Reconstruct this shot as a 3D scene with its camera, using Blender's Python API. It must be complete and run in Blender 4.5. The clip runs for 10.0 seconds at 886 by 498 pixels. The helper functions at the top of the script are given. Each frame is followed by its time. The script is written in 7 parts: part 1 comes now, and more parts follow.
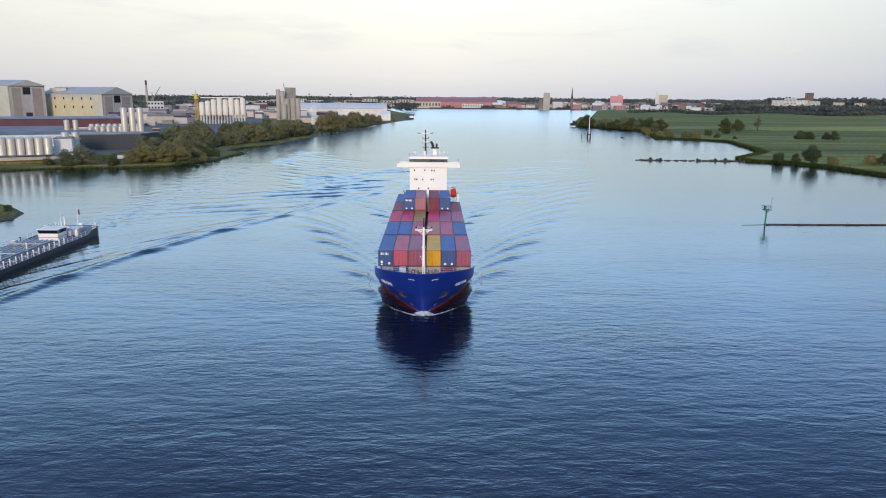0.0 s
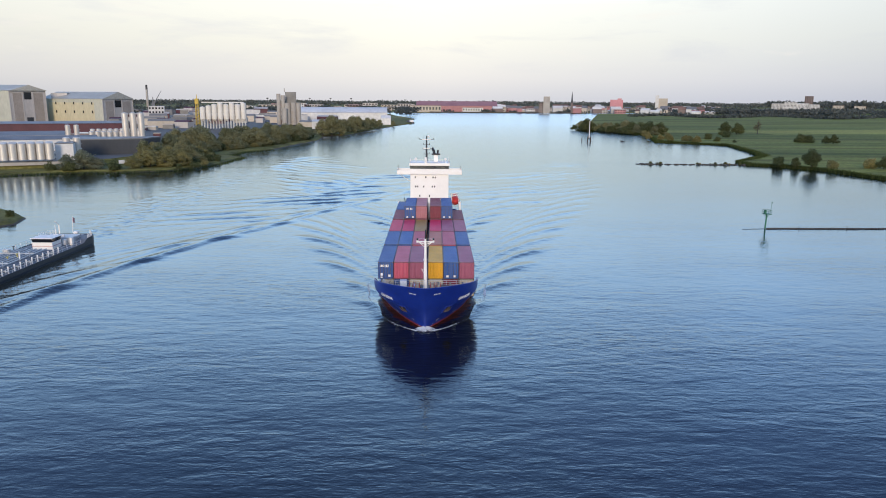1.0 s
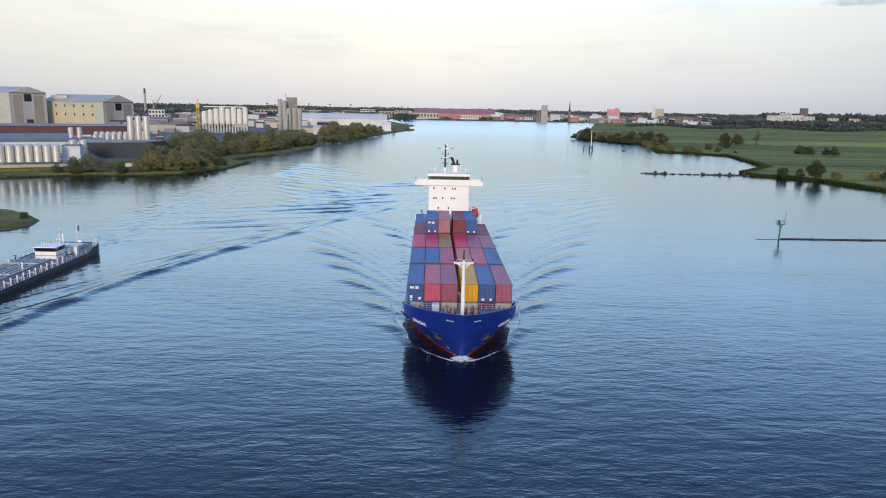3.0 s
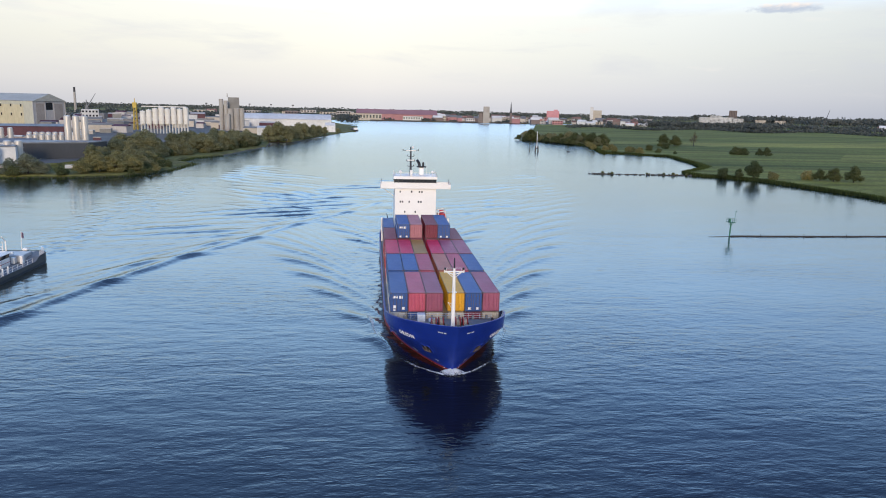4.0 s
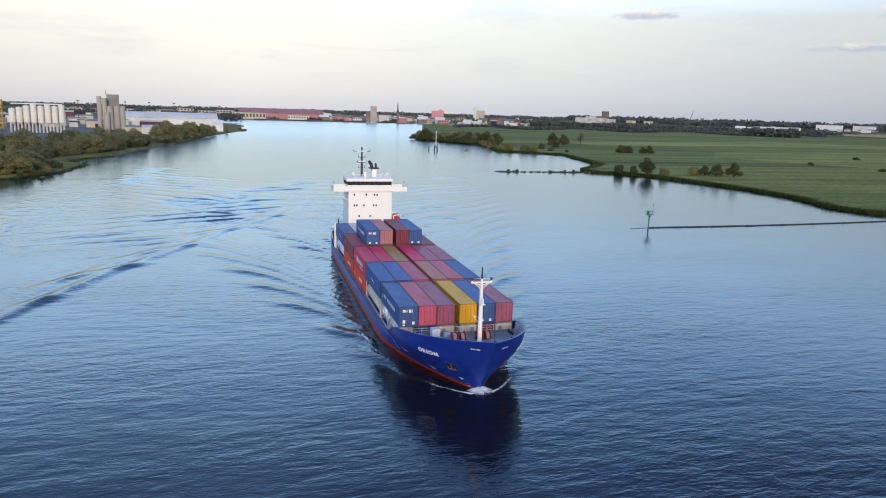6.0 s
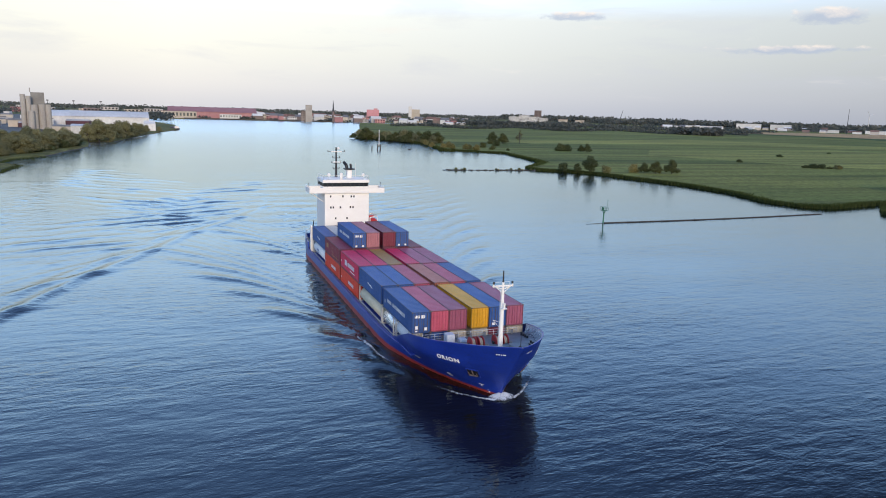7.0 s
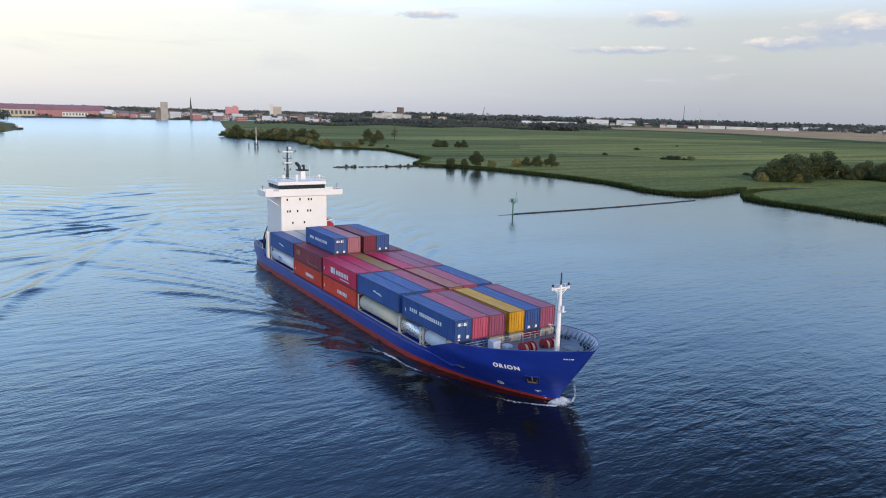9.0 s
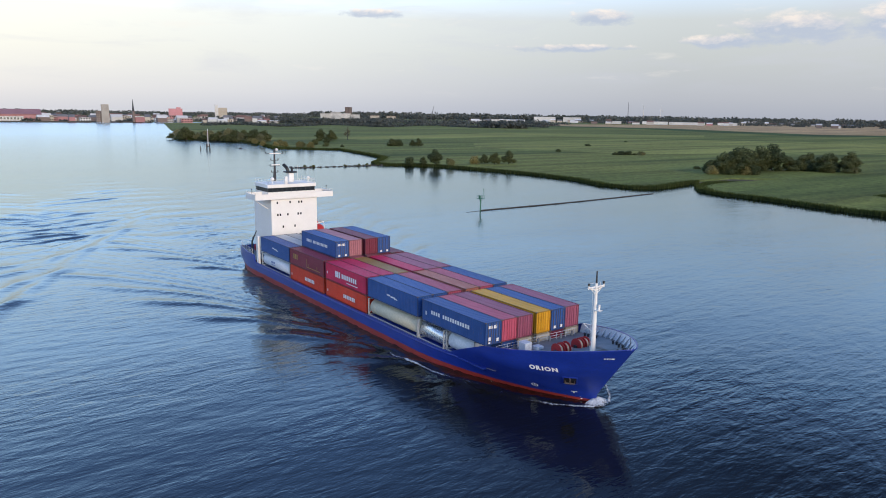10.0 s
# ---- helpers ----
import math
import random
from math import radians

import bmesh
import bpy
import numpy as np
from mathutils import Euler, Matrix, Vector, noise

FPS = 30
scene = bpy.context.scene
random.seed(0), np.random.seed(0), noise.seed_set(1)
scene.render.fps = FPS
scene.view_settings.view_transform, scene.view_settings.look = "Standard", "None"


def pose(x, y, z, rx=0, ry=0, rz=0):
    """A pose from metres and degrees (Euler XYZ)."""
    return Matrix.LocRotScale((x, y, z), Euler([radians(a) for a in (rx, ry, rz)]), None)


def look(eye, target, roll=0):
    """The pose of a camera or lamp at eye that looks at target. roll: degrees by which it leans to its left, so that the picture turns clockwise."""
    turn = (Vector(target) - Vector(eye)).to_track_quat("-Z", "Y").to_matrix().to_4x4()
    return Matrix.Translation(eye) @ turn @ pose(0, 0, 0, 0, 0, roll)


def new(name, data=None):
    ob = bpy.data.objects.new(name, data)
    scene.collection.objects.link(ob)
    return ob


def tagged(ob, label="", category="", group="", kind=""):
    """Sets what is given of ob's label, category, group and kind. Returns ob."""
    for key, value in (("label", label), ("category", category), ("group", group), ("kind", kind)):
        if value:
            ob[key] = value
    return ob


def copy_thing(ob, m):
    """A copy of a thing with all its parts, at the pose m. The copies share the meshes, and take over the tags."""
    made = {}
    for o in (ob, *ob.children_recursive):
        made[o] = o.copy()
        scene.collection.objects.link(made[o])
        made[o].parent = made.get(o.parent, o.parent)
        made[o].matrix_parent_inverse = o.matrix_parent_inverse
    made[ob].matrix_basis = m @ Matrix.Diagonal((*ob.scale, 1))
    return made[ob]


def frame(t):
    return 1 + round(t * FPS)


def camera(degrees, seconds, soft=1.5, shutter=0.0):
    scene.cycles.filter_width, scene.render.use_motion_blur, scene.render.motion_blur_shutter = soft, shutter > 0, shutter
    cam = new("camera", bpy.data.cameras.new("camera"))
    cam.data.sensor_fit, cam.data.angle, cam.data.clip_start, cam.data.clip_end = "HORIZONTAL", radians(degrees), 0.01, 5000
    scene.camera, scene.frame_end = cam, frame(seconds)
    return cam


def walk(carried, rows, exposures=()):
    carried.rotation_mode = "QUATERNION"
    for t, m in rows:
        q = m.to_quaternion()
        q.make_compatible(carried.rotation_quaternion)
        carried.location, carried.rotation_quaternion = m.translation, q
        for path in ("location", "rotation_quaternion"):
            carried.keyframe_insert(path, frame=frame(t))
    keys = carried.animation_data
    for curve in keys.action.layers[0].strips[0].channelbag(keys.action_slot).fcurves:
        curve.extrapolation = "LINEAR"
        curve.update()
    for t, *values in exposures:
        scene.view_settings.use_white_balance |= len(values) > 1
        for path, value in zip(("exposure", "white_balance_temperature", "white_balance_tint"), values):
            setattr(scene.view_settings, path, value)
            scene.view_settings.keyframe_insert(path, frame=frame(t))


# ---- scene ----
# camera and its way: seconds, x, y, z, turn, tilt, lean
cam = camera(64.05, 10.0, soft=1.0)
CAMERA_ROWS = [
    (0.0, 0.00, 0.00, 33.64, -0.75, -12.35, 0.47),
    (0.5, -0.07, -0.19, 33.80, -0.73, -12.20, 0.37),
    (1.0, -0.16, -0.40, 33.96, -0.72, -12.05, 0.37),
    (1.5, -0.59, -0.38, 33.89, -0.75, -11.84, 0.77),
    (2.0, -1.94, -0.48, 33.91, -0.74, -11.70, 0.96),
    (3.3, -7.60, -0.77, 33.79, -1.77, -11.41, 1.28),
    (3.5, -8.78, -0.85, 33.82, -3.50, -11.36, 1.30),
    (4.0, -11.84, -0.81, 33.68, -6.02, -11.29, 1.38),
    (4.5, -15.27, -0.72, 33.50, -8.03, -11.22, 1.50),
    (5.0, -18.93, -0.82, 33.29, -10.51, -11.15, 1.52),
    (5.5, -22.93, -0.71, 33.07, -13.06, -11.10, 1.60),
    (7.0, -35.71, -0.57, 32.80, -20.90, -10.99, 1.75),
    (7.5, -39.96, -0.02, 32.66, -23.99, -10.95, 1.72),
    (8.0, -44.39, 0.54, 32.59, -26.83, -10.93, 1.77),
    (8.5, -48.63, 1.53, 32.39, -29.33, -10.90, 1.78),
    (9.0, -52.88, 2.53, 32.27, -32.06, -10.91, 1.59),
    (9.5, -56.45, 3.59, 32.12, -33.17, -10.91, 1.22),
    (10.0, -59.08, 4.39, 31.93, -36.13, -10.90, 0.89),
]
walk(cam, [(t, pose(x, y, z, 0, 0, turn) @ pose(0, 0, 0, 90 + tilt) @ pose(0, 0, 0, 0, 0, lean)) for t, x, y, z, turn, tilt, lean in CAMERA_ROWS])

# ---- world and sun ----
SUN_UP, SUN_AZ = 15.0, 184.0          # degrees above the horizon, degrees clockwise from +y
world = bpy.data.worlds.new("sky")
scene.world = world
world.use_nodes = True


class Nodes:
    """Short-hand for a node tree."""

    def __init__(self, tree):
        self.tree = tree
        tree.nodes.clear()

    def add(self, kind, sets=None, **ins):
        n = self.tree.nodes.new("ShaderNode" + kind)
        for k, v in (sets or {}).items():
            setattr(n, k, v)
        for k, v in ins.items():
            self.put(n.inputs[k.replace("_", " ")], v)
        return n

    def put(self, socket, v):
        if hasattr(v, "is_output"):
            self.tree.links.new(v, socket)
        else:
            socket.default_value = v

    def ramp(self, fac, stops, interp="LINEAR"):
        n = self.tree.nodes.new("ShaderNodeValToRGB")
        n.color_ramp.interpolation = interp
        e = n.color_ramp.elements
        while len(e) < len(stops):
            e.new(0.5)
        for el, (p, c) in zip(e, stops):
            el.position, el.color = p, (*c, 1) if len(c) == 3 else c
        self.put(n.inputs[0], fac)
        return n.outputs[0]

    def mix(self, fac, a, b, blend="MIX"):
        n = self.tree.nodes.new("ShaderNodeMix")
        n.data_type, n.blend_type = "RGBA", blend
        self.put(n.inputs[0], fac)
        for s, v in ((n.inputs[6], a), (n.inputs[7], b)):
            self.put(s, (*v, 1) if isinstance(v, tuple) and len(v) == 3 else v)
        return n.outputs[2]

    def math(self, op, a, b=0.0, clamp=False):
        n = self.tree.nodes.new("ShaderNodeMath")
        n.operation, n.use_clamp = op, clamp
        self.put(n.inputs[0], a)
        self.put(n.inputs[1], b)
        return n.outputs[0]

    def noise(self, vec, scale, detail=3.0, rough=0.55, distortion=0.0):
        n = self.add("TexNoise", Scale=scale, Detail=detail, Roughness=rough, Distortion=distortion)
        if vec is not None:
            self.put(n.inputs["Vector"], vec)
        return n.outputs[0]

    def mapped(self, vec, scale=(1, 1, 1), turn=0.0):
        n = self.add("Mapping", Vector=vec)
        n.inputs["Scale"].default_value = scale
        n.inputs["Rotation"].default_value = (0, 0, radians(turn))
        return n.outputs[0]


def build_sky():
    n = Nodes(world.node_tree)
    way = n.add("TexCoord").outputs["Generated"]
    sky = n.add("TexSky", dict(sky_type="NISHITA", sun_disc=False, sun_elevation=radians(SUN_UP), sun_rotation=radians(SUN_AZ), air_density=1.0, dust_density=1.6, ozone_density=1.5)).outputs[0]
    up = n.add("SeparateXYZ", Vector=way).outputs[2]
    # a thin veil of evening cloud: pale and lavender at the horizon, warm above it, open blue overhead
    # bright blue band at 0.20-0.30, above the view, added to brighten the water
    veil = n.ramp(up, [(0.0, (7.8, 7.7, 8.0)), (0.025, (9.2, 8.9, 8.7)), (0.075, (10.8, 10.5, 9.4)), (0.122, (11.9, 11.7, 10.5)), (0.20, (17.0, 21.2, 25.4)),
                       (0.30, (14.8, 22.0, 32.0)), (0.44, (5.6, 9.7, 18.2)), (0.60, (2.5, 5.0, 11.2)), (1.0, (2.0, 4.4, 10.0))])
    amount = n.ramp(up, [(0.0, (0.94,) * 3), (0.16, (0.90,) * 3), (0.5, (0.85,) * 3), (1.0, (0.75,) * 3)])
    col = n.mix(amount, sky, veil)
    # sky dimmed leftwards and deepest to the right, added to darken near water
    across = n.add("SeparateXYZ", Vector=way).outputs[0]
    side_dim = n.ramp(n.math("ADD", n.math("MULTIPLY", across, 0.5), 0.5), [(0.24, (0.58, 0.61, 0.66)), (0.5, (1.0, 1.0, 1.0)), (0.7, (0.66, 0.68, 0.72)), (0.9, (0.09, 0.11, 0.14))])
    col = n.mix(n.ramp(up, [(0.0, (0.40,) * 3), (0.12, (0.38,) * 3), (0.28, (0.50,) * 3), (0.45, (1,) * 3)]), col, n.mix(1.0, col, side_dim, "MULTIPLY"))
    tint = n.ramp(n.math("ADD", n.math("MULTIPLY", across, 0.5), 0.5), [(0.5, (1.0, 1.0, 1.0)), (0.85, (0.90, 0.96, 1.06))])
    col = n.mix(1.0, col, tint, "MULTIPLY")
    # streaky clouds low over the land, bigger ones to the right
    flat = n.mapped(way, (2.2, 2.2, 13.0))
    band = n.noise(flat, 2.6, 6.0, 0.6, 0.3)
    mask = n.ramp(band, [(0.50, (0,) * 3), (0.68, (1,) * 3)])
    low = n.ramp(up, [(0.02, (0,) * 3), (0.06, (1,) * 3), (0.22, (1,) * 3), (0.4, (0.2,) * 3)])
    col = n.mix(n.math("MULTIPLY", n.math("MULTIPLY", mask, low), 0.26), col, (6.3, 6.5, 7.6))
    lit = n.ramp(n.noise(n.mapped(way, (3.0, 3.0, 16.0)), 3.1, 5.0, 0.6), [(0.60, (0,) * 3), (0.74, (1,) * 3)])
    col = n.mix(n.math("MULTIPLY", n.math("MULTIPLY", lit, low), 0.35), col, (9.8, 9.2, 8.6))
    # a few heaped evening clouds, grey-blue below and lit from the side
    for az, el, wide, tall, lift in ((61.5, 6.2, 0.085, 0.020, 0.0), (57.0, 5.4, 0.060, 0.010, 0.1), (67.5, 6.4, 0.050, 0.022, 0.2), (48.0, 7.2, 0.050, 0.012, 0.3), (46.0, 5.0, 0.090, 0.006, 0.4), (30.5, 7.4, 0.05, 0.006, 0.6)):
        c = (math.sin(radians(az)) * math.cos(radians(el)), math.cos(radians(az)) * math.cos(radians(el)), math.sin(radians(el)))
        off = n.add("VectorMath", dict(operation="SUBTRACT"))
        n.put(off.inputs[0], way)
        off.inputs[1].default_value = c
        part_xyz = n.add("SeparateXYZ", Vector=off.outputs[0])
        side = n.add("CombineXYZ")
        n.put(side.inputs[0], n.math("DIVIDE", part_xyz.outputs[0], wide))
        n.put(side.inputs[1], n.math("DIVIDE", part_xyz.outputs[1], wide))
        n.put(side.inputs[2], n.math("DIVIDE", part_xyz.outputs[2], tall))
        far = n.add("VectorMath", dict(operation="LENGTH"))
        n.put(far.inputs[0], side.outputs[0])
        puff = n.noise(n.mapped(way, (1, 1, 2.4)), 26.0 + 20 * lift, 6.0, 0.62)
        body = n.math("SUBTRACT", n.math("ADD", n.math("MULTIPLY", puff, 1.9), 0.05), far.outputs["Value"], clamp=True)
        body = n.ramp(body, [(0.0, (0,) * 3), (0.45, (1,) * 3)])
        shade = n.ramp(n.math("ADD", n.math("MULTIPLY", n.math("DIVIDE", part_xyz.outputs[2], tall), 0.35), n.math("MULTIPLY", puff, 1.0)), [(0.45, (4.9, 5.6, 7.0)), (0.80, (10.4, 9.2, 8.3))])
        col = n.mix(n.math("MULTIPLY", body, 0.75), col, shade)
    bg = n.add("Background", Color=col, Strength=0.1)
    n.tree.links.new(bg.outputs[0], n.add("OutputWorld").inputs[0])


build_sky()
sun = new("sun", bpy.data.lights.new("sun", "SUN"))
sun.data.energy, sun.data.angle, sun.data.color = 2.2, radians(14), (1.0, 0.78, 0.56)
to_sun = Vector((math.sin(radians(SUN_AZ)) * math.cos(radians(SUN_UP)), math.cos(radians(SUN_AZ)) * math.cos(radians(SUN_UP)), math.sin(radians(SUN_UP))))
sun.matrix_world = look(to_sun * 100, (0, 0, 0))
scene.view_settings.exposure = 0.0

# ---- materials ----


def material(name):
    m = bpy.data.materials.new(name)
    m.use_nodes = True
    return m, Nodes(m.node_tree)


def finish(n, **ins):
    b = n.add("BsdfPrincipled", **ins)
    n.tree.links.new(b.outputs[0], n.add("OutputMaterial").inputs[0])
    return b


def surface(name, a, b, rough=0.6, metal=0.0, scale=0.5, fine=6.0, bump=0.15, depth=0.02, world_space=False, stretch=(1, 1, 1), vary=0.0, dirt=None, spec=0.5, grain_mix=0.35):
    """Two close colours mixed by a broad and a fine noise, with grain, wear and relief."""
    m, n = material(name)
    vec = n.add("NewGeometry").outputs["Position"] if world_space else n.add("TexCoord").outputs["Object"]
    vec = n.mapped(vec, stretch)
    broad, grain = n.noise(vec, scale, 4.0, 0.6), n.noise(vec, fine, 5.0, 0.65)
    col = n.mix(n.ramp(broad, [(0.35, (0,) * 3), (0.65, (1,) * 3)]), a, b)
    col = n.mix(grain_mix, col, n.mix(1.0, col, n.ramp(grain, [(0.3, (0.55,) * 3), (0.7, (1.25,) * 3)]), "MULTIPLY"))
    if dirt:
        spots = n.ramp(n.noise(n.mapped(vec, (1.3, 1.3, 0.5)), fine * 0.45, 6.0, 0.75), [(0.58, (0,) * 3), (0.70, (1,) * 3)])
        col = n.mix(n.math("MULTIPLY", spots, 0.55), col, dirt)
    if vary:
        r = n.add("ObjectInfo").outputs["Random"]
        col = n.mix(1.0, col, n.ramp(r, [(0.0, (1 - vary,) * 3), (1.0, (1 + vary,) * 3)]), "MULTIPLY")
    bumped = n.add("Bump", Strength=bump, Distance=depth, Height=grain)
    ro = n.ramp(grain, [(0.3, (max(rough - 0.1, 0.02),) * 3), (0.7, (min(rough + 0.1, 1),) * 3)])
    finish(n, Base_Color=col, Roughness=ro, Metallic=metal, Normal=bumped.outputs[0], **{"Specular_IOR_Level": spec})
    return m


def water_material():
    m, n = material("river_water")
    pos = n.add("NewGeometry").outputs["Position"]
    # gusts change how rough the ripples are
    gust = n.ramp(n.noise(n.mapped(pos, (0.012, 0.03, 1)), 1.0, 3.0, 0.55), [(0.35, (0.35,) * 3), (0.65, (1.0,) * 3)])
    wide = n.noise(n.mapped(pos, (0.10, 0.22, 1), 12), 1.0, 2.0, 0.5, 0.4)
    mid = n.noise(n.mapped(pos, (0.27, 0.66, 1), -9), 1.0, 3.0, 0.55, 0.3)
    fine = n.noise(n.mapped(pos, (0.95, 2.1, 1), 14), 1.0, 3.0, 0.6)
    swell = n.noise(n.mapped(pos, (0.025, 0.085, 1), 5), 1.0, 3.0, 0.6, 0.5)
    high = n.math("ADD", n.math("ADD", n.math("MULTIPLY", wide, 0.27), n.math("MULTIPLY", swell, 0.38)), n.math("MULTIPLY", n.math("ADD", n.math("MULTIPLY", mid, 0.50), n.math("MULTIPLY", fine, 0.13)), gust))
    # sheltered, calmer water further up the river
    away = n.add("VectorMath", dict(operation="LENGTH"))
    n.put(away.inputs[0], pos)
    away = n.math("MULTIPLY", away.outputs["Value"], 0.001)
    calm = n.ramp(away, [(0.12, (1.0,) * 3), (0.20, (0.62,) * 3), (0.32, (0.40,) * 3), (0.70, (0.30,) * 3)])
    bumped = n.add("Bump", Strength=calm, Distance=0.29, Height=high).outputs[0]
    body = n.add("BsdfDiffuse", Color=(0.010, 0.009, 0.007, 1), Normal=bumped)
    reach = n.ramp(away, [(0.08, (0.05,) * 3), (0.20, (0.09,) * 3), (0.60, (0.15,) * 3), (1.0, (0.20,) * 3)])
    gloss = n.add("BsdfGlossy", Color=(0.79, 0.92, 1.0, 1), Roughness=reach, Normal=bumped)
    fres = n.add("Fresnel", IOR=1.52, Normal=bumped)
    both = n.add("MixShader")
    n.put(both.inputs[0], fres.outputs[0])
    n.put(both.inputs[1], body.outputs[0])
    n.put(both.inputs[2], gloss.outputs[0])
    n.tree.links.new(both.outputs[0], n.add("OutputMaterial").inputs[0])
    return m


WATER = water_material()
HULL_BLUE = surface("hull_blue_paint", (0.008, 0.028, 0.235), (0.012, 0.038, 0.29), 0.38, 0, 0.25, 2.5, 0.08, 0.02, stretch=(1, 1, 2), dirt=(0.03, 0.035, 0.12))
HULL_RED = surface("boot_top_red", (0.27, 0.026, 0.022), (0.33, 0.036, 0.028), 0.55, 0, 0.3, 3.0, 0.1, 0.02, dirt=(0.06, 0.03, 0.025))
SHIP_WHITE = surface("ship_white_paint", (0.83, 0.785, 0.715), (0.87, 0.825, 0.755), 0.5, 0, 0.3, 4.0, 0.03, 0.01, grain_mix=0.06)
WHITE_WORN = surface("bulwark_white_paint", (0.55, 0.60, 0.66), (0.66, 0.70, 0.74), 0.6, 0, 0.6, 5.0, 0.1, 0.02, dirt=(0.30, 0.24, 0.2))
DECK_GREY = surface("deck_grey_paint", (0.20, 0.21, 0.22), (0.26, 0.27, 0.28), 0.7, 0, 0.4, 5.0, 0.15, 0.02, dirt=(0.16, 0.12, 0.1))
STEEL_DARK = surface("dark_steel", (0.035, 0.037, 0.042), (0.055, 0.055, 0.06), 0.5, 0.3, 1.0, 8.0)
BLACK = surface("black_paint", (0.012, 0.012, 0.014), (0.02, 0.02, 0.022), 0.5, 0, 1.0, 8.0)
LETTER_WHITE = surface("white_lettering", (0.75, 0.75, 0.75), (0.82, 0.82, 0.82), 0.5, 0, 2.0, 12.0)
WINCH_RED = surface("winch_red_paint", (0.32, 0.02, 0.025), (0.40, 0.03, 0.03), 0.45, 0, 1.0, 8.0)
ROPE = surface("pale_rope", (0.30, 0.27, 0.22), (0.40, 0.36, 0.30), 0.9, 0, 3.0, 30.0)
BOAT_RED = surface("lifeboat_red", (0.55, 0.035, 0.03), (0.62, 0.05, 0.035), 0.4, 0, 1.0, 8.0)
CASTING = surface("corner_casting_steel", (0.10, 0.08, 0.08), (0.16, 0.12, 0.11), 0.6, 0.2, 3.0, 20.0)
TANK_STEEL = surface("tank_shell_steel", (0.62, 0.64, 0.66), (0.70, 0.72, 0.73), 0.28, 0.85, 0.7, 5.0, 0.05)
TANK_WHITE = surface("tank_white_cladding", (0.62, 0.66, 0.70), (0.70, 0.73, 0.76), 0.5, 0, 0.7, 5.0)
TANK_CREAM = surface("tank_cream_cladding", (0.55, 0.50, 0.36), (0.62, 0.57, 0.42), 0.55, 0, 0.7, 5.0, dirt=(0.3, 0.22, 0.14))


def window_glass():
    m, n = material("dark_window_glass")
    finish(n, Base_Color=(0.012, 0.014, 0.018, 1), Roughness=0.08, IOR=1.5)
    return m


GLASS = window_glass()


def paint(name, c, dirt=(0.22, 0.15, 0.12)):
    m = surface(name, c, tuple(min(1, v * 1.18 + 0.01) for v in c), 0.48, 0, 0.35, 5.0, 0.06, 0.01, vary=0.14, dirt=dirt)
    m.diffuse_color = (*c, 1)
    return m


PAINT = {
    "blue": paint("container_blue", (0.022, 0.085, 0.28)),
    "pink": paint("container_faded_pink", (0.41, 0.070, 0.115)),
    "plum": paint("container_plum", (0.29, 0.075, 0.125)),
    "rose": paint("container_worn_rose", (0.34, 0.13, 0.15)),
    "maroon": paint("container_maroon", (0.19, 0.022, 0.045)),
    "crimson": paint("container_crimson", (0.52, 0.016, 0.075)),
    "orange": paint("container_orange_red", (0.55, 0.045, 0.015)),
    "yellow": paint("container_yellow", (0.62, 0.31, 0.010)),
    "ochre": paint("container_ochre", (0.36, 0.20, 0.05)),
    "salmon": paint("container_salmon", (0.46, 0.15, 0.10)),
    "grey": paint("container_light_grey", (0.48, 0.48, 0.46)),
    "cream": paint("container_cream", (0.55, 0.48, 0.36)),
}

# scuffed posts and rails of the containers, darker than their walls
FRAME_PAINT = {k: paint("scuffed_frame_" + k, tuple(v * 0.55 for v in m.diffuse_color[:3]), (0.10, 0.07, 0.055)) for k, m in PAINT.items()}

# ---- mesh helpers ----


def mesh_object(name, bm, mat, smooth=False):
    me = bpy.data.meshes.new(name)
    bm.to_mesh(me)
    bm.free()
    for m in (mat if isinstance(mat, (list, tuple)) else [mat]):
        me.materials.append(m)
    if smooth:
        me.shade_smooth()
    return new(name, me)


def part(name, bm, mat, parent, label="", smooth=False):
    """One bmesh as one mesh object under a thing or a part."""
    ob = mesh_object(name, bm, mat, smooth)
    ob.parent = parent
    return tagged(ob, label)


def shared(name, source, parent, m):
    """One more object on the mesh of source."""
    ob = new(name, source.data)
    ob.parent = parent
    ob.matrix_basis = m
    return ob


def box(bm, x0, x1, y0, y1, z0, z1, bevel=0.0, mi=0):
    vs = [bm.verts.new(p) for p in ((x0, y0, z0), (x1, y0, z0), (x1, y1, z0), (x0, y1, z0), (x0, y0, z1), (x1, y0, z1), (x1, y1, z1), (x0, y1, z1))]
    fs = [bm.faces.new([vs[i] for i in q]) for q in ((3, 2, 1, 0), (4, 5, 6, 7), (0, 1, 5, 4), (1, 2, 6, 5), (2, 3, 7, 6), (3, 0, 4, 7))]
    for f in fs:
        f.material_index = mi
    if bevel:
        es = list({e for f in fs for e in f.edges})
        bmesh.ops.bevel(bm, geom=es, offset=bevel, segments=1, affect="EDGES")
    return bm


def boxed(x0, x1, y0, y1, z0, z1, bevel=0.0):
    return box(bmesh.new(), x0, x1, y0, y1, z0, z1, bevel)


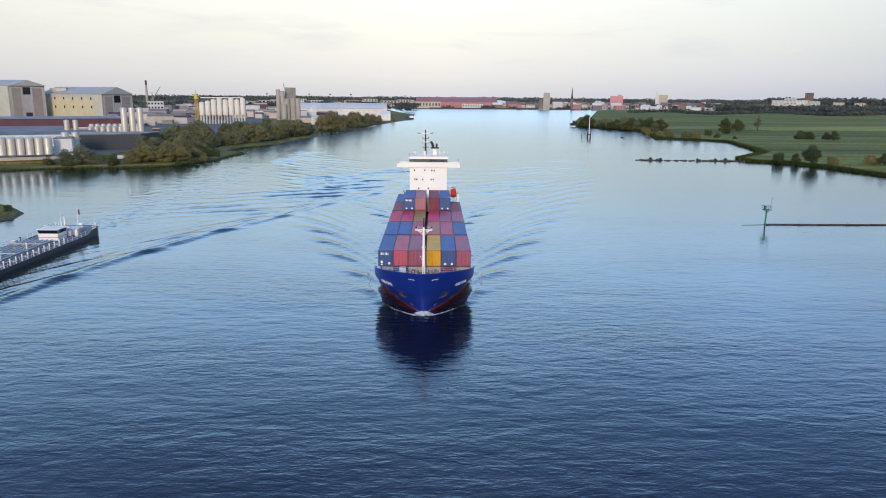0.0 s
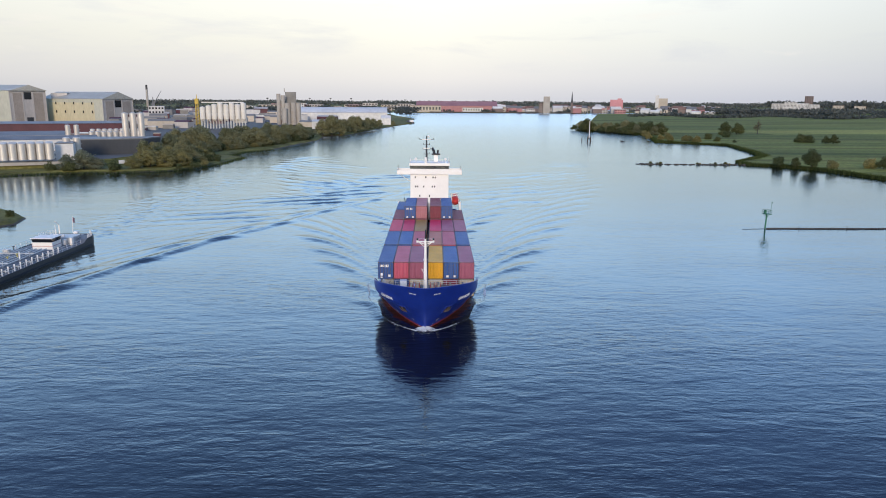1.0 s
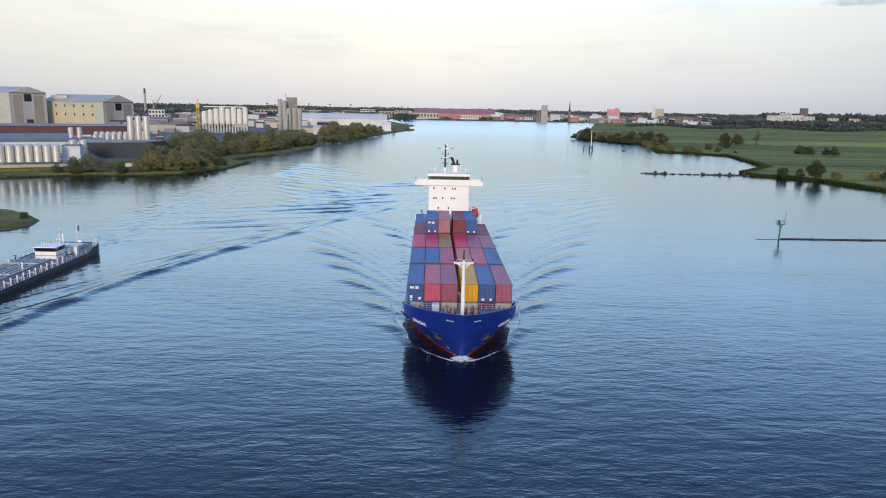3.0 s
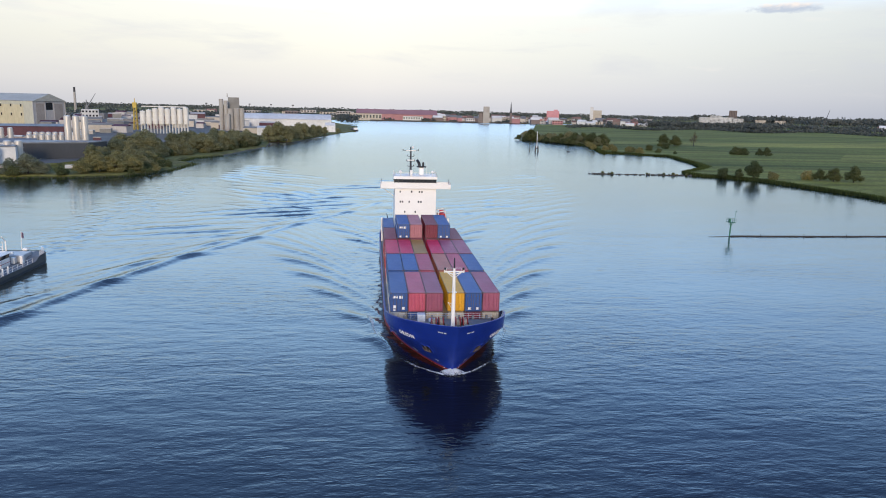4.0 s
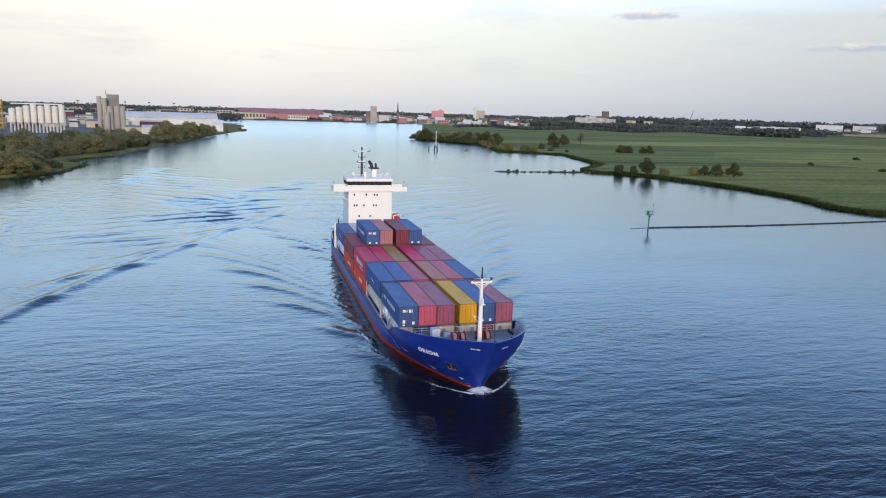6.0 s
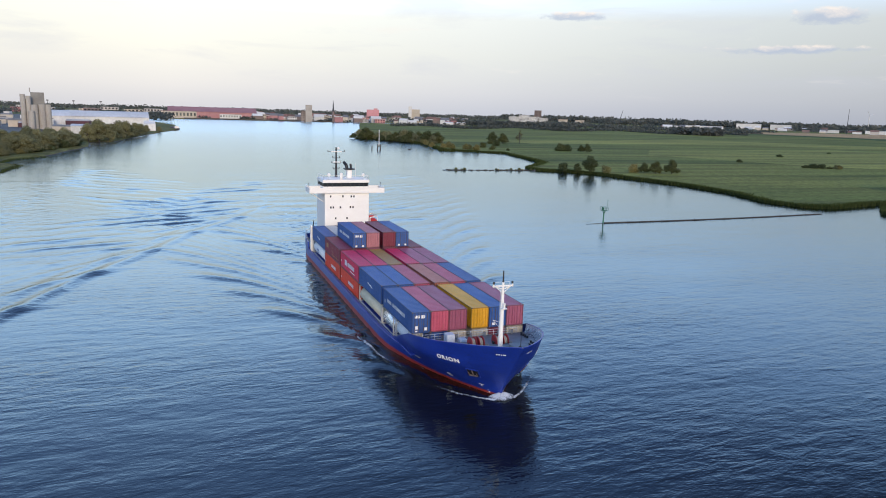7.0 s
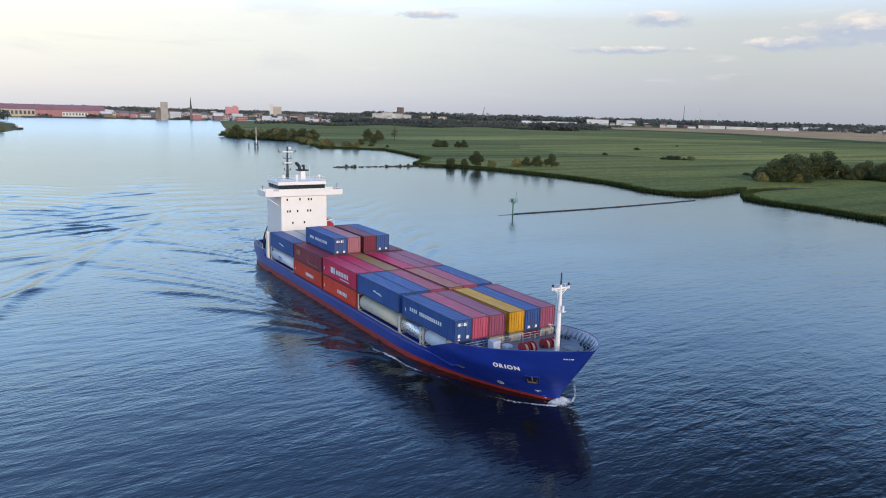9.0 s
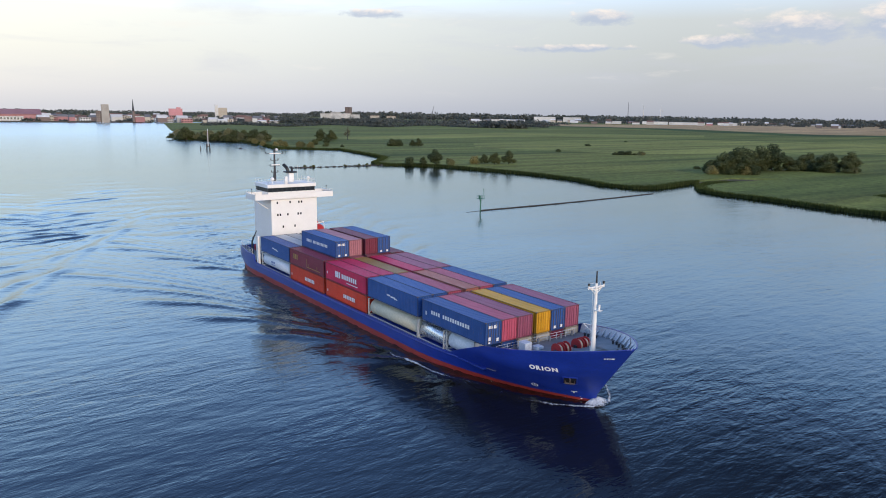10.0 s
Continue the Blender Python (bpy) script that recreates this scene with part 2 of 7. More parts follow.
def rod(bm, a, b, r, r2=None, seg=8, caps=True, mi=0):
    a, b = Vector(a), Vector(b)
    q = (b - a).to_track_quat("Z", "Y").to_matrix()
    rings = []
    for p, rr in ((a, r), (b, r if r2 is None else r2)):
        rings.append([bm.verts.new(p + q @ Vector((rr * math.cos(2 * math.pi * i / seg), rr * math.sin(2 * math.pi * i / seg), 0))) for i in range(seg)])
    for i in range(seg):
        bm.faces.new((rings[0][i], rings[0][(i + 1) % seg], rings[1][(i + 1) % seg], rings[1][i])).material_index = mi
    if caps:
        bm.faces.new(rings[0][::-1]).material_index = mi
        bm.faces.new(rings[1]).material_index = mi
    return bm


def rodded(a, b, r, r2=None, seg=8):
    return rod(bmesh.new(), a, b, r, r2, seg)


def lathe(bm, profile, seg=16, at=(0, 0, 0), axis="Z"):
    """Turns (radius, height) pairs about an axis."""
    rings = []
    for r, h in profile:
        ring = []
        for i in range(seg):
            a = 2 * math.pi * i / seg
            p = Vector((r * math.cos(a), r * math.sin(a), h))
            if axis == "X":
                p = Vector((p.z, p.x, p.y))
            elif axis == "Y":
                p = Vector((p.x, p.z, p.y))
            ring.append(bm.verts.new(p + Vector(at)))
        rings.append(ring)
    for r0, r1 in zip(rings, rings[1:]):
        for i in range(seg):
            bm.faces.new((r0[i], r0[(i + 1) % seg], r1[(i + 1) % seg], r1[i]))
    bm.faces.new(rings[0][::-1])
    bm.faces.new(rings[-1])
    return bm


def prism(outline, z0, z1):
    """An upright prism over a plan outline."""
    bm = bmesh.new()
    lo, hi = [bm.verts.new((x, y, z0)) for x, y in outline], [bm.verts.new((x, y, z1)) for x, y in outline]
    n = len(outline)
    bm.faces.new(lo[::-1])
    bm.faces.new(hi)
    for i in range(n):
        bm.faces.new((lo[i], lo[(i + 1) % n], hi[(i + 1) % n], hi[i]))
    bmesh.ops.recalc_face_normals(bm, faces=bm.faces)
    return bm


def empty(name, label, category, group="", m=None):
    ob = new(name)
    if m is not None:
        ob.matrix_world = m
    return tagged(ob, label, category, group)


def smooth_step(a, b, x):
    u = min(1.0, max(0.0, (x - a) / (b - a)))
    return u * u * (3 - 2 * u)


def lerp_table(table, x):
    xs = [r[0] for r in table]
    return float(np.interp(x, xs, [r[1] for r in table]))

# ---- river and land ----


def build_water():
    # fine near the camera, coarse far off; one sheet to the horizon
    bm = bmesh.new()
    xs = [-4800, -2500, -1200, -600, -300, 0, 300, 600, 1200, 2500, 4800]
    ys = [-1500, -600, -200, 0, 200, 400, 700, 1100, 1700, 3000, 4800]
    grid = [[bm.verts.new((x, y, 0)) for x in xs] for y in ys]
    for r0, r1 in zip(grid, grid[1:]):
        for i in range(len(xs) - 1):
            bm.faces.new((r0[i], r0[i + 1], r1[i + 1], r1[i]))
    return tagged(mesh_object("water", bm, WATER), "wide blue river with wind ripples reflecting a pale sky", "river", kind="structure")


build_water()


def grass_material(name, low, high, rows, turn):
    m, n = material(name)
    pos = n.add("NewGeometry").outputs["Position"]
    plots = n.noise(n.mapped(pos, (0.0018, 0.012, 1), turn), 1.0, 3.0, 0.6)
    strips = n.noise(n.mapped(pos, (0.004, rows, 1), turn), 1.0, 2.0, 0.5)
    tufts = n.noise(pos, 0.45, 5.0, 0.7)
    col = n.mix(n.ramp(plots, [(0.38, (0,) * 3), (0.62, (1,) * 3)]), low, high)
    col = n.mix(0.7, col, n.mix(1.0, col, n.ramp(strips, [(0.35, (0.5,) * 3), (0.6, (1.3,) * 3)]), "MULTIPLY"))
    col = n.mix(0.8, col, n.mix(1.0, col, n.ramp(tufts, [(0.3, (0.35,) * 3), (0.7, (1.4,) * 3)]), "MULTIPLY"))
    bumped = n.add("Bump", Strength=0.7, Distance=0.4, Height=tufts)
    finish(n, Base_Color=col, Roughness=0.9, Normal=bumped.outputs[0], **{"Specular_IOR_Level": 0.15})
    return m


MEADOW = grass_material("meadow_grass", (0.128, 0.150, 0.032), (0.215, 0.214, 0.046), 0.05, -32)
ROUGH_GRASS = grass_material("bank_grass", (0.125, 0.126, 0.036), (0.200, 0.178, 0.052), 0.09, 10)
STUBBLE = grass_material("harvested_field", (0.50, 0.31, 0.14), (0.60, 0.38, 0.18), 0.05, -32)
YARD = surface("yard_concrete", (0.085, 0.08, 0.072), (0.14, 0.13, 0.115), 0.85, 0, 0.02, 0.3, 0.1, world_space=True)
SHORE_MUD = surface("shore_mud", (0.06, 0.05, 0.035), (0.10, 0.08, 0.055), 0.8, 0, 0.2, 2.0, 0.3, 0.1, world_space=True)


def resample(pts, step):
    out = []
    n = len(pts)
    for i in range(n):
        a, b = Vector(pts[i]), Vector(pts[(i + 1) % n])
        k = min(400, max(1, int((b - a).length / step)))
        out += [a.lerp(b, j / k) for j in range(k)]
    return out


def offset(pts, d):
    """Moves a counter-clockwise outline inwards."""
    n = len(pts)
    out = []
    for i in range(n):
        t = (pts[(i + 1) % n] - pts[i - 1])
        t = t.normalized() if t.length > 1e-6 else Vector((1, 0))
        out.append(pts[i] + Vector((-t.y, t.x)) * d)
    return out


def land(name, label, outline, height, mat, step=6.0, wobble=1.6, rim=(0.0, 1.2, 3.5), slope=None):
    pts = resample(outline, step)
    pts = [p + Vector((noise.noise((p.x * 0.07, p.y * 0.07, 0.3)), noise.noise((p.x * 0.07, p.y * 0.07, 7.3)))) * wobble for p in pts]
    bm = bmesh.new()
    rings = []
    for d, z in zip(rim, (-0.6, 0.35, height)):
        rings.append([bm.verts.new((p.x, p.y, z + (0.12 * noise.noise((p.x * 0.2, p.y * 0.2, 2.0)) if 0 < z < height else 0))) for p in offset(pts, d)])
    n = len(pts)
    for r0, r1, mi in ((rings[0], rings[1], 1), (rings[1], rings[2], 0)):
        for i in range(n):
            bm.faces.new((r0[i], r0[(i + 1) % n], r1[(i + 1) % n], r1[i])).material_index = 1 if slope else mi
    edges = [bm.edges.get((rings[2][i], rings[2][(i + 1) % n])) for i in range(n)]
    bmesh.ops.triangle_fill(bm, use_beauty=True, edges=edges, normal=(0, 0, 1))
    bmesh.ops.recalc_face_normals(bm, faces=bm.faces)
    return tagged(mesh_object(name, bm, [mat, slope or SHORE_MUD]), label, "land", kind="structure"), pts


RIGHT_SHORE = [(4700, -600), (4700, 1900), (900, 1900), (520, 1700), (368, 1630), (250, 1150), (190, 880), (154, 785), (165, 765), (182, 752), (198, 674), (176, 566), (194, 558), (219, 532),
               (209, 475), (198, 428), (166, 388), (165, 371), (178, 363), (188, 348), (193, 324), (200, 287), (200, 254), (191, 223), (194, 207), (202, 202), (223, 206), (246, 211), (275, 212), (288, 203), (300, 190), (4700, -510)]
land("ground_right_bank", "flat green meadow with reedy edge on the river", RIGHT_SHORE, 1.0, MEADOW)
LOWER_SHORE = [(310, 197), (285, 202), (262, 204), (240, 203), (226, 198), (211, 186), (206, 173), (205, 151), (199, 124), (196, 60), (205, -300), (4700, -580), (4700, -500)]
land("ground_lower_meadow", "flat green meadow beyond a narrow creek", LOWER_SHORE, 0.97, MEADOW)
LEFT_SHORE = [(-31, 1160), (-34, 1050), (-29, 935), (-36, 925), (-47, 872), (-63, 776), (-80, 648), (-98, 636), (-92, 574), (-106, 466), (-119, 442), (-120, 412), (-108, 403), (-110, 358), (-122, 329),
              (-141, 319), (-156, 317), (-169, 314), (-190, 300), (-330, 215), (-700, 60), (-4700, -600), (-4700, 1690), (-600, 1630), (-120, 1640), (-62, 1300)]
land("ground_left_bank", "rough grassy river bank before an industrial estate", LEFT_SHORE[::-1], 1.2, ROUGH_GRASS)
ISLET = [(-400, 230), (-131, 214), (-123, 208), (-114, 198), (-112, 188), (-114, 182), (-400, 40)]
land("ground_groyne_head", "grassy head of a groyne in the river", ISLET[::-1], 1.0, ROUGH_GRASS, 3.0, 0.8)
FAR_SHORE = [(-4700, 1700), (-600, 1640), (-12, 1660), (144, 1660), (330, 1680), (520, 1780), (900, 1960), (4700, 1960), (4700, 4750), (-4700, 4750)]
land("ground_far_bank", "far town bank along the river", FAR_SHORE, 1.2, ROUGH_GRASS, 20.0)
# ---- container ship (x forward, y to port, waterline at z = 0, stem at x = 0) ----
SAILING, BARGING = [], []            # (thing, its pose on the vessel)
BEAM = 8.55
TRUE, FLOAT = 0.978, 0.80           # size of the ship's model, and how high its base line floats
STEM_X, STEM_Z = 5.1, 7.1


def sheer(x):
    return lerp_table([(-96, 3.35), (-83.2, 3.25), (-82.4, 1.9), (-60, 1.65), (-17.0, 1.75), (-15.0, 2.6), (-9.6, 4.65), (-4, 5.55), (0, 6.25), (5.2, 7.1)], x)


def half_breadth(x_deck, z):
    """Half the hull's breadth at a station, told by its place on deck, and at a height."""
    s = STEM_X - x_deck
    top = BEAM * (1 - max(0.0, 1 - s / 15.5) ** 2.2) ** 0.80
    low = BEAM * (1 - max(0.0, 1 - s / 28.0) ** 1.43)
    u = min(1.0, max(0.0, (z + 0.95) / 4.4))
    b = low + (top - low) * u ** 0.9
    if x_deck < -84:
        b *= 1 - 0.16 * ((-84 - x_deck) / 10.0) ** 1.6
    return b


def hull_point(x_deck, z, side, inset=0.0):
    stem = STEM_X * max(0.0, z / STEM_Z) ** 1.05
    x = x_deck - (STEM_X - stem) * max(0.0, (x_deck + 24) / 29.1) ** 1.3
    if x_deck < -86:
        x += max(0.0, 1.6 - z) * 1.1 * ((-86 - x_deck) / 8.0)
    return Vector((x, side * max(0.0, half_breadth(x_deck, z) - inset), z))


STATIONS = [5.1, 5.07, 5.02, 4.92, 4.7, 4.3, 3.7, 3.0, 2.2, 1.2, 0, -1.5, -3, -5, -7, -8.5, -9.6, -11, -13, -15, -17, -20, -24, -30, -38, -48, -58, -68, -76, -82.4, -83.2, -86, -88, -90, -92, -94]


def hull_shell(lo, hi, rows, inset=0.0, aft=-200.0):
    """The shell of both sides between two heights, given as functions of the station."""
    bm = bmesh.new()
    for side in (-1, 1):
        grid = []
        for x in [v for v in STATIONS if v > aft]:
            a, b = lo(x), hi(x)
            grid.append([bm.verts.new(hull_point(x, a + (b - a) * k / rows, side, inset)) for k in range(rows + 1)])
        for g0, g1 in zip(grid, grid[1:]):
            for k in range(rows):
                q = (g0[k], g0[k + 1], g1[k + 1], g1[k])
                bm.faces.new(q if side < 0 else q[::-1])
        ends = grid[-1]
        if aft > -100:
            continue
        mids = [bm.verts.new((v.co.x, 0, v.co.z)) for v in ends]
        for k in range(rows):
            q = (ends[k], ends[k + 1], mids[k + 1], mids[k])
            bm.faces.new(q if side < 0 else q[::-1])
    bmesh.ops.remove_doubles(bm, verts=bm.verts, dist=0.004)
    return bm


def red_line(x):
    return lerp_table([(-96, 0.25), (-40, 0.12), (-18, 0.05), (-8, -0.1), (-1, -0.3), (5.2, -0.5)], x)


def lettering(text, size, mat, parent, m, name="lettering", thick=0.01):
    cu = bpy.data.curves.new(name, "FONT")
    cu.body, cu.size, cu.extrude, cu.align_x, cu.align_y = text, size, thick, "CENTER", "CENTER"
    cu.offset = 0.045 * size
    tmp = bpy.data.objects.new(name, cu)
    me = bpy.data.meshes.new_from_object(tmp)
    bpy.data.objects.remove(tmp)
    me.materials.append(mat)
    ob = new(name, me)
    ob.parent, ob.matrix_basis = parent, m
    return ob


def bars(bm, rows, m):
    """Flat bars (x, y, width, height) in the plane of m."""
    for x, y, w, h in rows:
        vs = [bm.verts.new(m @ Vector(p)) for p in ((x, y, 0), (x + w, y, 0), (x + w, y + h, 0), (x, y + h, 0))]
        bm.faces.new(vs)
    return bm


def face_pose(p, right, up):
    """A pose whose x is right and y is up on a face."""
    r = Vector(right).normalized()
    u = (Vector(up) - r * r.dot(Vector(up))).normalized()
    n = r.cross(u)
    m = Matrix((r, u, n)).transposed().to_4x4()
    m.translation = Vector(p)
    return m


def rail(bm, pts, height=1.0, r=0.025, post_step=1.5, bars_n=3):
    for a, b in zip(pts, pts[1:]):
        a, b = Vector(a), Vector(b)
        for k in range(1, bars_n + 1):
            up = Vector((0, 0, height * k / bars_n))
            rod(bm, a + up, b + up, r, seg=5)
        k = max(1, int((b - a).length / post_step))
        for j in range(k + 1):
            p = a.lerp(b, j / k)
            rod(bm, p, p + Vector((0, 0, height)), r * 1.2, seg=5)
    return bm


def build_ship():
    ship = empty("container_ship", "blue-hulled container ship with white superstructure, sailing loaded", "ship")
    part("hull", hull_shell(red_line, sheer, 9), HULL_BLUE, ship, "deep blue painted steel hull", smooth=True)
    part("boot_top", hull_shell(lambda x: -2.2, red_line, 4), HULL_RED, ship, "dull red boot topping at the waterline", smooth=True)
    # bulwark of the forecastle, seen from inside, and its rail cap
    bm = hull_shell(lambda x: sheer(x) - 1.35, lambda x: sheer(x) - 0.02, 6, 0.16, -9.7)
    bmesh.ops.reverse_faces(bm, faces=bm.faces)
    part("bulwark_lining", bm, WHITE_WORN, ship, "pale grey inside of the bulwark", smooth=True)
    bm = bmesh.new()
    for side in (-1, 1):
        row = [(hull_point(x, sheer(x), side, -0.03), hull_point(x, sheer(x), side, 0.2)) for x in STATIONS]
        for (a, b), (c, d) in zip(row, row[1:]):
            up = Vector((0, 0, 0.05))
            vs = [bm.verts.new(p + up) for p in (a, b, d, c)]
            bm.faces.new(vs if side > 0 else vs[::-1])
            vs = [bm.verts.new(p) for p in (a + up, c + up, c - up, a - up)]
            bm.faces.new(vs if side > 0 else vs[::-1])
    part("bulwark_cap", bm, HULL_BLUE, ship)
    # bulwark stays
    for side in (-1, 1):
        for x in (4.0, 3.2, 2.2, 1.1, 0, -1.2, -2.4, -3.6, -4.8, -6.0, -7.2, -8.4):
            z = sheer(x)
            tri = [hull_point(x, z - 0.1, side, 0.2), hull_point(x, z - 1.2, side, 0.2), hull_point(x, z - 1.2, side, 0.75)]
            bm = bmesh.new()
            a = [bm.verts.new(v - Vector((0.03, 0, 0))) for v in tri]
            b = [bm.verts.new(v + Vector((0.03, 0, 0))) for v in tri]
            bm.faces.new(a[::-1]), bm.faces.new(b)
            for i in range(3):
                bm.faces.new((a[i], a[(i + 1) % 3], b[(i + 1) % 3], b[i]))
            part("bulwark_stay", bm, WHITE_WORN, ship)
    # decks
    bm = bmesh.new()
    deck = lambda x: max(1.45, sheer(x) - 1.25)
    left = [bm.verts.new(hull_point(x, deck(x), -1, 0.1)) for x in STATIONS if x > -10.2]
    right = [bm.verts.new(hull_point(x, deck(x), 1, 0.1)) for x in STATIONS if x > -10.2]
    for i in range(len(left) - 1):
        try:
            bm.faces.new((left[i], left[i + 1], right[i + 1], right[i]))
        except ValueError:
            pass
    part("forecastle_deck", bm, DECK_GREY, ship, "grey painted forecastle deck")
    bm = bmesh.new()
    row = [(x, half_breadth(x, 1.5) - 0.12) for x in STATIONS if -84 < x < -9]
    vs = [(bm.verts.new((x, -b, 1.48)), bm.verts.new((x, b, 1.48))) for x, b in row]
    for (a, b), (c, d) in zip(vs, vs[1:]):
        bm.faces.new((a, c, d, b))
    part("main_deck", bm, DECK_GREY, ship)
    bm = bmesh.new()
    row = [(x, half_breadth(x, 2.3) - 0.15) for x in STATIONS if x < -81]
    vs = [(bm.verts.new((x, -b, 2.3)), bm.verts.new((x, b, 2.3))) for x, b in row]
    for (a, b), (c, d) in zip(vs, vs[1:]):
        bm.faces.new((a, c, d, b))
    part("poop_deck", bm, DECK_GREY, ship)
    part("forecastle_bulkhead", boxed(-10.25, -10.1, -5.6, 5.6, 1.5, 3.3, 0.02), SHIP_WHITE, ship, "white bulkhead before the hold")
    part("hatch_coaming", boxed(-80.6, -11.0, -7.95, 7.95, 1.40, 1.56, 0.02), HULL_BLUE, ship, "blue steel hatch coaming")
    # raised rubbing strakes along the sides
    for side in (-1, 1):
        pts = [hull_point(x, 1.55 if x < -16 else 1.55 + (x + 16) * 0.05, side, -0.03) for x in STATIONS if -83 < x < -14]
        for a, b in zip(pts, pts[1:]):
            part("rubbing_strake", rodded(a, b, 0.09, seg=6), HULL_BLUE, ship)
        # sloping wash board that leads up to the forecastle
        for x0 in range(-78, -20, 6):
            part("fender_stiffener", boxed(x0, x0 + 0.12, side * (BEAM - 0.05) - 0.06, side * (BEAM - 0.05) + 0.06, 0.95, 1.7), HULL_BLUE, ship)
    # ship's name, marks on the bow
    for side in (-1, 1):
        for text, x0, x1, z, size in (("ORION", -2.3, 0.7, 3.75, 0.80),):
            xc = (x0 + x1) / 2
            stretch = (hull_point(x1, z, side) - hull_point(x0, z, side)).length / (x1 - x0)
            letters = [lettering(ch, size, LETTER_WHITE, ship, Matrix(), "ship_name_letter") for ch in text]
            widths = [max(v.co.x for v in ob.data.vertices) - min(v.co.x for v in ob.data.vertices) for ob in letters]
            run = -(sum(widths) + 0.16 * size * (len(text) - 1)) / 2
            for ob, w in zip(letters, widths):
                tagged(ob, "white letter of the ship's name")
                left = min(v.co.x for v in ob.data.vertices)
                for v in ob.data.vertices:
                    # keep the strokes upright on the flared plating
                    at, high = xc - side * (run + v.co.x - left) * 1.05 / stretch, z + v.co.y * 0.84
                    want = hull_point(at, z, side).x
                    for _ in range(4):
                        at += want - hull_point(at, high, side).x
                    v.co = hull_point(at, high, side, -0.035 - v.co.z)
                run += w + 0.16 * size
        for x0, z, w in ((4.1, 5.75, 1.5),):
            a, b = hull_point(x0 - 0.8, z, side, -0.04), hull_point(x0 + 0.8, z, side, -0.04)
            c = hull_point(x0, z + 0.5, side, -0.04)
            mid = hull_point(x0, z, side, -0.08)
            m = face_pose(mid, (b - a) * (1 if side < 0 else -1), c - mid)
            bm = bars(bmesh.new(), [(-0.6, -0.1, 0.24, 0.2), (-0.3, -0.1, 0.2, 0.2), (0.0, -0.1, 0.14, 0.2), (0.22, -0.1, 0.36, 0.2)], m)
            part("faded_lettering", bm, WHITE_WORN, ship)
        # thruster mark and bulb mark
        for x0, z, kind in ((-2.2, 0.6, "ring"), (2.7, 0.15, "hook")):
            a, b = hull_point(x0 - 0.4, z, side, -0.04), hull_point(x0 + 0.4, z, side, -0.04)
            c = hull_point(x0, z + 0.4, side, -0.04)
            m = face_pose(hull_point(x0, z, side, -0.06), (b - a) * (1 if side < 0 else -1), c - hull_point(x0, z, side, -0.04))
            bm = bmesh.new()
            if kind == "ring":
                for i in range(16):
                    t0, t1 = 2 * math.pi * i / 16, 2 * math.pi * (i + 1) / 16
                    vs = [bm.verts.new(m @ Vector((r * math.cos(t), r * math.sin(t), 0))) for r, t in ((0.30, t0), (0.42, t0), (0.42, t1), (0.30, t1))]
                    bm.faces.new(vs)
                bars(bm, [(-0.3, -0.05, 0.6, 0.1), (-0.05, -0.3, 0.1, 0.6)], m)
            else:
                bars(bm, [(-0.1, -0.35, 0.16, 0.75), (-0.35, 0.28, 0.7, 0.13), (-0.1, -0.35, 0.5, 0.14)], m)
            part("hull_mark", bm, LETTER_WHITE, ship)
        # draught marks
        for k in range(2):
            z = -0.6 + 0.35 * k
            mid = hull_point(3.4, z, side, -0.05)
            m = face_pose(mid, (hull_point(3.6, z, side) - hull_point(3.2, z, side)) * (1 if side < 0 else -1), (0, 0, 1))
            part("draught_mark", bars(bmesh.new(), [(-0.1, 0, 0.2, 0.14)], m), LETTER_WHITE, ship)
        # hawse pocket with its anchor
        z, x0 = 2.25, 2.0
        mid = hull_point(x0, z, side, 0.02)
        m = face_pose(mid, (hull_point(x0 + 0.5, z, side) - hull_point(x0 - 0.5, z, side)) * (1 if side < 0 else -1), hull_point(x0, z + 0.5, side) - hull_point(x0, z, side))
        bm = bmesh.new()
        box(bm, -0.72, 0.72, -0.62, 0.62, -0.3, 0.06, 0.03)
        bmesh.ops.transform(bm, matrix=m, verts=bm.verts)
        pocket = part("anchor_pocket", bm, BLACK, ship, "dark recessed anchor pocket")
        bm = bmesh.new()
        for q in ((-0.85, 0.85, 0.62, 0.78), (-0.85, 0.85, -0.78, -0.62)):
            box(bm, q[0], q[1], q[2], q[3], -0.05, 0.10, 0.02)
        for q in ((-0.85, -0.70), (0.70, 0.85)):
            box(bm, q[0], q[1], -0.62, 0.62, -0.05, 0.10, 0.02)
        bmesh.ops.transform(bm, matrix=m, verts=bm.verts)
        part("pocket_rim", bm, HULL_BLUE, pocket)
        bm = bmesh.new()
        rod(bm, (0, 0.6, 0.12), (0, -0.45, 0.16), 0.09)
        rod(bm, (-0.5, -0.40, 0.16), (0.5, -0.40, 0.16), 0.11)
        rod(bm, (-0.5, -0.40, 0.16), (-0.55, 0.3, 0.2), 0.10, 0.03)
        rod(bm, (0.5, -0.40, 0.16), (0.55, 0.3, 0.2), 0.10, 0.03)
        bmesh.ops.transform(bm, matrix=m, verts=bm.verts)
        part("anchor", bm, CASTING, pocket, "rust-brown stockless anchor")
    build_foremast(ship)
    build_foredeck(ship)
    build_house(ship)
    build_stern(ship)
    SAILING.append((ship, Matrix()))
    return ship


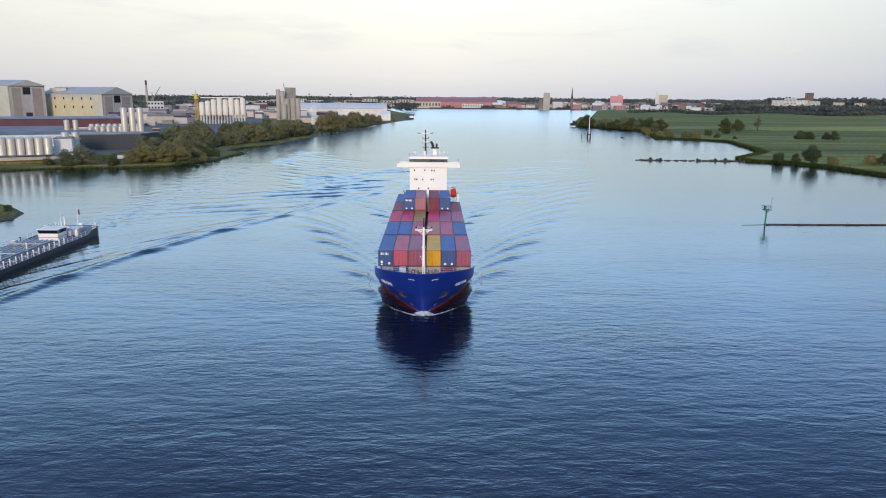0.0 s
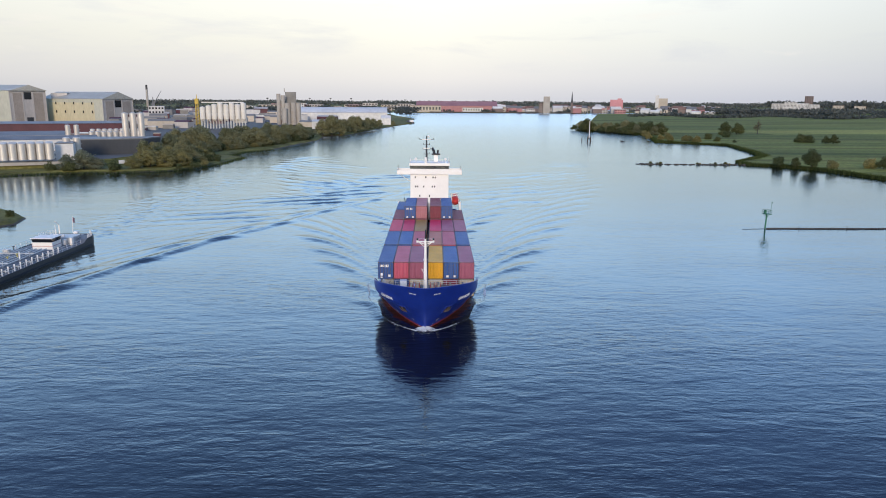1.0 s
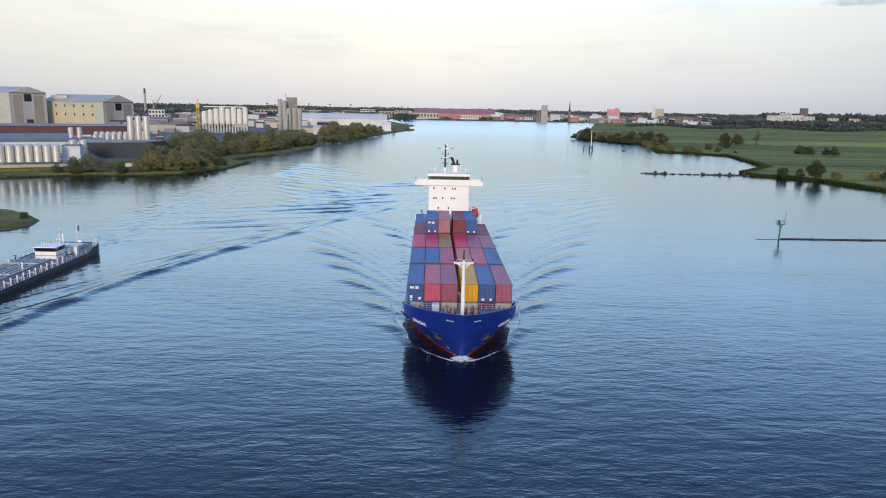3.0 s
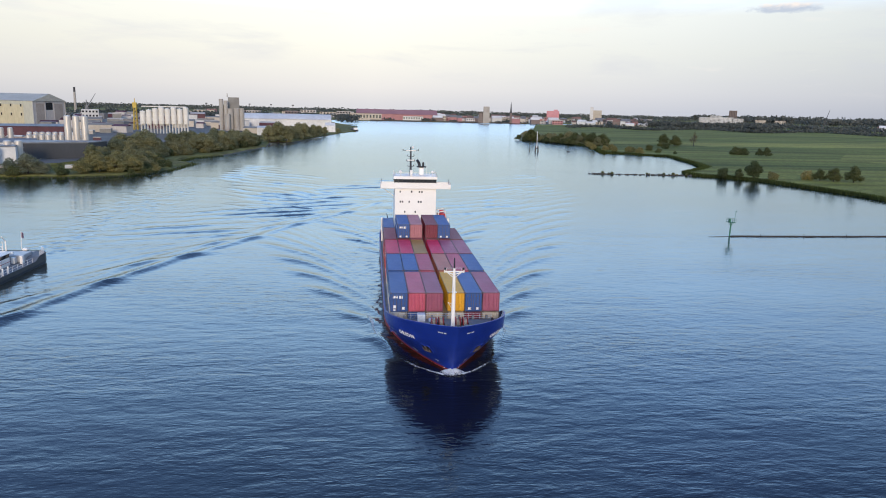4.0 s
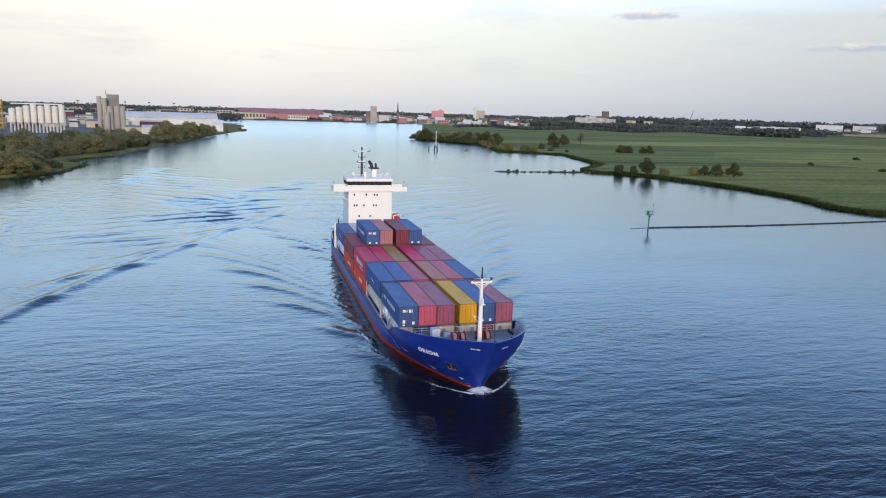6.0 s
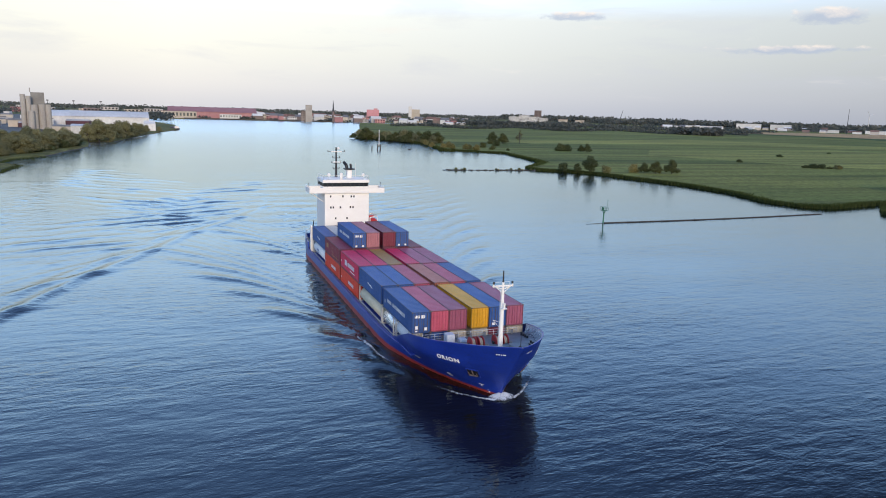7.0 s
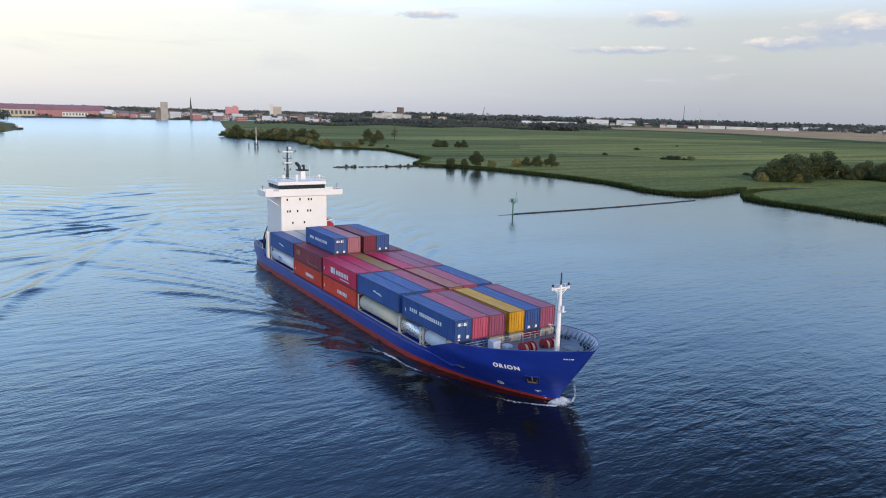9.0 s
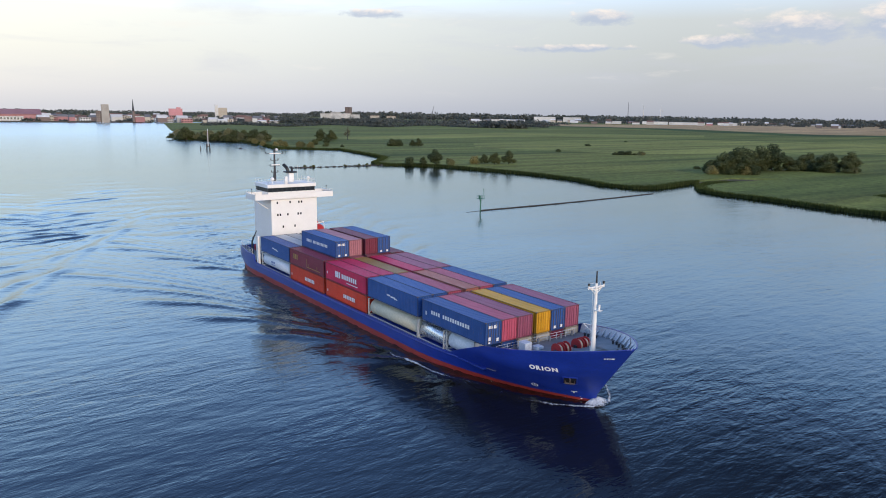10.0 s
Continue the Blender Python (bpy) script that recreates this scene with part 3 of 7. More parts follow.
def build_foremast(ship):
    x = -0.9
    bm = bmesh.new()
    rod(bm, (x, 0, 3.9), (x, 0, 9.5), 0.30, 0.24, 12)
    rod(bm, (x, 0, 9.5), (x, 0, 13.2), 0.24, 0.14, 12)
    mast = part("foremast", bm, SHIP_WHITE, ship, "white tubular foremast")
    part("mast_top", rodded((x, 0, 13.2), (x, 0, 14.6), 0.11, 0.07), BLACK, mast, "black mast top")
    bm = bmesh.new()
    for s in (-1, 1):
        rod(bm, (x, 0, 12.35), (x, s * 1.25, 12.75), 0.07)
        rod(bm, (x, 0, 11.85), (x, s * 1.0, 12.7), 0.045)
        rod(bm, (x, s * 1.25, 12.6), (x, s * 1.25, 13.0), 0.08)
    rod(bm, (x - 0.05, -1.35, 12.78), (x - 0.05, 1.35, 12.78), 0.06)
    part("crosstree", bm, SHIP_WHITE, mast)
    bm = bmesh.new()
    box(bm, x + 0.1, x + 0.85, -0.3, 0.3, 10.1, 10.16)
    rod(bm, (x + 0.6, 0, 10.16), (x + 0.6, 0, 10.5), 0.12)
    part("light_bracket", bm, SHIP_WHITE, mast)
    bm = bmesh.new()
    for s in (-0.16, 0.16):
        rod(bm, (x - 0.36, s, 4.0), (x - 0.30, s, 12.4), 0.02, seg=5)
    for k in range(27):
        rod(bm, (x - 0.35, -0.16, 4.3 + 0.3 * k), (x - 0.35, 0.16, 4.3 + 0.3 * k), 0.015, seg=5)
    part("ladder", bm, SHIP_WHITE, mast)
    # rails round the crosstree, lamps and a lower yard
    bm = bmesh.new()
    rail(bm, [(x - 0.3, -1.0, 12.75), (x - 0.3, 1.0, 12.75)], 0.4, 0.015, 0.7, 1)
    box(bm, x - 0.32, x + 0.2, -1.05, 1.05, 12.70, 12.75)
    part("crosstree_platform", bm, SHIP_WHITE, mast)
    for y, z in ((-1.2, 13.0), (1.2, 13.0), (0.0, 10.5)):
        part("navigation_lamp", rodded((x + (0.6 if y == 0 else 0), y, z), (x + (0.6 if y == 0 else 0), y, z + 0.28), 0.13, 0.13, 8), BLACK if y else SHIP_WHITE, mast)
    bm = bmesh.new()
    rod(bm, (x - 0.25, 0, 8.2), (x - 1.1, -0.6, 8.3), 0.03)
    rod(bm, (x - 1.1, -0.6, 8.3), (x - 0.2, 0, 7.4), 0.025)
    part("side_bracket", bm, SHIP_WHITE, mast)


def build_foredeck(ship):
    # mooring winches with red drums
    for y in (-1.75, 1.55):
        z = 3.95
        bm = bmesh.new()
        box(bm, -5.4, -3.0, y - 0.5, y + 0.5, z, z + 0.18, 0.03)
        for yy in (-0.95, 0.0, 0.95):
            box(bm, -4.4, -3.9, y + yy - 0.08, y + yy + 0.08, z, z + 0.9, 0.03)
        winch = part("mooring_winch", bm, STEEL_DARK, ship, "mooring winch with red rope drums")
        for yy in (-0.5, 0.5):
            bm = bmesh.new()
            lathe(bm, [(0.84, -0.34), (0.84, -0.28), (0.42, -0.26), (0.42, 0.26), (0.84, 0.28), (0.84, 0.34)], 18, (-4.15, y + yy, z + 0.85), "Y")
            drum = part("drum", bm, WINCH_RED, winch, "red winch drum")
            part("rope", lathe(bmesh.new(), [(0.45, -0.24), (0.62, -0.20), (0.62, 0.20), (0.45, 0.24)], 14, (-4.15, y + yy, z + 0.85), "Y"), ROPE, drum, "pale coiled mooring rope")
        part("motor", boxed(-4.75, -3.7, y + 1.02, y + 1.5, z, z + 0.8, 0.06), DECK_GREY, winch)
    bm = bmesh.new()
    for s in (-1, 1):
        for x in (-7.8, -6.2, -1.6, 0.2):
            b = half_breadth(x, sheer(x)) - 1.9
            if b < 0.8:
                continue
            z = sheer(x) - 1.25
            for d in (-0.28, 0.28):
                bm2 = bmesh.new()
                lathe(bm2, [(0.13, z), (0.13, z + 0.5), (0.17, z + 0.52), (0.17, z + 0.6)], 10, (x + d, s * b, 0))
                part("bollard", bm2, STEEL_DARK, ship)
    bm.free()
    part("deck_locker", boxed(-8.9, -7.7, -4.2, -3.1, 3.4, 4.9, 0.05), WHITE_WORN, ship, "pale deck locker")
    part("deck_locker", boxed(-8.2, -7.2, -2.6, -1.6, 3.4, 4.3, 0.05), WHITE_WORN, ship, "pale deck locker")
    part("deck_hatch", boxed(-1.9, 0.2, 1.6, 2.9, 4.75, 5.25, 0.08), DECK_GREY, ship)
    part("windlass", boxed(0.0, 1.6, -0.9, 0.9, 4.9, 5.6, 0.15), STEEL_DARK, ship, "dark anchor windlass")
    for s in (-1, 1):
        bm = bmesh.new()
        rod(bm, (2.9, s * 0.55, 5.2), (2.9, s * 0.55, 6.3), 0.10, 0.10, 10)
        rod(bm, (2.9, s * 0.55, 6.3), (3.2, s * 0.55, 6.5), 0.16, 0.18, 10)
        part("ventilator", bm, STEEL_DARK, ship)
    rail_pts = [(-10.0, -6.7, 3.4), (-10.0, 6.7, 3.4)]
    part("deck_rail", rail(bmesh.new(), rail_pts, 1.0), WHITE_WORN, ship)
    for k in range(-6, 7, 2):
        part("bulkhead_stiffener", boxed(-9.95, -9.75, k - 0.15, k + 0.15, 3.4, 4.2, 0.02), DECK_GREY, ship)
    part("jackstaff", rodded((4.3, 0, 6.2), (4.35, 0, 8.2), 0.05, 0.03), STEEL_DARK, ship)


def build_house(ship):
    f = -81.9                                     # front of the superstructure
    bm = boxed(f - 9.0, f, -5.0, 5.0, 2.3, 14.35, 0.06)
    house = part("superstructure", bm, SHIP_WHITE, ship, "tall plain white superstructure block")
    pane = None
    for y, z in ((-3.7, 13.55), (-0.95, 13.55), (0.95, 13.5), (1.55, 13.5), (-3.65, 11.1), (-3.1, 11.1), (-1.5, 11.1), (0.75, 11.1), (1.35, 11.1), (-2.55, 8.65), (0.0, 8.65)):
        m = Matrix.Translation((f + 0.004, y, z))
        if pane is None:
            bm = bmesh.new()
            box(bm, -0.06, 0.0, -0.17, 0.17, -0.24, 0.24, 0.015)
            pane = part("window", bm, GLASS, house, "small dark cabin window")
            pane.matrix_basis = m
        else:
            shared("window", pane, house, m)
        bm = bmesh.new()
        for a in ((-0.23, 0.23, 0.24, 0.30), (-0.23, 0.23, -0.30, -0.24), (-0.23, -0.17, -0.24, 0.24), (0.17, 0.23, -0.24, 0.24)):
            box(bm, -0.01, 0.035, a[0], a[1], a[2], a[3])
        bmesh.ops.translate(bm, vec=(f + 0.004, y, z), verts=bm.verts)
        part("window_frame", bm, SHIP_WHITE, house)
    # seams between the decks
    for z in (4.9, 7.4, 9.85, 12.3):
        part("deck_seam", boxed(f - 9.02, f + 0.012, -5.012, 5.012, z - 0.012, z + 0.012), SHIP_WHITE, house)
    for x in (-3.0, -5.2, -7.2):
        for k in range(3):
            part("side_window", boxed(f + x - 0.17, f + x + 0.17, 4.97, 5.03, 6.0 + 2.45 * k, 6.5 + 2.45 * k, 0.01), GLASS, house)
    # bridge deck with wings
    bm = bmesh.new()
    box(bm, f - 4.6, f + 0.55, -8.45, 8.45, 14.3, 14.45, 0.03)
    for a in ((f + 0.42, f + 0.55, -8.45, 8.45), (f - 4.6, f - 4.48, -8.45, -5.0), (f - 4.6, f - 4.48, 5.0, 8.45), (f - 4.48, f + 0.42, -8.45, -8.33), (f - 4.48, f + 0.42, 8.33, 8.45)):
        box(bm, *a, 14.45, 15.45, 0.02)
    wing = part("bridge_wing", bm, SHIP_WHITE, ship, "white open bridge wings across the beam")
    for s in (-1, 1):
        bm = bmesh.new()
        rail(bm, [(f + 0.45, s * 5.2, 15.45), (f + 0.45, s * 8.35, 15.45), (f - 4.5, s * 8.35, 15.45)], 0.35, 0.025, 1.2, 1)
        part("wing_rail", bm, SHIP_WHITE, wing)
        if s < 0:
            part("wing_strut", rodded((f - 1.5, s * 5.0, 12.2), (f - 1.5, s * 8.0, 14.3), 0.08, 0.08), SHIP_WHITE, wing)
        bm = rodded((f - 2.0, s * 8.2, 15.45), (f - 2.0, s * 8.2, 16.2), 0.03, 0.03)
        box(bm, f - 2.1, f - 1.9, s * 8.2 - 0.1, s * 8.2 + 0.1, 16.2, 16.4, 0.03)
        part("wing_repeater", bm, STEEL_DARK, wing)
    # wheelhouse with its band of windows
    w0, w1, hw = f - 7.5, f - 1.2, 5.1
    bm = bmesh.new()
    box(bm, w0, w1, -hw, hw, 14.45, 15.6, 0.03)
    box(bm, w0 - 0.25, w1 + 0.35, -hw - 0.2, hw + 0.2, 16.45, 17.15, 0.05)
    bridge = part("wheelhouse", bm, SHIP_WHITE, ship, "white wheelhouse with a band of dark windows")
    part("window_band", boxed(w0 + 0.1, w1 - 0.06, -hw + 0.06, hw - 0.06, 15.5, 16.5), GLASS, bridge, "dark wraparound bridge windows")
    post = None
    for y in np.linspace(-hw, hw, 11):
        m = Matrix.Translation((w1 - 0.04, float(y), 16.0))
        if post is None:
            post = part("mullion", boxed(-0.05, 0.05, -0.035, 0.035, -0.5, 0.5), STEEL_DARK, bridge)
            post.matrix_basis = m
        else:
            shared("mullion", post, bridge, m)
    for s in (-1, 1):
        for x in np.linspace(w0, w1, 7)[:-1]:
            shared("mullion", post, bridge, Matrix.Translation((float(x), s * (hw - 0.02), 16.0)))
    part("roof_rail", rail(bmesh.new(), [(w1 + 0.2, -hw, 17.15), (w1 + 0.2, hw, 17.15), (w0, hw, 17.15)], 0.9, 0.025), SHIP_WHITE, bridge)
    part("roof_rail", rail(bmesh.new(), [(w1 + 0.2, -hw, 17.15), (w0, -hw, 17.15)], 0.9, 0.025), SHIP_WHITE, bridge)
    for (x, y, r) in ((w1 - 1.2, -3.6, 0.4), (w1 - 1.0, 4.2, 0.35)):
        bm = bmesh.new()
        rod(bm, (x, y, 17.15), (x, y, 17.9), 0.08)
        bmesh.ops.create_uvsphere(bm, u_segments=14, v_segments=8, radius=r, matrix=Matrix.Translation((x, y, 18.1)))
        part("satellite_dome", bm, SHIP_WHITE, bridge, smooth=True)
    part("searchlight", boxed(w1 - 0.8, w1 - 0.2, -1.3, -0.7, 17.15, 18.6, 0.06), SHIP_WHITE, bridge)
    part("whip_antenna", rodded((w1 - 3.5, 3.0, 17.1), (w1 - 3.5, 3.0, 20.5), 0.03, 0.015, 5), SHIP_WHITE, bridge)
    # radar mast
    x, y = f - 7.6, -0.85
    bm = bmesh.new()
    rod(bm, (x, y, 17.1), (x, y, 23.9), 0.30, 0.16, 8)
    rod(bm, (x - 0.9, y, 17.1), (x, y, 21.5), 0.09, 0.07, 6)
    for z, w in ((19.0, 0.7), (20.3, 1.0), (21.5, 0.8), (22.9, 1.9)):
        rod(bm, (x, y - w, z), (x, y + w, z), 0.06, seg=6)
        for s in (-1, 1):
            rod(bm, (x, y + s * w, z), (x, y + s * w, z + 0.4), 0.09, seg=6)
    mast = part("radar_mast", bm, STEEL_DARK, ship, "dark radar mast with crossbars")
    part("radar_scanner", boxed(x + 0.3, x + 0.5, y - 1.2, y + 1.2, 22.85, 23.05, 0.03), SHIP_WHITE, mast)
    part("radar_scanner", boxed(x + 0.5, x + 0.7, y - 0.9, y + 0.9, 20.5, 20.7, 0.03), SHIP_WHITE, mast)
    bm = bmesh.new()
    bmesh.ops.create_uvsphere(bm, u_segments=12, v_segments=8, radius=0.3, matrix=Matrix.Translation((x, y + 0.5, 23.7)))
    part("mast_dome", bm, SHIP_WHITE, mast, smooth=True)
    # slim funnel with two black exhausts abaft the wheelhouse
    fx, fy = f - 5.6, 1.7
    funnel = part("funnel", boxed(fx - 0.7, fx + 0.7, fy - 0.55, fy + 0.55, 14.4, 19.0, 0.12), SHIP_WHITE, ship, "slim white funnel casing with black exhausts")
    part("funnel_top", boxed(fx - 1.0, fx + 1.0, fy - 1.15, fy + 1.15, 19.0, 19.3, 0.08), BLACK, funnel, "black funnel top")
    for d, r, h, lean in ((-0.45, 0.36, 20.6, -0.5), (0.45, 0.26, 20.0, 0.1)):
        bm = bmesh.new()
        rod(bm, (fx, fy + d, 19.2), (fx - 0.3, fy + d + lean * 0.3, 20.0), r, r, 10)
        rod(bm, (fx - 0.3, fy + d + lean * 0.3, 20.0), (fx - 1.1, fy + d + lean, h), r, r * 0.95, 10)
        part("exhaust_pipe", bm, BLACK, funnel, "sooty black exhaust pipe")


def build_stern(ship):
    # uprights beside the aft stack, rails, gear and the lifeboat
    for s in (-1, 1):
        part("upright", boxed(-82.2, -81.3, s * 8.0 - 0.25, s * 8.0 + 0.25, 1.5, 7.2, 0.04), SHIP_WHITE, ship, "white lashing upright")
    pts = [tuple(hull_point(x, 3.3, -1, 0.15)) for x in (-84, -86, -88, -90, -92, -94)]
    part("poop_rail", rail(bmesh.new(), pts, 1.0), SHIP_WHITE, ship)
    part("poop_rail", rail(bmesh.new(), [(p[0], -p[1], p[2]) for p in pts] + [pts[-1]], 1.0), SHIP_WHITE, ship)
    bm = bmesh.new()
    rod(bm, (-89.5, -6.3, 2.3), (-89.5, -6.3, 4.9), 0.25, 0.2)
    rod(bm, (-89.5, -6.3, 4.8), (-85.6, -6.8, 7.6), 0.16, 0.1)
    rod(bm, (-89.5, -6.3, 5.4), (-87.5, -6.6, 6.3), 0.06)
    part("provision_crane", bm, STEEL_DARK, ship, "dark deck crane with raised jib")
    for y in (-4.5, -2.5):
        bm = bmesh.new()
        lathe(bm, [(0.7, -0.4), (0.7, -0.33), (0.33, -0.3), (0.33, 0.3), (0.7, 0.33), (0.7, 0.4)], 16, (-91.5, y, 3.1), "Y")
        part("mooring_drum", bm, WINCH_RED, ship)
    part("stern_locker", boxed(-92.5, -90.5, 1.0, 3.0, 2.3, 3.9, 0.05), SHIP_WHITE, ship)
    part("ensign_staff", rodded((-94.2, 0, 3.2), (-95.0, 0, 6.4), 0.04, 0.03), SHIP_WHITE, ship)
    # boat and davit on the port side
    bm = bmesh.new()
    lathe(bm, [(0.05, -2.7), (0.75, -2.3), (1.12, -1.2), (1.15, 0.9), (0.95, 2.0), (0.3, 2.75), (0.05, 2.85)], 14, (0, 0, 0), "X")
    bmesh.ops.scale(bm, vec=(1, 1, 1.05), verts=bm.verts)
    bmesh.ops.translate(bm, vec=(-86.3, 6.9, 6.9), verts=bm.verts)
    boat = part("lifeboat", bm, BOAT_RED, ship, "enclosed red lifeboat hanging in its davit", smooth=True)
    part("cockpit", boxed(-87.6, -86.4, 6.3, 7.5, 7.8, 8.4, 0.15), BOAT_RED, boat)
    bm = bmesh.new()
    for x in (-88.4, -84.2):
        rod(bm, (x, 5.9, 2.3), (x, 5.9, 8.3), 0.13)
        rod(bm, (x, 5.9, 8.3), (x, 7.6, 8.6), 0.11)
        rod(bm, (x, 7.6, 8.6), (x, 7.9, 5.0), 0.05)
    rod(bm, (-88.4, 7.6, 8.6), (-84.2, 7.6, 8.6), 0.08)
    part("davit", bm, SHIP_WHITE, ship)


# ---- containers ----
CONTAINER_W, CONTAINER_H = 2.5, 2.85


def corrugated(length, width, height, pitch=0.36, depth=0.045):
    """Shell of a container with ribbed walls; x from 0 to -length, y centred, z from 0."""
    bm = bmesh.new()

    def wall(a, b, normal):
        a, b, normal = Vector(a), Vector(b), Vector(normal)
        run = (b - a).length
        n = max(4, int(run / pitch))
        cols = []
        for i in range(n):
            for u, d in ((0.05, depth), (0.45, depth), (0.55, 0.0), (0.95, 0.0)):
                p = a.lerp(b, (i + u) / n) - normal * d
                cols.append((bm.verts.new(p + Vector((0, 0, 0.14))), bm.verts.new(p + Vector((0, 0, height - 0.1)))))
        for (p, q), (r, s) in zip(cols, cols[1:]):
            bm.faces.new((p, r, s, q))
    hw = width / 2 - 0.03
    wall((-0.08, -hw, 0), (-length + 0.08, -hw, 0), (0, -1, 0))
    wall((-length + 0.08, hw, 0), (-0.08, hw, 0), (0, 1, 0))
    wall((-0.03, hw, 0), (-0.03, -hw, 0), (1, 0, 0))
    wall((-length + 0.03, -hw, 0), (-length + 0.03, hw, 0), (-1, 0, 0))
    # roof with shallow cross ribs
    n = int(length / 0.6)
    rows = []
    for i in range(n):
        for u, d in ((0.05, 0.0), (0.45, 0.0), (0.55, 0.025), (0.95, 0.025)):
            x = -0.05 - (length - 0.1) * (i + u) / n
            rows.append((bm.verts.new((x, -hw, height - 0.03 - d)), bm.verts.new((x, hw, height - 0.03 - d))))
    for (p, q), (r, s) in zip(rows, rows[1:]):
        bm.faces.new((p, q, s, r))
    bmesh.ops.recalc_face_normals(bm, faces=bm.faces)
    return bm


def container_frame(length, width, height):
    bm = bmesh.new()
    hw = width / 2
    for s in (-1, 1):
        y0, y1 = sorted((s * hw, s * (hw - 0.09)))
        for z0, z1 in ((0.02, 0.16), (height - 0.12, height - 0.01)):
            box(bm, -length + 0.12, -0.12, y0, y1, z0, z1)
        for x0, x1 in ((-0.14, 0.0), (-length, -length + 0.14)):
            box(bm, x0, x1, y0 - 0.02 if s > 0 else y0, y1 + 0.02 if s < 0 else y1, 0.12, height - 0.12)
    for x0, x1 in ((-0.1, -0.005), (-length + 0.005, -length + 0.1)):
        for z0, z1 in ((0.02, 0.16), (height - 0.13, height - 0.01)):
            box(bm, x0, x1, -hw + 0.1, hw - 0.1, z0, z1)
    return bm


CONTAINER_SHAPES = {}


def container(colour, length, m, label, doors=False, marks=None):
    """A ribbed container with its front end at x = 0 of m."""
    key = (colour, length, doors)
    thing = empty("container", label, "container", "containers stowed on the ship")
    if key not in CONTAINER_SHAPES:
        body = part("shell", corrugated(length, CONTAINER_W, CONTAINER_H), PAINT[colour], thing)
        fr = part("frame", container_frame(length, CONTAINER_W, CONTAINER_H), FRAME_PAINT[colour], thing, "scuffed corner posts and rails")
        cast = part("corner_casting", boxed(-0.18, 0.006, -0.09, 0.09, -0.06, 0.06), CASTING, thing)
        door = None
        if doors:
            bm = bmesh.new()
            for y in (-0.85, -0.35, 0.35, 0.85):
                rod(bm, (0.03, y, 0.15), (0.03, y, CONTAINER_H - 0.12), 0.03, seg=6)
                for z in (0.5, 1.2, 2.3):
                    box(bm, -0.01, 0.05, y - 0.07, y + 0.07, z - 0.05, z + 0.05)
            box(bm, -0.02, 0.012, -0.02, 0.02, 0.15, CONTAINER_H - 0.12)
            door = part("door_gear", bm, CASTING if colour == "blue" else PAINT[colour], thing)
        CONTAINER_SHAPES[key] = (body, fr, cast, door)
        first = True
    else:
        body, fr, cast, door = CONTAINER_SHAPES[key]
        shared("shell", body, thing, Matrix())
        shared("frame", fr, thing, Matrix())
        if door:
            shared("door_gear", door, thing, Matrix())
        first = False
    hw = CONTAINER_W / 2 - 0.085
    spots = [(x, y, z) for x in (0.0, -length + 0.17) for y in (-hw, hw) for z in (0.06, CONTAINER_H - 0.06)]
    for i, p in enumerate(spots):
        if first and i == 0:
            cast.matrix_basis = Matrix.Translation(p)
        else:
            shared("corner_casting", cast, thing, Matrix.Translation(p))
    if marks:
        side_rows, end_rows, mat = marks
        for row in side_rows or ():
            part("painted_mark", bars(bmesh.new(), [row], face_pose((-length / 2, -CONTAINER_W / 2 - 0.006, 0), (1, 0, 0), (0, 0, 1))), mat, thing)
        for row in end_rows or ():
            part("painted_mark", bars(bmesh.new(), [row], face_pose((0.02, 0, 0), (0, 1, 0), (0, 0, 1))), mat, thing)
    SAILING.append((thing, m))
    return thing


def tank_container(length, m, shell, label, band=None):
    thing = empty("tank_container", label, "tank container", "containers stowed on the ship")
    r = 1.14
    bm = lathe(bmesh.new(), [(0.25, -length + 0.12), (0.8, -length + 0.2), (r, -length + 0.5), (r, -0.5), (0.8, -0.2), (0.25, -0.12)], 24, (0, 0, 1.3), "X")
    part("tank", bm, shell, thing, smooth=True)
    bm = bmesh.new()
    for x in (0.0, -length + 0.14):
        for y in (-1.2, 1.06):
            box(bm, x - 0.14, x, y, y + 0.14, 0, 2.6)
        for z in (0.0, 2.46):
            box(bm, x - 0.14, x, -1.06, 1.06, z, z + 0.14)
        for s in (-1, 1):
            rod(bm, (x - 0.07, s * 1.1, 0.1), (x - 0.07, 0, 2.5), 0.06, seg=6)
    for y in (-1.2, 1.08):
        box(bm, -length + 0.14, -0.14, y, y + 0.12, 0, 0.14)
    part("frame", bm, PAINT["grey"], thing)
    bm = bmesh.new()
    for k in range(1, int(length / 1.6)):
        x = -length * k / int(length / 1.6)
        lathe(bm, [(r + 0.012, x - 0.05), (r + 0.02, x - 0.04), (r + 0.02, x + 0.04), (r + 0.012, x + 0.05)], 24, (0, 0, 1.3), "X")
    part("band", bm, shell, thing)
    part("walkway", boxed(-length + 0.6, -0.6, -0.3, 0.3, 2.44, 2.5), PAINT["grey"], thing)
    if band:
        bm = bars(bmesh.new(), band, face_pose((-length / 2, -1.155, 1.3), (1, 0, 0), (0, 0, 1)))
        part("painted_mark", bm, PAINT["blue"], thing)
    SAILING.append((thing, m))


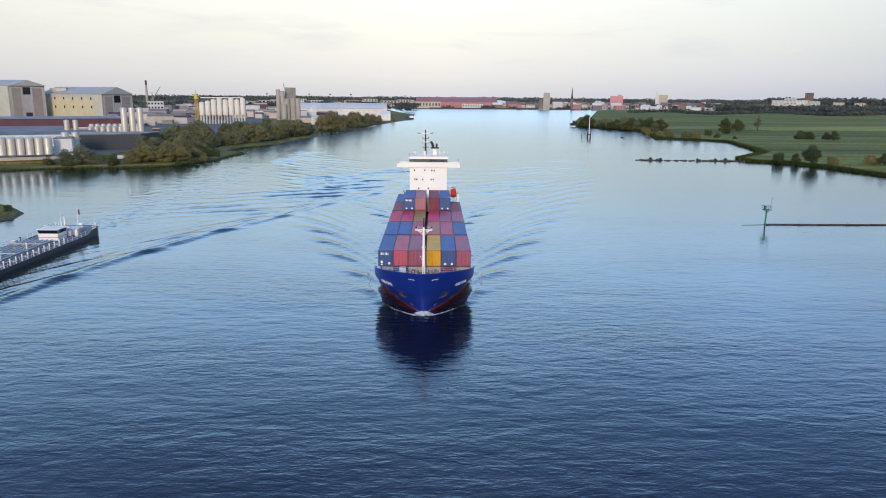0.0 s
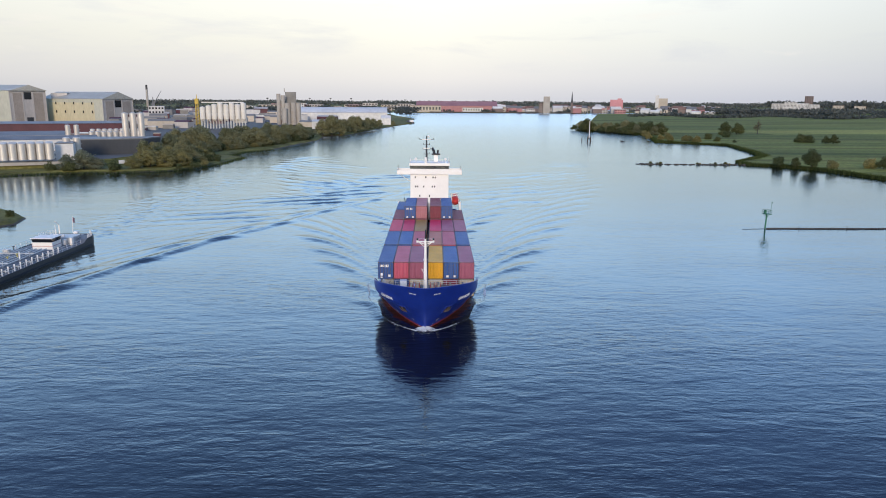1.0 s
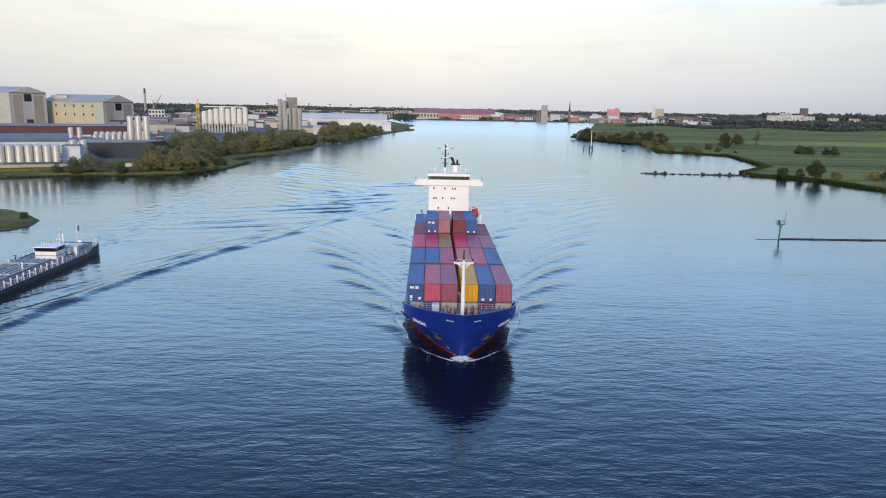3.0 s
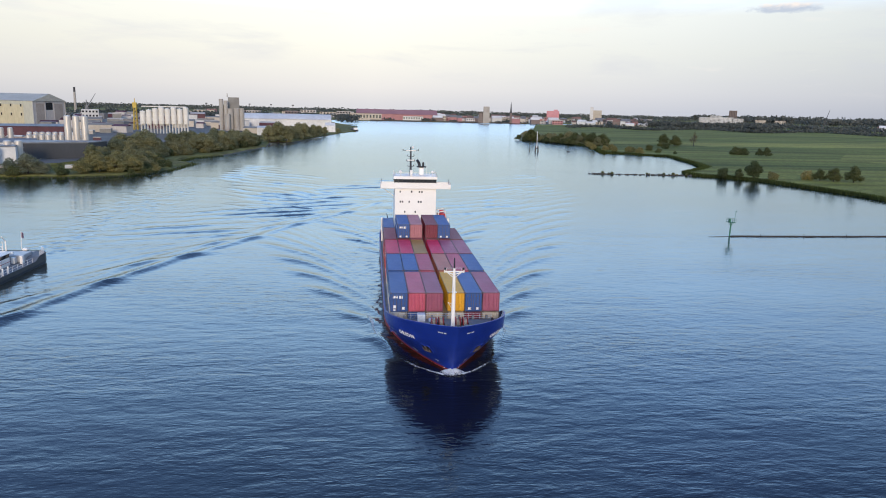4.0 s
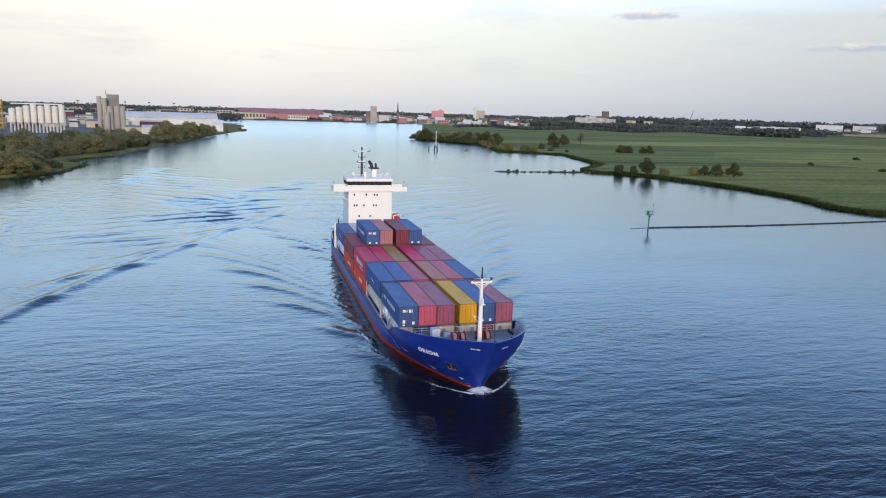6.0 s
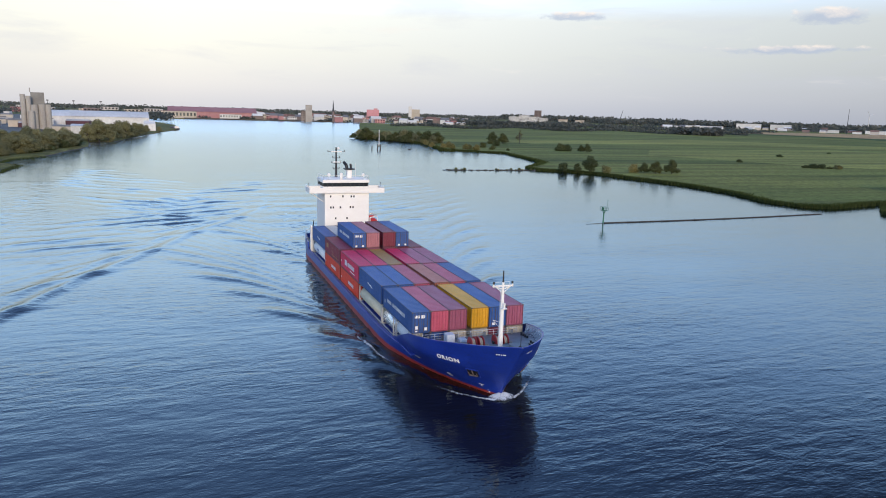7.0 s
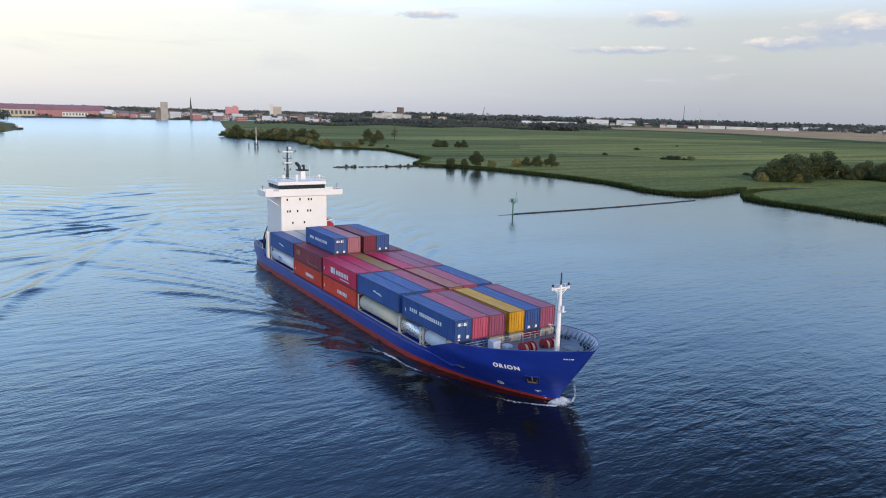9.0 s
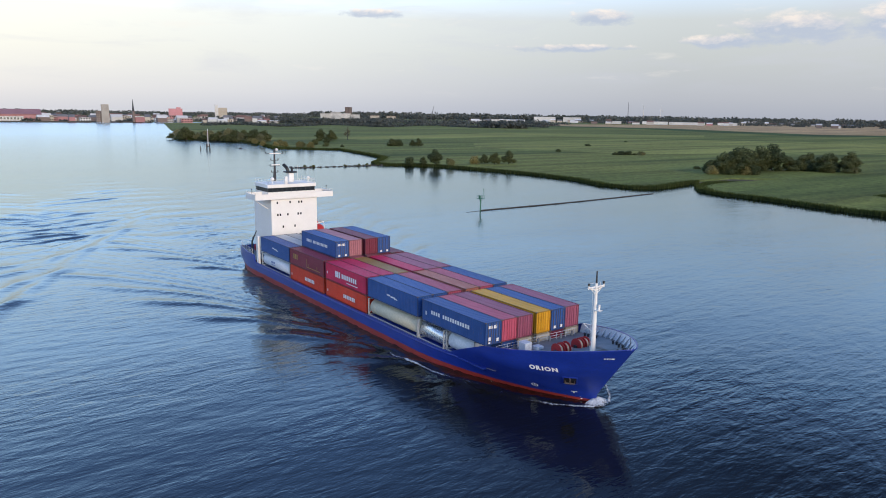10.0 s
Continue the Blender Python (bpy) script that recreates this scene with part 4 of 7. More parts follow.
LETTERS_A = [(-4.6 + 0.52 * k + (0.5 if k > 3 else 0), 1.25, 0.36, 0.5) for k in range(15)]
ROW_X = [-10.65, -25.2, -39.0, -53.2, -67.0]
COL_Y = [-6.72, -4.12, -1.56, 1.56, 4.12, 6.72]
TOPS = [["blue", "pink", "plum", "yellow", "blue", "plum"],
        ["blue", "blue", "pink", "salmon", "pink", "blue"],
        ["crimson", "crimson", "ochre", "crimson", "plum", "plum"],
        ["maroon", "maroon", "plum", "plum", "maroon", "maroon"],
        ["blue", "grey", "grey", "grey", None, None]]
LOWS = [[None, "blue", "cream", "cream", "maroon", "cream"],
        [None, "blue", "pink", "plum", "maroon", "blue"],
        ["orange", "crimson", "maroon", "plum", "blue", "plum"],
        ["orange", "plum", "blue", "maroon", "blue", "maroon"],
        [None, "grey", "maroon", "blue", None, None]]
WORDS = dict(blue="blue", rose="worn rose-brown", pink="faded pink-red", plum="dusty plum", maroon="dark maroon", crimson="bright crimson", orange="orange-red", yellow="yellow", ochre="ochre brown", salmon="salmon orange", grey="pale grey", cream="cream white")
LOW_Z, TOP_Z = 1.57, 4.47


def build_cargo():
    for r, x in enumerate(ROW_X):
        for c, y in enumerate(COL_Y):
            for z, table in ((LOW_Z, LOWS), (TOP_Z, TOPS)):
                col = table[r][c]
                if not col:
                    continue
                length = 13.4
                marks = None
                if z == TOP_Z and (r, c) == (0, 0):
                    marks = (LETTERS_A + [(-5.9, 0.9, 0.25, 0.5)], [(-0.9, 2.05, 0.36, 0.36), (-0.5, 2.05, 0.3, 0.36), (0.0, 2.0, 0.5, 0.42), (-0.85, 0.55, 0.4, 0.45), (0.45, 0.35, 0.4, 0.4), (-0.85, 0.2, 0.35, 0.2)], LETTER_WHITE)
                elif z == TOP_Z and (r, c) == (2, 0):
                    marks = ([(-3.3, 0.95, 0.5, 1.0), (-2.75, 0.95, 0.5, 1.0), (-2.1, 0.95, 0.5, 1.0)] + [(-1.1 + 0.62 * k, 1.05, 0.44, 0.75) for k in range(8)] + [(0.5, 0.55, 3.6, 0.15), (-6.2, 1.0, 0.3, 0.4)], None, LETTER_WHITE)
                elif z == TOP_Z and (r, c) == (3, 0):
                    marks = ([(-5.2, 1.2, 0.5, 0.9), (-4.5, 1.2, 0.5, 0.9), (-3.8, 1.2, 0.4, 0.9), (0.2, 0.5, 0.14, 1.5), (0.2, 0.5, 5.2, 0.12), (0.9, 0.5, 0.12, 0.7), (4.2, 0.5, 0.12, 0.7)], None, PAINT["ochre"])
                elif z == TOP_Z and (r, c) in ((1, 0), (4, 0)):
                    marks = ([(-1.2, 1.35, 0.9, 0.22), (-0.2, 1.25, 1.3, 0.22), (0.7, 1.15, 0.9, 0.16)], None, LETTER_WHITE)
                elif z == LOW_Z and c == 0 and r in (2, 3):
                    marks = ([(-0.6 + 0.55 * k, 0.95, 0.4, 0.6) for k in range(7)] + [(-6.2, 0.9, 0.3, 0.4)], None, LETTER_WHITE)
                elif z == TOP_Z and r == 0 and c == 4:
                    marks = (None, [(-0.8, 0.3, 0.5, 0.35), (0.4, 0.3, 0.35, 0.35)], LETTER_WHITE)
                dx, dz = random.uniform(-0.06, 0.06), -0.0
                container(col, length, pose(x + dx, y + random.uniform(-0.02, 0.02), z + dz), f"{WORDS[col]} ribbed steel container stacked on deck", doors=(r == 0 or (r == 3 and c > 2)), marks=marks)
    # third tier amidships
    for c, col in ((1, "blue"), (2, "rose"), (3, "maroon"), (4, "blue")):
        marks = (LETTERS_A, [(-0.9, 2.05, 0.36, 0.36), (-0.5, 2.05, 0.3, 0.36), (0.0, 2.0, 0.5, 0.42), (-0.85, 0.2, 0.4, 0.35), (0.45, 0.2, 0.4, 0.35)], LETTER_WHITE) if c == 1 else None
        if c == 4:
            marks = (None, [(-0.85, 0.2, 0.4, 0.35), (0.45, 0.2, 0.4, 0.35)], LETTER_WHITE)
        container(col, 13.4, pose(-53.7, COL_Y[c], TOP_Z + 2.87), f"{WORDS[col]} ribbed steel container on the upper tier", doors=True, marks=marks)
    # tank containers along the starboard side
    tank_container(5.9, pose(-13.2, COL_Y[0] + 0.35, LOW_Z), TANK_WHITE, "white clad tank container beneath a blue container")
    tank_container(5.9, pose(-19.2, COL_Y[0] + 0.05, LOW_Z), TANK_STEEL, "bare steel tank container beneath a blue container")
    tank_container(13.3, pose(-25.2, COL_Y[0], LOW_Z), TANK_CREAM, "long cream tank container beneath a blue container")
    tank_container(13.3, pose(-67.0, COL_Y[0], LOW_Z), TANK_WHITE, "long white tank container with blue marks", band=[(-2.0, 0.0, 0.3, 0.4), (-1.5, 0.0, 0.5, 0.4), (-0.8, 0.0, 0.4, 0.4), (-2.0, -0.3, 1.8, 0.12)])


build_ship()
build_cargo()
# ---- wakes and foam (rigid sheets that travel with the vessels) ----


def wave_sheet(name, label, xs, ys, height):
    verts, faces = [], []
    for x in xs:
        for y in ys:
            verts.append((x, y, height(x, y)))
    n = len(ys)
    for i in range(len(xs) - 1):
        for j in range(n - 1):
            a = i * n + j
            faces.append((a, a + 1, a + n + 1, a + n))
    me = bpy.data.meshes.new(name)
    me.from_pydata(verts, [], faces)
    me.materials.append(WATER)
    me.shade_smooth()
    ob = new(name, me)
    bm = bmesh.new()
    bm.from_mesh(me)
    bmesh.ops.recalc_face_normals(bm, faces=bm.faces)
    if sum(f.normal.z for f in bm.faces) < 0:
        bmesh.ops.reverse_faces(bm, faces=bm.faces)
    bm.to_mesh(me)
    bm.free()
    return tagged(ob, label, "wake", kind="stuff")


def edge_fade(x, y, x0, x1, y0, y1, w):
    return smooth_step(x0, x0 + w, x) * (1 - smooth_step(x1 - w, x1, x)) * smooth_step(y0, y0 + w, y) * (1 - smooth_step(y1 - w, y1, y))


def kelvin(s, d, k, spread):
    """Diverging waves astern: s metres abaft the bow, d metres outside the edge of the wedge."""
    edge = 0.3536 * s
    a = max(0.02 * s, edge + d)
    r = min(a / s, 0.35355)
    t = (1 + math.sqrt(max(0.0, 1 - 8 * r * r))) / (4 * r)
    phase = k * math.sqrt(1 + t * t) * (s - min(a, edge) * t) - (k * 0.866 * d if d > 0 else 0.0)
    fall = math.exp(-(d / (2.2 + 0.012 * s)) ** 2) if d > 0 else math.exp(d / spread)
    return phase, fall


def peaked(p, sharp):
    """A long flat trough and a narrow crest."""
    return math.exp(sharp * (math.cos(p) - 1))


def bow_wave_edge(s):
    """Half breadth of the breaking bow wave, s metres abaft the stem."""
    return lerp_table([(0, 1.0), (1.7, 3.0), (4.2, 5.2), (6.4, 6.8), (12.6, 8.7), (17, 10.0), (31, 11.4), (400, 60)], s)


def ship_wake_height(x, y):
    s, a = 2.0 - x, abs(y)
    fade = edge_fade(x, y, -330, 14, -85, 85, 12)
    h = 0.0
    wob = 0.9 * noise.noise((x * 0.03, y * 0.04, 3.1)) + 0.35 * noise.noise((x * 0.12, y * 0.12, 8.1))
    rough = 0.75 + 0.5 * noise.noise((x * 0.05, y * 0.06, 6.0)) + 0.25 * noise.noise((x * 0.2, y * 0.25, 2.0))
    if s > 2:
        phase, fall = kelvin(s, a - (4.2 + 0.335 * s), 0.48, 9.0 + 0.10 * s)
        h += 0.56 * fall * rough * peaked(phase + wob, 1.8) * math.exp(-s / 130.0) * smooth_step(8, 26, s)
        # the first crest, that peels off the bow
        d = a - bow_wave_edge(s - 2)
        h += 0.34 * math.exp(-(d / (0.9 if d > 0 else 1.8)) ** 2) * (0.7 + 0.5 * rough) * smooth_step(2, 8, s) * math.exp(-s / 45.0)
        if s > 70:
            phase, fall = kelvin(s - 66, a - (6.0 + 0.33 * (s - 70)), 0.48, 8.0)
            h += 0.52 * fall * rough * peaked(phase + wob, 2.2) * math.exp(-(s - 70) / 110.0) * smooth_step(70, 84, s)
        if s < 104 and d < 0:                            # torn water between the bow wave and the hull
            chop = smooth_step(3, 12, s) * (1 - smooth_step(60, 104, s)) * smooth_step(0.0, 1.5, -d)
            h += chop * (0.16 * abs(noise.noise((x * 0.5, y * 0.9, 1.0))) + 0.12 * abs(noise.noise((x * 1.1, y * 1.6, 5.0))))
        if s > 90:                                       # following waves inside the wedge
            e = a - (4.2 + 0.335 * s)
            inner = smooth_step(-75, -30, e) * (1 - smooth_step(-10, -4, e)) * smooth_step(105, 160, s) * smooth_step(8, 18, a) * (1.0 if y < 0 else 0.6)
            inner *= 0.5 + smooth_step(-0.12, 0.30, noise.noise((x * 0.055, y * 0.035, 12.0)))
            h += 0.52 * inner * rough * peaked(0.60 * s - 0.42 * a + 4.0 * wob, 2.0) * math.exp(-(s - 90) / 260.0)
        if s > 92:
            core = math.exp(-(a / (7.5 + 0.07 * (s - 92))) ** 2) * math.exp(-(s - 92) / 150.0)
            h += core * (0.30 * abs(noise.noise((x * 0.42, y * 0.55, 1.0))) + 0.34 * abs(noise.noise((x * 0.95, y * 0.9, 5.0))))
            h += 0.20 * core * rough * (1 + math.cos(0.42 * s + wob))
    return 0.012 + h * fade


def barge_wedge(x):
    """Where the long ridge of the barge's wake runs, out from its course."""
    return lerp_table([(-235, 122), (-125, 68), (-99, 54), (-74, 43.5), (-48, 31.5), (-26, 23.5), (-5, 17.5), (10, 14.5), (30, 9.5), (54, 3.0)], x)


def barge_wake_height(x, y):
    s = 62.0 - x
    fade = edge_fade(x, y, -235, 60, -24, 118, 10) * (1 - 0.75 * smooth_step(76, 92, y))
    wob = 0.5 * noise.noise((x * 0.02, y * 0.02, 9.0)) + 0.35 * noise.noise((x * 0.09, y * 0.09, 4.0))
    rough = 0.8 + 0.45 * noise.noise((x * 0.045, y * 0.05, 6.5)) + 0.25 * noise.noise((x * 0.16, y * 0.2, 2.5))
    d = y - barge_wedge(x) + 1.4 * noise.noise((x * 0.03, 0.0, 2.0))
    start = smooth_step(5, 34, s)
    phase, fall = kelvin(s, d, 0.30, 22.0)
    near = math.exp(-(d / (1.6 if d > 0 else 7.0)) ** 2)
    h = (0.26 * near + 0.22 * fall) * start * rough * peaked(phase + wob, 2.6) * math.exp(-s / 420.0)
    # the unbroken front ridge and the shorter waves that follow it
    h += 0.62 * start * math.exp(-((d + 0.6) / (1.15 if d > -0.6 else 2.0)) ** 2) * (0.45 + 0.7 * rough * abs(noise.noise((x * 0.04, 3.0, 1.0))) + 0.25) * math.exp(-s / 320.0)
    h += 0.34 * start * math.exp(-((d + 5.5) / 1.5) ** 2) * rough * smooth_step(40, 90, s) * math.exp(-s / 320.0)
    inner = smooth_step(-60, -20, d) * (1 - smooth_step(-9, -3, d)) * smooth_step(105, 175, s)
    inner *= 0.45 + smooth_step(-0.12, 0.30, noise.noise((x * 0.055, y * 0.03, 15.0)))
    h += 0.54 * inner * rough * peaked(0.66 * s - 0.30 * y + 5.0 * wob, 2.0)
    if s > 108:
        core = math.exp(-(y / (8.0 + 0.10 * (s - 108))) ** 2) * math.exp(-(s - 108) / 200.0) * smooth_step(108, 116, s)
        h += core * (0.30 * abs(noise.noise((x * 0.34, y * 0.42, 2.0))) + 0.40 * abs(noise.noise((x * 0.62, y * 0.66, 7.0))))
    return 0.008 + h * fade


def build_wakes():
    xs = np.concatenate([np.arange(14, -165, -0.62), np.arange(-165, -331, -1.1)])
    ys = np.concatenate([np.arange(-85, -24, 0.8), np.arange(-24, 24, 0.6), np.arange(24, 85.1, 0.8)])
    ob = wave_sheet("ship_wake", "spreading bow and stern waves of the ship", [float(v) for v in xs], [float(v) for v in ys], ship_wake_height)
    SAILING.append((ob, None))
    xs, ys = np.arange(60, -235.5, -0.9), np.arange(-24, 118.1, 0.8)
    ob = wave_sheet("barge_wake", "long dark wake ridges of the tank barge", [float(v) for v in xs], [float(v) for v in ys], barge_wake_height)
    BARGING.append((ob, Matrix()))


def foam_material():
    """White water, torn where the stored thickness runs out."""
    m, n = material("white_foam")
    pos = n.add("TexCoord").outputs["Object"]
    thick = n.add("SeparateXYZ", Vector=n.add("UVMap", dict(uv_map="thickness")).outputs[0]).outputs[0]
    lace = n.noise(n.mapped(pos, (0.7, 1.3, 1)), 2.6, 7.0, 0.72, 0.6)
    bubbles = n.noise(pos, 9.0, 4.0, 0.7)
    body = n.math("ADD", n.math("MULTIPLY", lace, 1.25), n.math("MULTIPLY", bubbles, 0.35))
    alpha = n.ramp(n.math("ADD", n.math("SUBTRACT", body, 1.30), thick), [(0.0, (0,) * 3), (0.30, (0.9,) * 3)])
    relief = n.add("Bump", Strength=0.6, Distance=0.12, Height=body)
    finish(n, Base_Color=n.ramp(bubbles, [(0.3, (0.62, 0.68, 0.72)), (0.7, (0.84, 0.87, 0.88))]), Roughness=0.85, Alpha=alpha, Normal=relief.outputs[0])
    return m


FOAM = foam_material()


def foam_sheet(rows):
    """A sheet through rows of (x, y, z, thickness)."""
    bm = bmesh.new()
    uv = bm.loops.layers.uv.new("thickness")
    dense = {}
    grid = []
    for row in rows:
        line = []
        for x, y, z, k in row:
            v = bm.verts.new((x, y, z))
            dense[v] = k
            line.append(v)
        grid.append(line)
    for g0, g1 in zip(grid, grid[1:]):
        for q in range(len(g0) - 1):
            f = bm.faces.new((g0[q], g1[q], g1[q + 1], g0[q + 1]))
            f.smooth = True
            for lp in f.loops:
                lp[uv].uv = (dense[lp.vert], 0)
    bmesh.ops.recalc_face_normals(bm, faces=bm.faces)
    if sum(f.normal.z for f in bm.faces) < 0:
        bmesh.ops.reverse_faces(bm, faces=bm.faces)
    return bm


def build_foam():
    for side in (-1, 1):
        # the breaking crest, from the stem along the bow wave
        rows = []
        for i in range(261):
            s = 34.0 * (i / 260) ** 1.15
            y0 = bow_wave_edge(s) - 0.15 + 0.22 * noise.noise((s * 0.45, side * 2.0, 1.0))
            inner = 0.6 + (1.5 * smooth_step(1, 9, s) - 0.9 * smooth_step(11, 16, s)) * (0.6 + 0.5 * noise.noise((s * 0.3, side, 4.0)))
            outer = 0.75 - 0.3 * smooth_step(10, 16, s) + 0.35 * noise.noise((s * 0.7, side * 3.0, 2.0))
            hold = (0.45 * math.exp(-s / 5.0) + 0.78 * math.exp(-((s - 22) / 9.0) ** 2) + 0.62 * math.exp(-s / 12.0)) * (0.85 + 0.5 * noise.noise((s * 0.22, side * 5.0, 3.0)))
            row = []
            for q in range(9):
                u = q / 8
                y = y0 - inner + (inner + outer) * u
                k = hold * math.exp(-((u - 0.68) / 0.26) ** 2)
                x = 0.95 - s
                z = ship_wake_height(x, side * y) + 0.05 + 0.20 * math.exp(-s / 2.5) * math.exp(-((u - 0.45) / 0.35) ** 2)
                row.append((x, side * y, z, k))
            rows.append(row)
        ob = tagged(mesh_object("bow_foam", foam_sheet(rows), FOAM), "white breaking crest of the ship's bow wave", "foam", kind="stuff")
        SAILING.append((ob, None))
        # thin streaks along the hull inside the bow wave
        rows = []
        for i in range(121):
            s = 2.0 + 26.0 * i / 120
            p = hull_point(STEM_X - s * 0.96, -0.8, side, 0.05) * TRUE
            gap = max(0.4, bow_wave_edge(max(0.0, 0.9 - p.x)) - abs(p.y))
            rows.append([(p.x, p.y + side * gap * u, ship_wake_height(p.x, p.y + side * gap * u) + 0.04, (0.34 * (1 - u) ** 2 + 0.16) * (1 - smooth_step(14, 27, s)) * (0.8 + 0.7 * noise.noise((s * 0.3, u * 2, side * 7.0)))) for u in (0.0, 0.15, 0.35, 0.6, 0.85, 1.0)])
        ob = tagged(mesh_object("hull_foam", foam_sheet(rows), FOAM), "thin streaks of foam beside the ship's bow", "foam", kind="stuff")
        SAILING.append((ob, None))
    # the cushion of white water pushed up at the stem
    rows = []
    for i in range(25):
        a = math.pi * (i / 24 - 0.5)
        row = []
        for r, z, k in ((0.0, 0.55, 0.9), (0.45, 0.52, 0.9), (0.9, 0.34, 0.8), (1.35, 0.14, 0.62), (1.9, 0.03, 0.2)):
            w = 1 + 0.18 * noise.noise((a * 2.0, r, 2.0)) + 0.22 * noise.noise((a * 7.0, r * 3.0, 5.0))
            row.append((-0.25 + r * w * math.cos(a) * 0.95, r * w * 1.15 * math.sin(a), z * w, k))
        rows.append(row)
    ob = tagged(mesh_object("stem_foam", foam_sheet(rows), FOAM), "cushion of white water at the ship's stem", "foam", kind="stuff")
    SAILING.append((ob, None))


build_wakes()
build_foam()

# ---- tank barge ----
BARGE_HULL = surface("barge_dark_blue", (0.005, 0.007, 0.013), (0.008, 0.011, 0.02), 0.45, 0, 0.3, 3.0)
BARGE_DECK = surface("barge_deck_grey", (0.13, 0.14, 0.15), (0.20, 0.205, 0.21), 0.65, 0, 0.5, 5.0)
PIPE_GREY = surface("pipe_light_grey", (0.45, 0.46, 0.46), (0.55, 0.55, 0.54), 0.4, 0.3, 1.0, 6.0)
BOAT_YELLOW = surface("valve_yellow_paint", (0.5, 0.4, 0.05), (0.58, 0.46, 0.07), 0.5, 0, 1.0, 8.0)
FLAG = surface("faded_flag_cloth", (0.35, 0.05, 0.06), (0.45, 0.40, 0.42), 0.8, 0, 1.2, 6.0)


def build_barge():
    barge = empty("tank_barge", "long dark tank barge with piped deck and white wheelhouse", "barge")

    def hb(x):
        return 5.7 * (1 - max(0.0, (x - 44) / 10.5) ** 2.4) * (1 - 0.35 * max(0.0, (-50 - x) / 6.5) ** 2)

    def top(x):
        return 1.35 + 0.85 * (1 - smooth_step(-46, -40, x)) + 1.4 * smooth_step(42, 52, x)
    st = [54.3, 53, 51, 48, 44, 38, 20, 0, -20, -36, -40, -41.5, -43, -44.5, -46, -50, -52.5, -54.5, -56]
    bm = bmesh.new()
    for side in (-1, 1):
        g = [[bm.verts.new((x, side * hb(x) * (0.97 if k == 0 else 1), z)) for k, z in enumerate((-0.5, 0.6, top(x)))] for x in st]
        for a, b in zip(g, g[1:]):
            for k in range(2):
                q = (a[k], a[k + 1], b[k + 1], b[k])
                bm.faces.new(q if side < 0 else q[::-1])
    for k in range(2):
        z = (-0.5, 0.6, top(-56))
        y = hb(-56)
        bm.faces.new([bm.verts.new(p) for p in ((-56, -y, z[k]), (-56, -y, z[k + 1]), (-56, y, z[k + 1]), (-56, y, z[k]))])
    bmesh.ops.remove_doubles(bm, verts=bm.verts, dist=0.01)
    bmesh.ops.recalc_face_normals(bm, faces=bm.faces)
    part("hull", bm, BARGE_HULL, barge, "near-black blue steel hull")
    bm = bmesh.new()
    rows = [(bm.verts.new((x, -hb(x) + 0.08, top(x) - 0.12)), bm.verts.new((x, hb(x) - 0.08, top(x) - 0.12))) for x in st]
    for (a, b), (c, d) in zip(rows, rows[1:]):
        bm.faces.new((a, c, d, b))
    part("deck", bm, BARGE_DECK, barge)
    part("tank_trunk", boxed(-30, 44, -4.2, 4.2, 1.2, 2.0, 0.08), BARGE_DECK, barge, "grey raised tank trunk")
    for y in (-2.6, -1.8, -0.9, 0.2, 1.1, 2.2, 3.2):
        bm = rodded((-29, y, 2.35), (42, y, 2.35), 0.13, seg=8)
        part("cargo_pipe", bm, PIPE_GREY, barge)
    for x in range(-26, 44, 9):
        bm = bmesh.new()
        lathe(bm, [(0.75, 2.0), (0.75, 2.7), (0.85, 2.72), (0.85, 2.85)], 14, (x, -3.3, 0))
        part("tank_hatch", bm, PIPE_GREY, barge)
        bm = bmesh.new()
        rod(bm, (x + 3, -4.0, 2.7), (x + 3, 4.0, 2.7), 0.12)
        for y in (-3, -1, 1, 3):
            rod(bm, (x + 3, y, 2.0), (x + 3, y, 3.1), 0.10)
        part("cross_pipe", bm, PIPE_GREY, barge)
        bm = bmesh.new()
        rod(bm, (x + 6, 2.8, 2.0), (x + 6, 2.8, 3.6), 0.16, 0.12)
        part("vent_post", bm, SHIP_WHITE, barge)
    for s in (-1, 1):
        part("side_rail", rail(bmesh.new(), [(-39, s * 5.5, 1.3), (40, s * 5.5, 1.3)], 1.0, 0.035, 2.0, 2), SHIP_WHITE, barge, "white deck rail")
        part("aft_rail", rail(bmesh.new(), [(-46, s * 5.5, 2.1), (-52, s * 5.2, 2.1), (-55.6, s * 3.9, 2.1)], 1.0, 0.03, 1.2, 3), SHIP_WHITE, barge)
    # wheelhouse
    bm = boxed(-37.0, -31.4, -3.2, 3.2, 1.2, 3.55, 0.08)
    wh = part("wheelhouse", bm, SHIP_WHITE, barge, "white wheelhouse with dark raked windows")
    bm = bmesh.new()
    lo = [(-36.8, -3.0), (-31.6, -3.0), (-31.6, 3.0), (-36.8, 3.0)]
    hi = [(-37.0, -3.25), (-31.2, -3.25), (-31.2, 3.25), (-37.0, 3.25)]
    a, b = [bm.verts.new((x, y, 3.55)) for x, y in lo], [bm.verts.new((x, y, 4.75)) for x, y in hi]
    for i in range(4):
        bm.faces.new((a[i], a[(i + 1) % 4], b[(i + 1) % 4], b[i]))
    bm.faces.new(b)
    part("windows", bm, GLASS, wh, "dark wheelhouse windows")
    part("roof", boxed(-37.4, -30.9, -3.5, 3.5, 4.75, 5.0, 0.08), SHIP_WHITE, wh)
    part("stripe", boxed(-37.05, -31.36, -3.25, 3.25, 2.3, 2.42), WINCH_RED, wh)
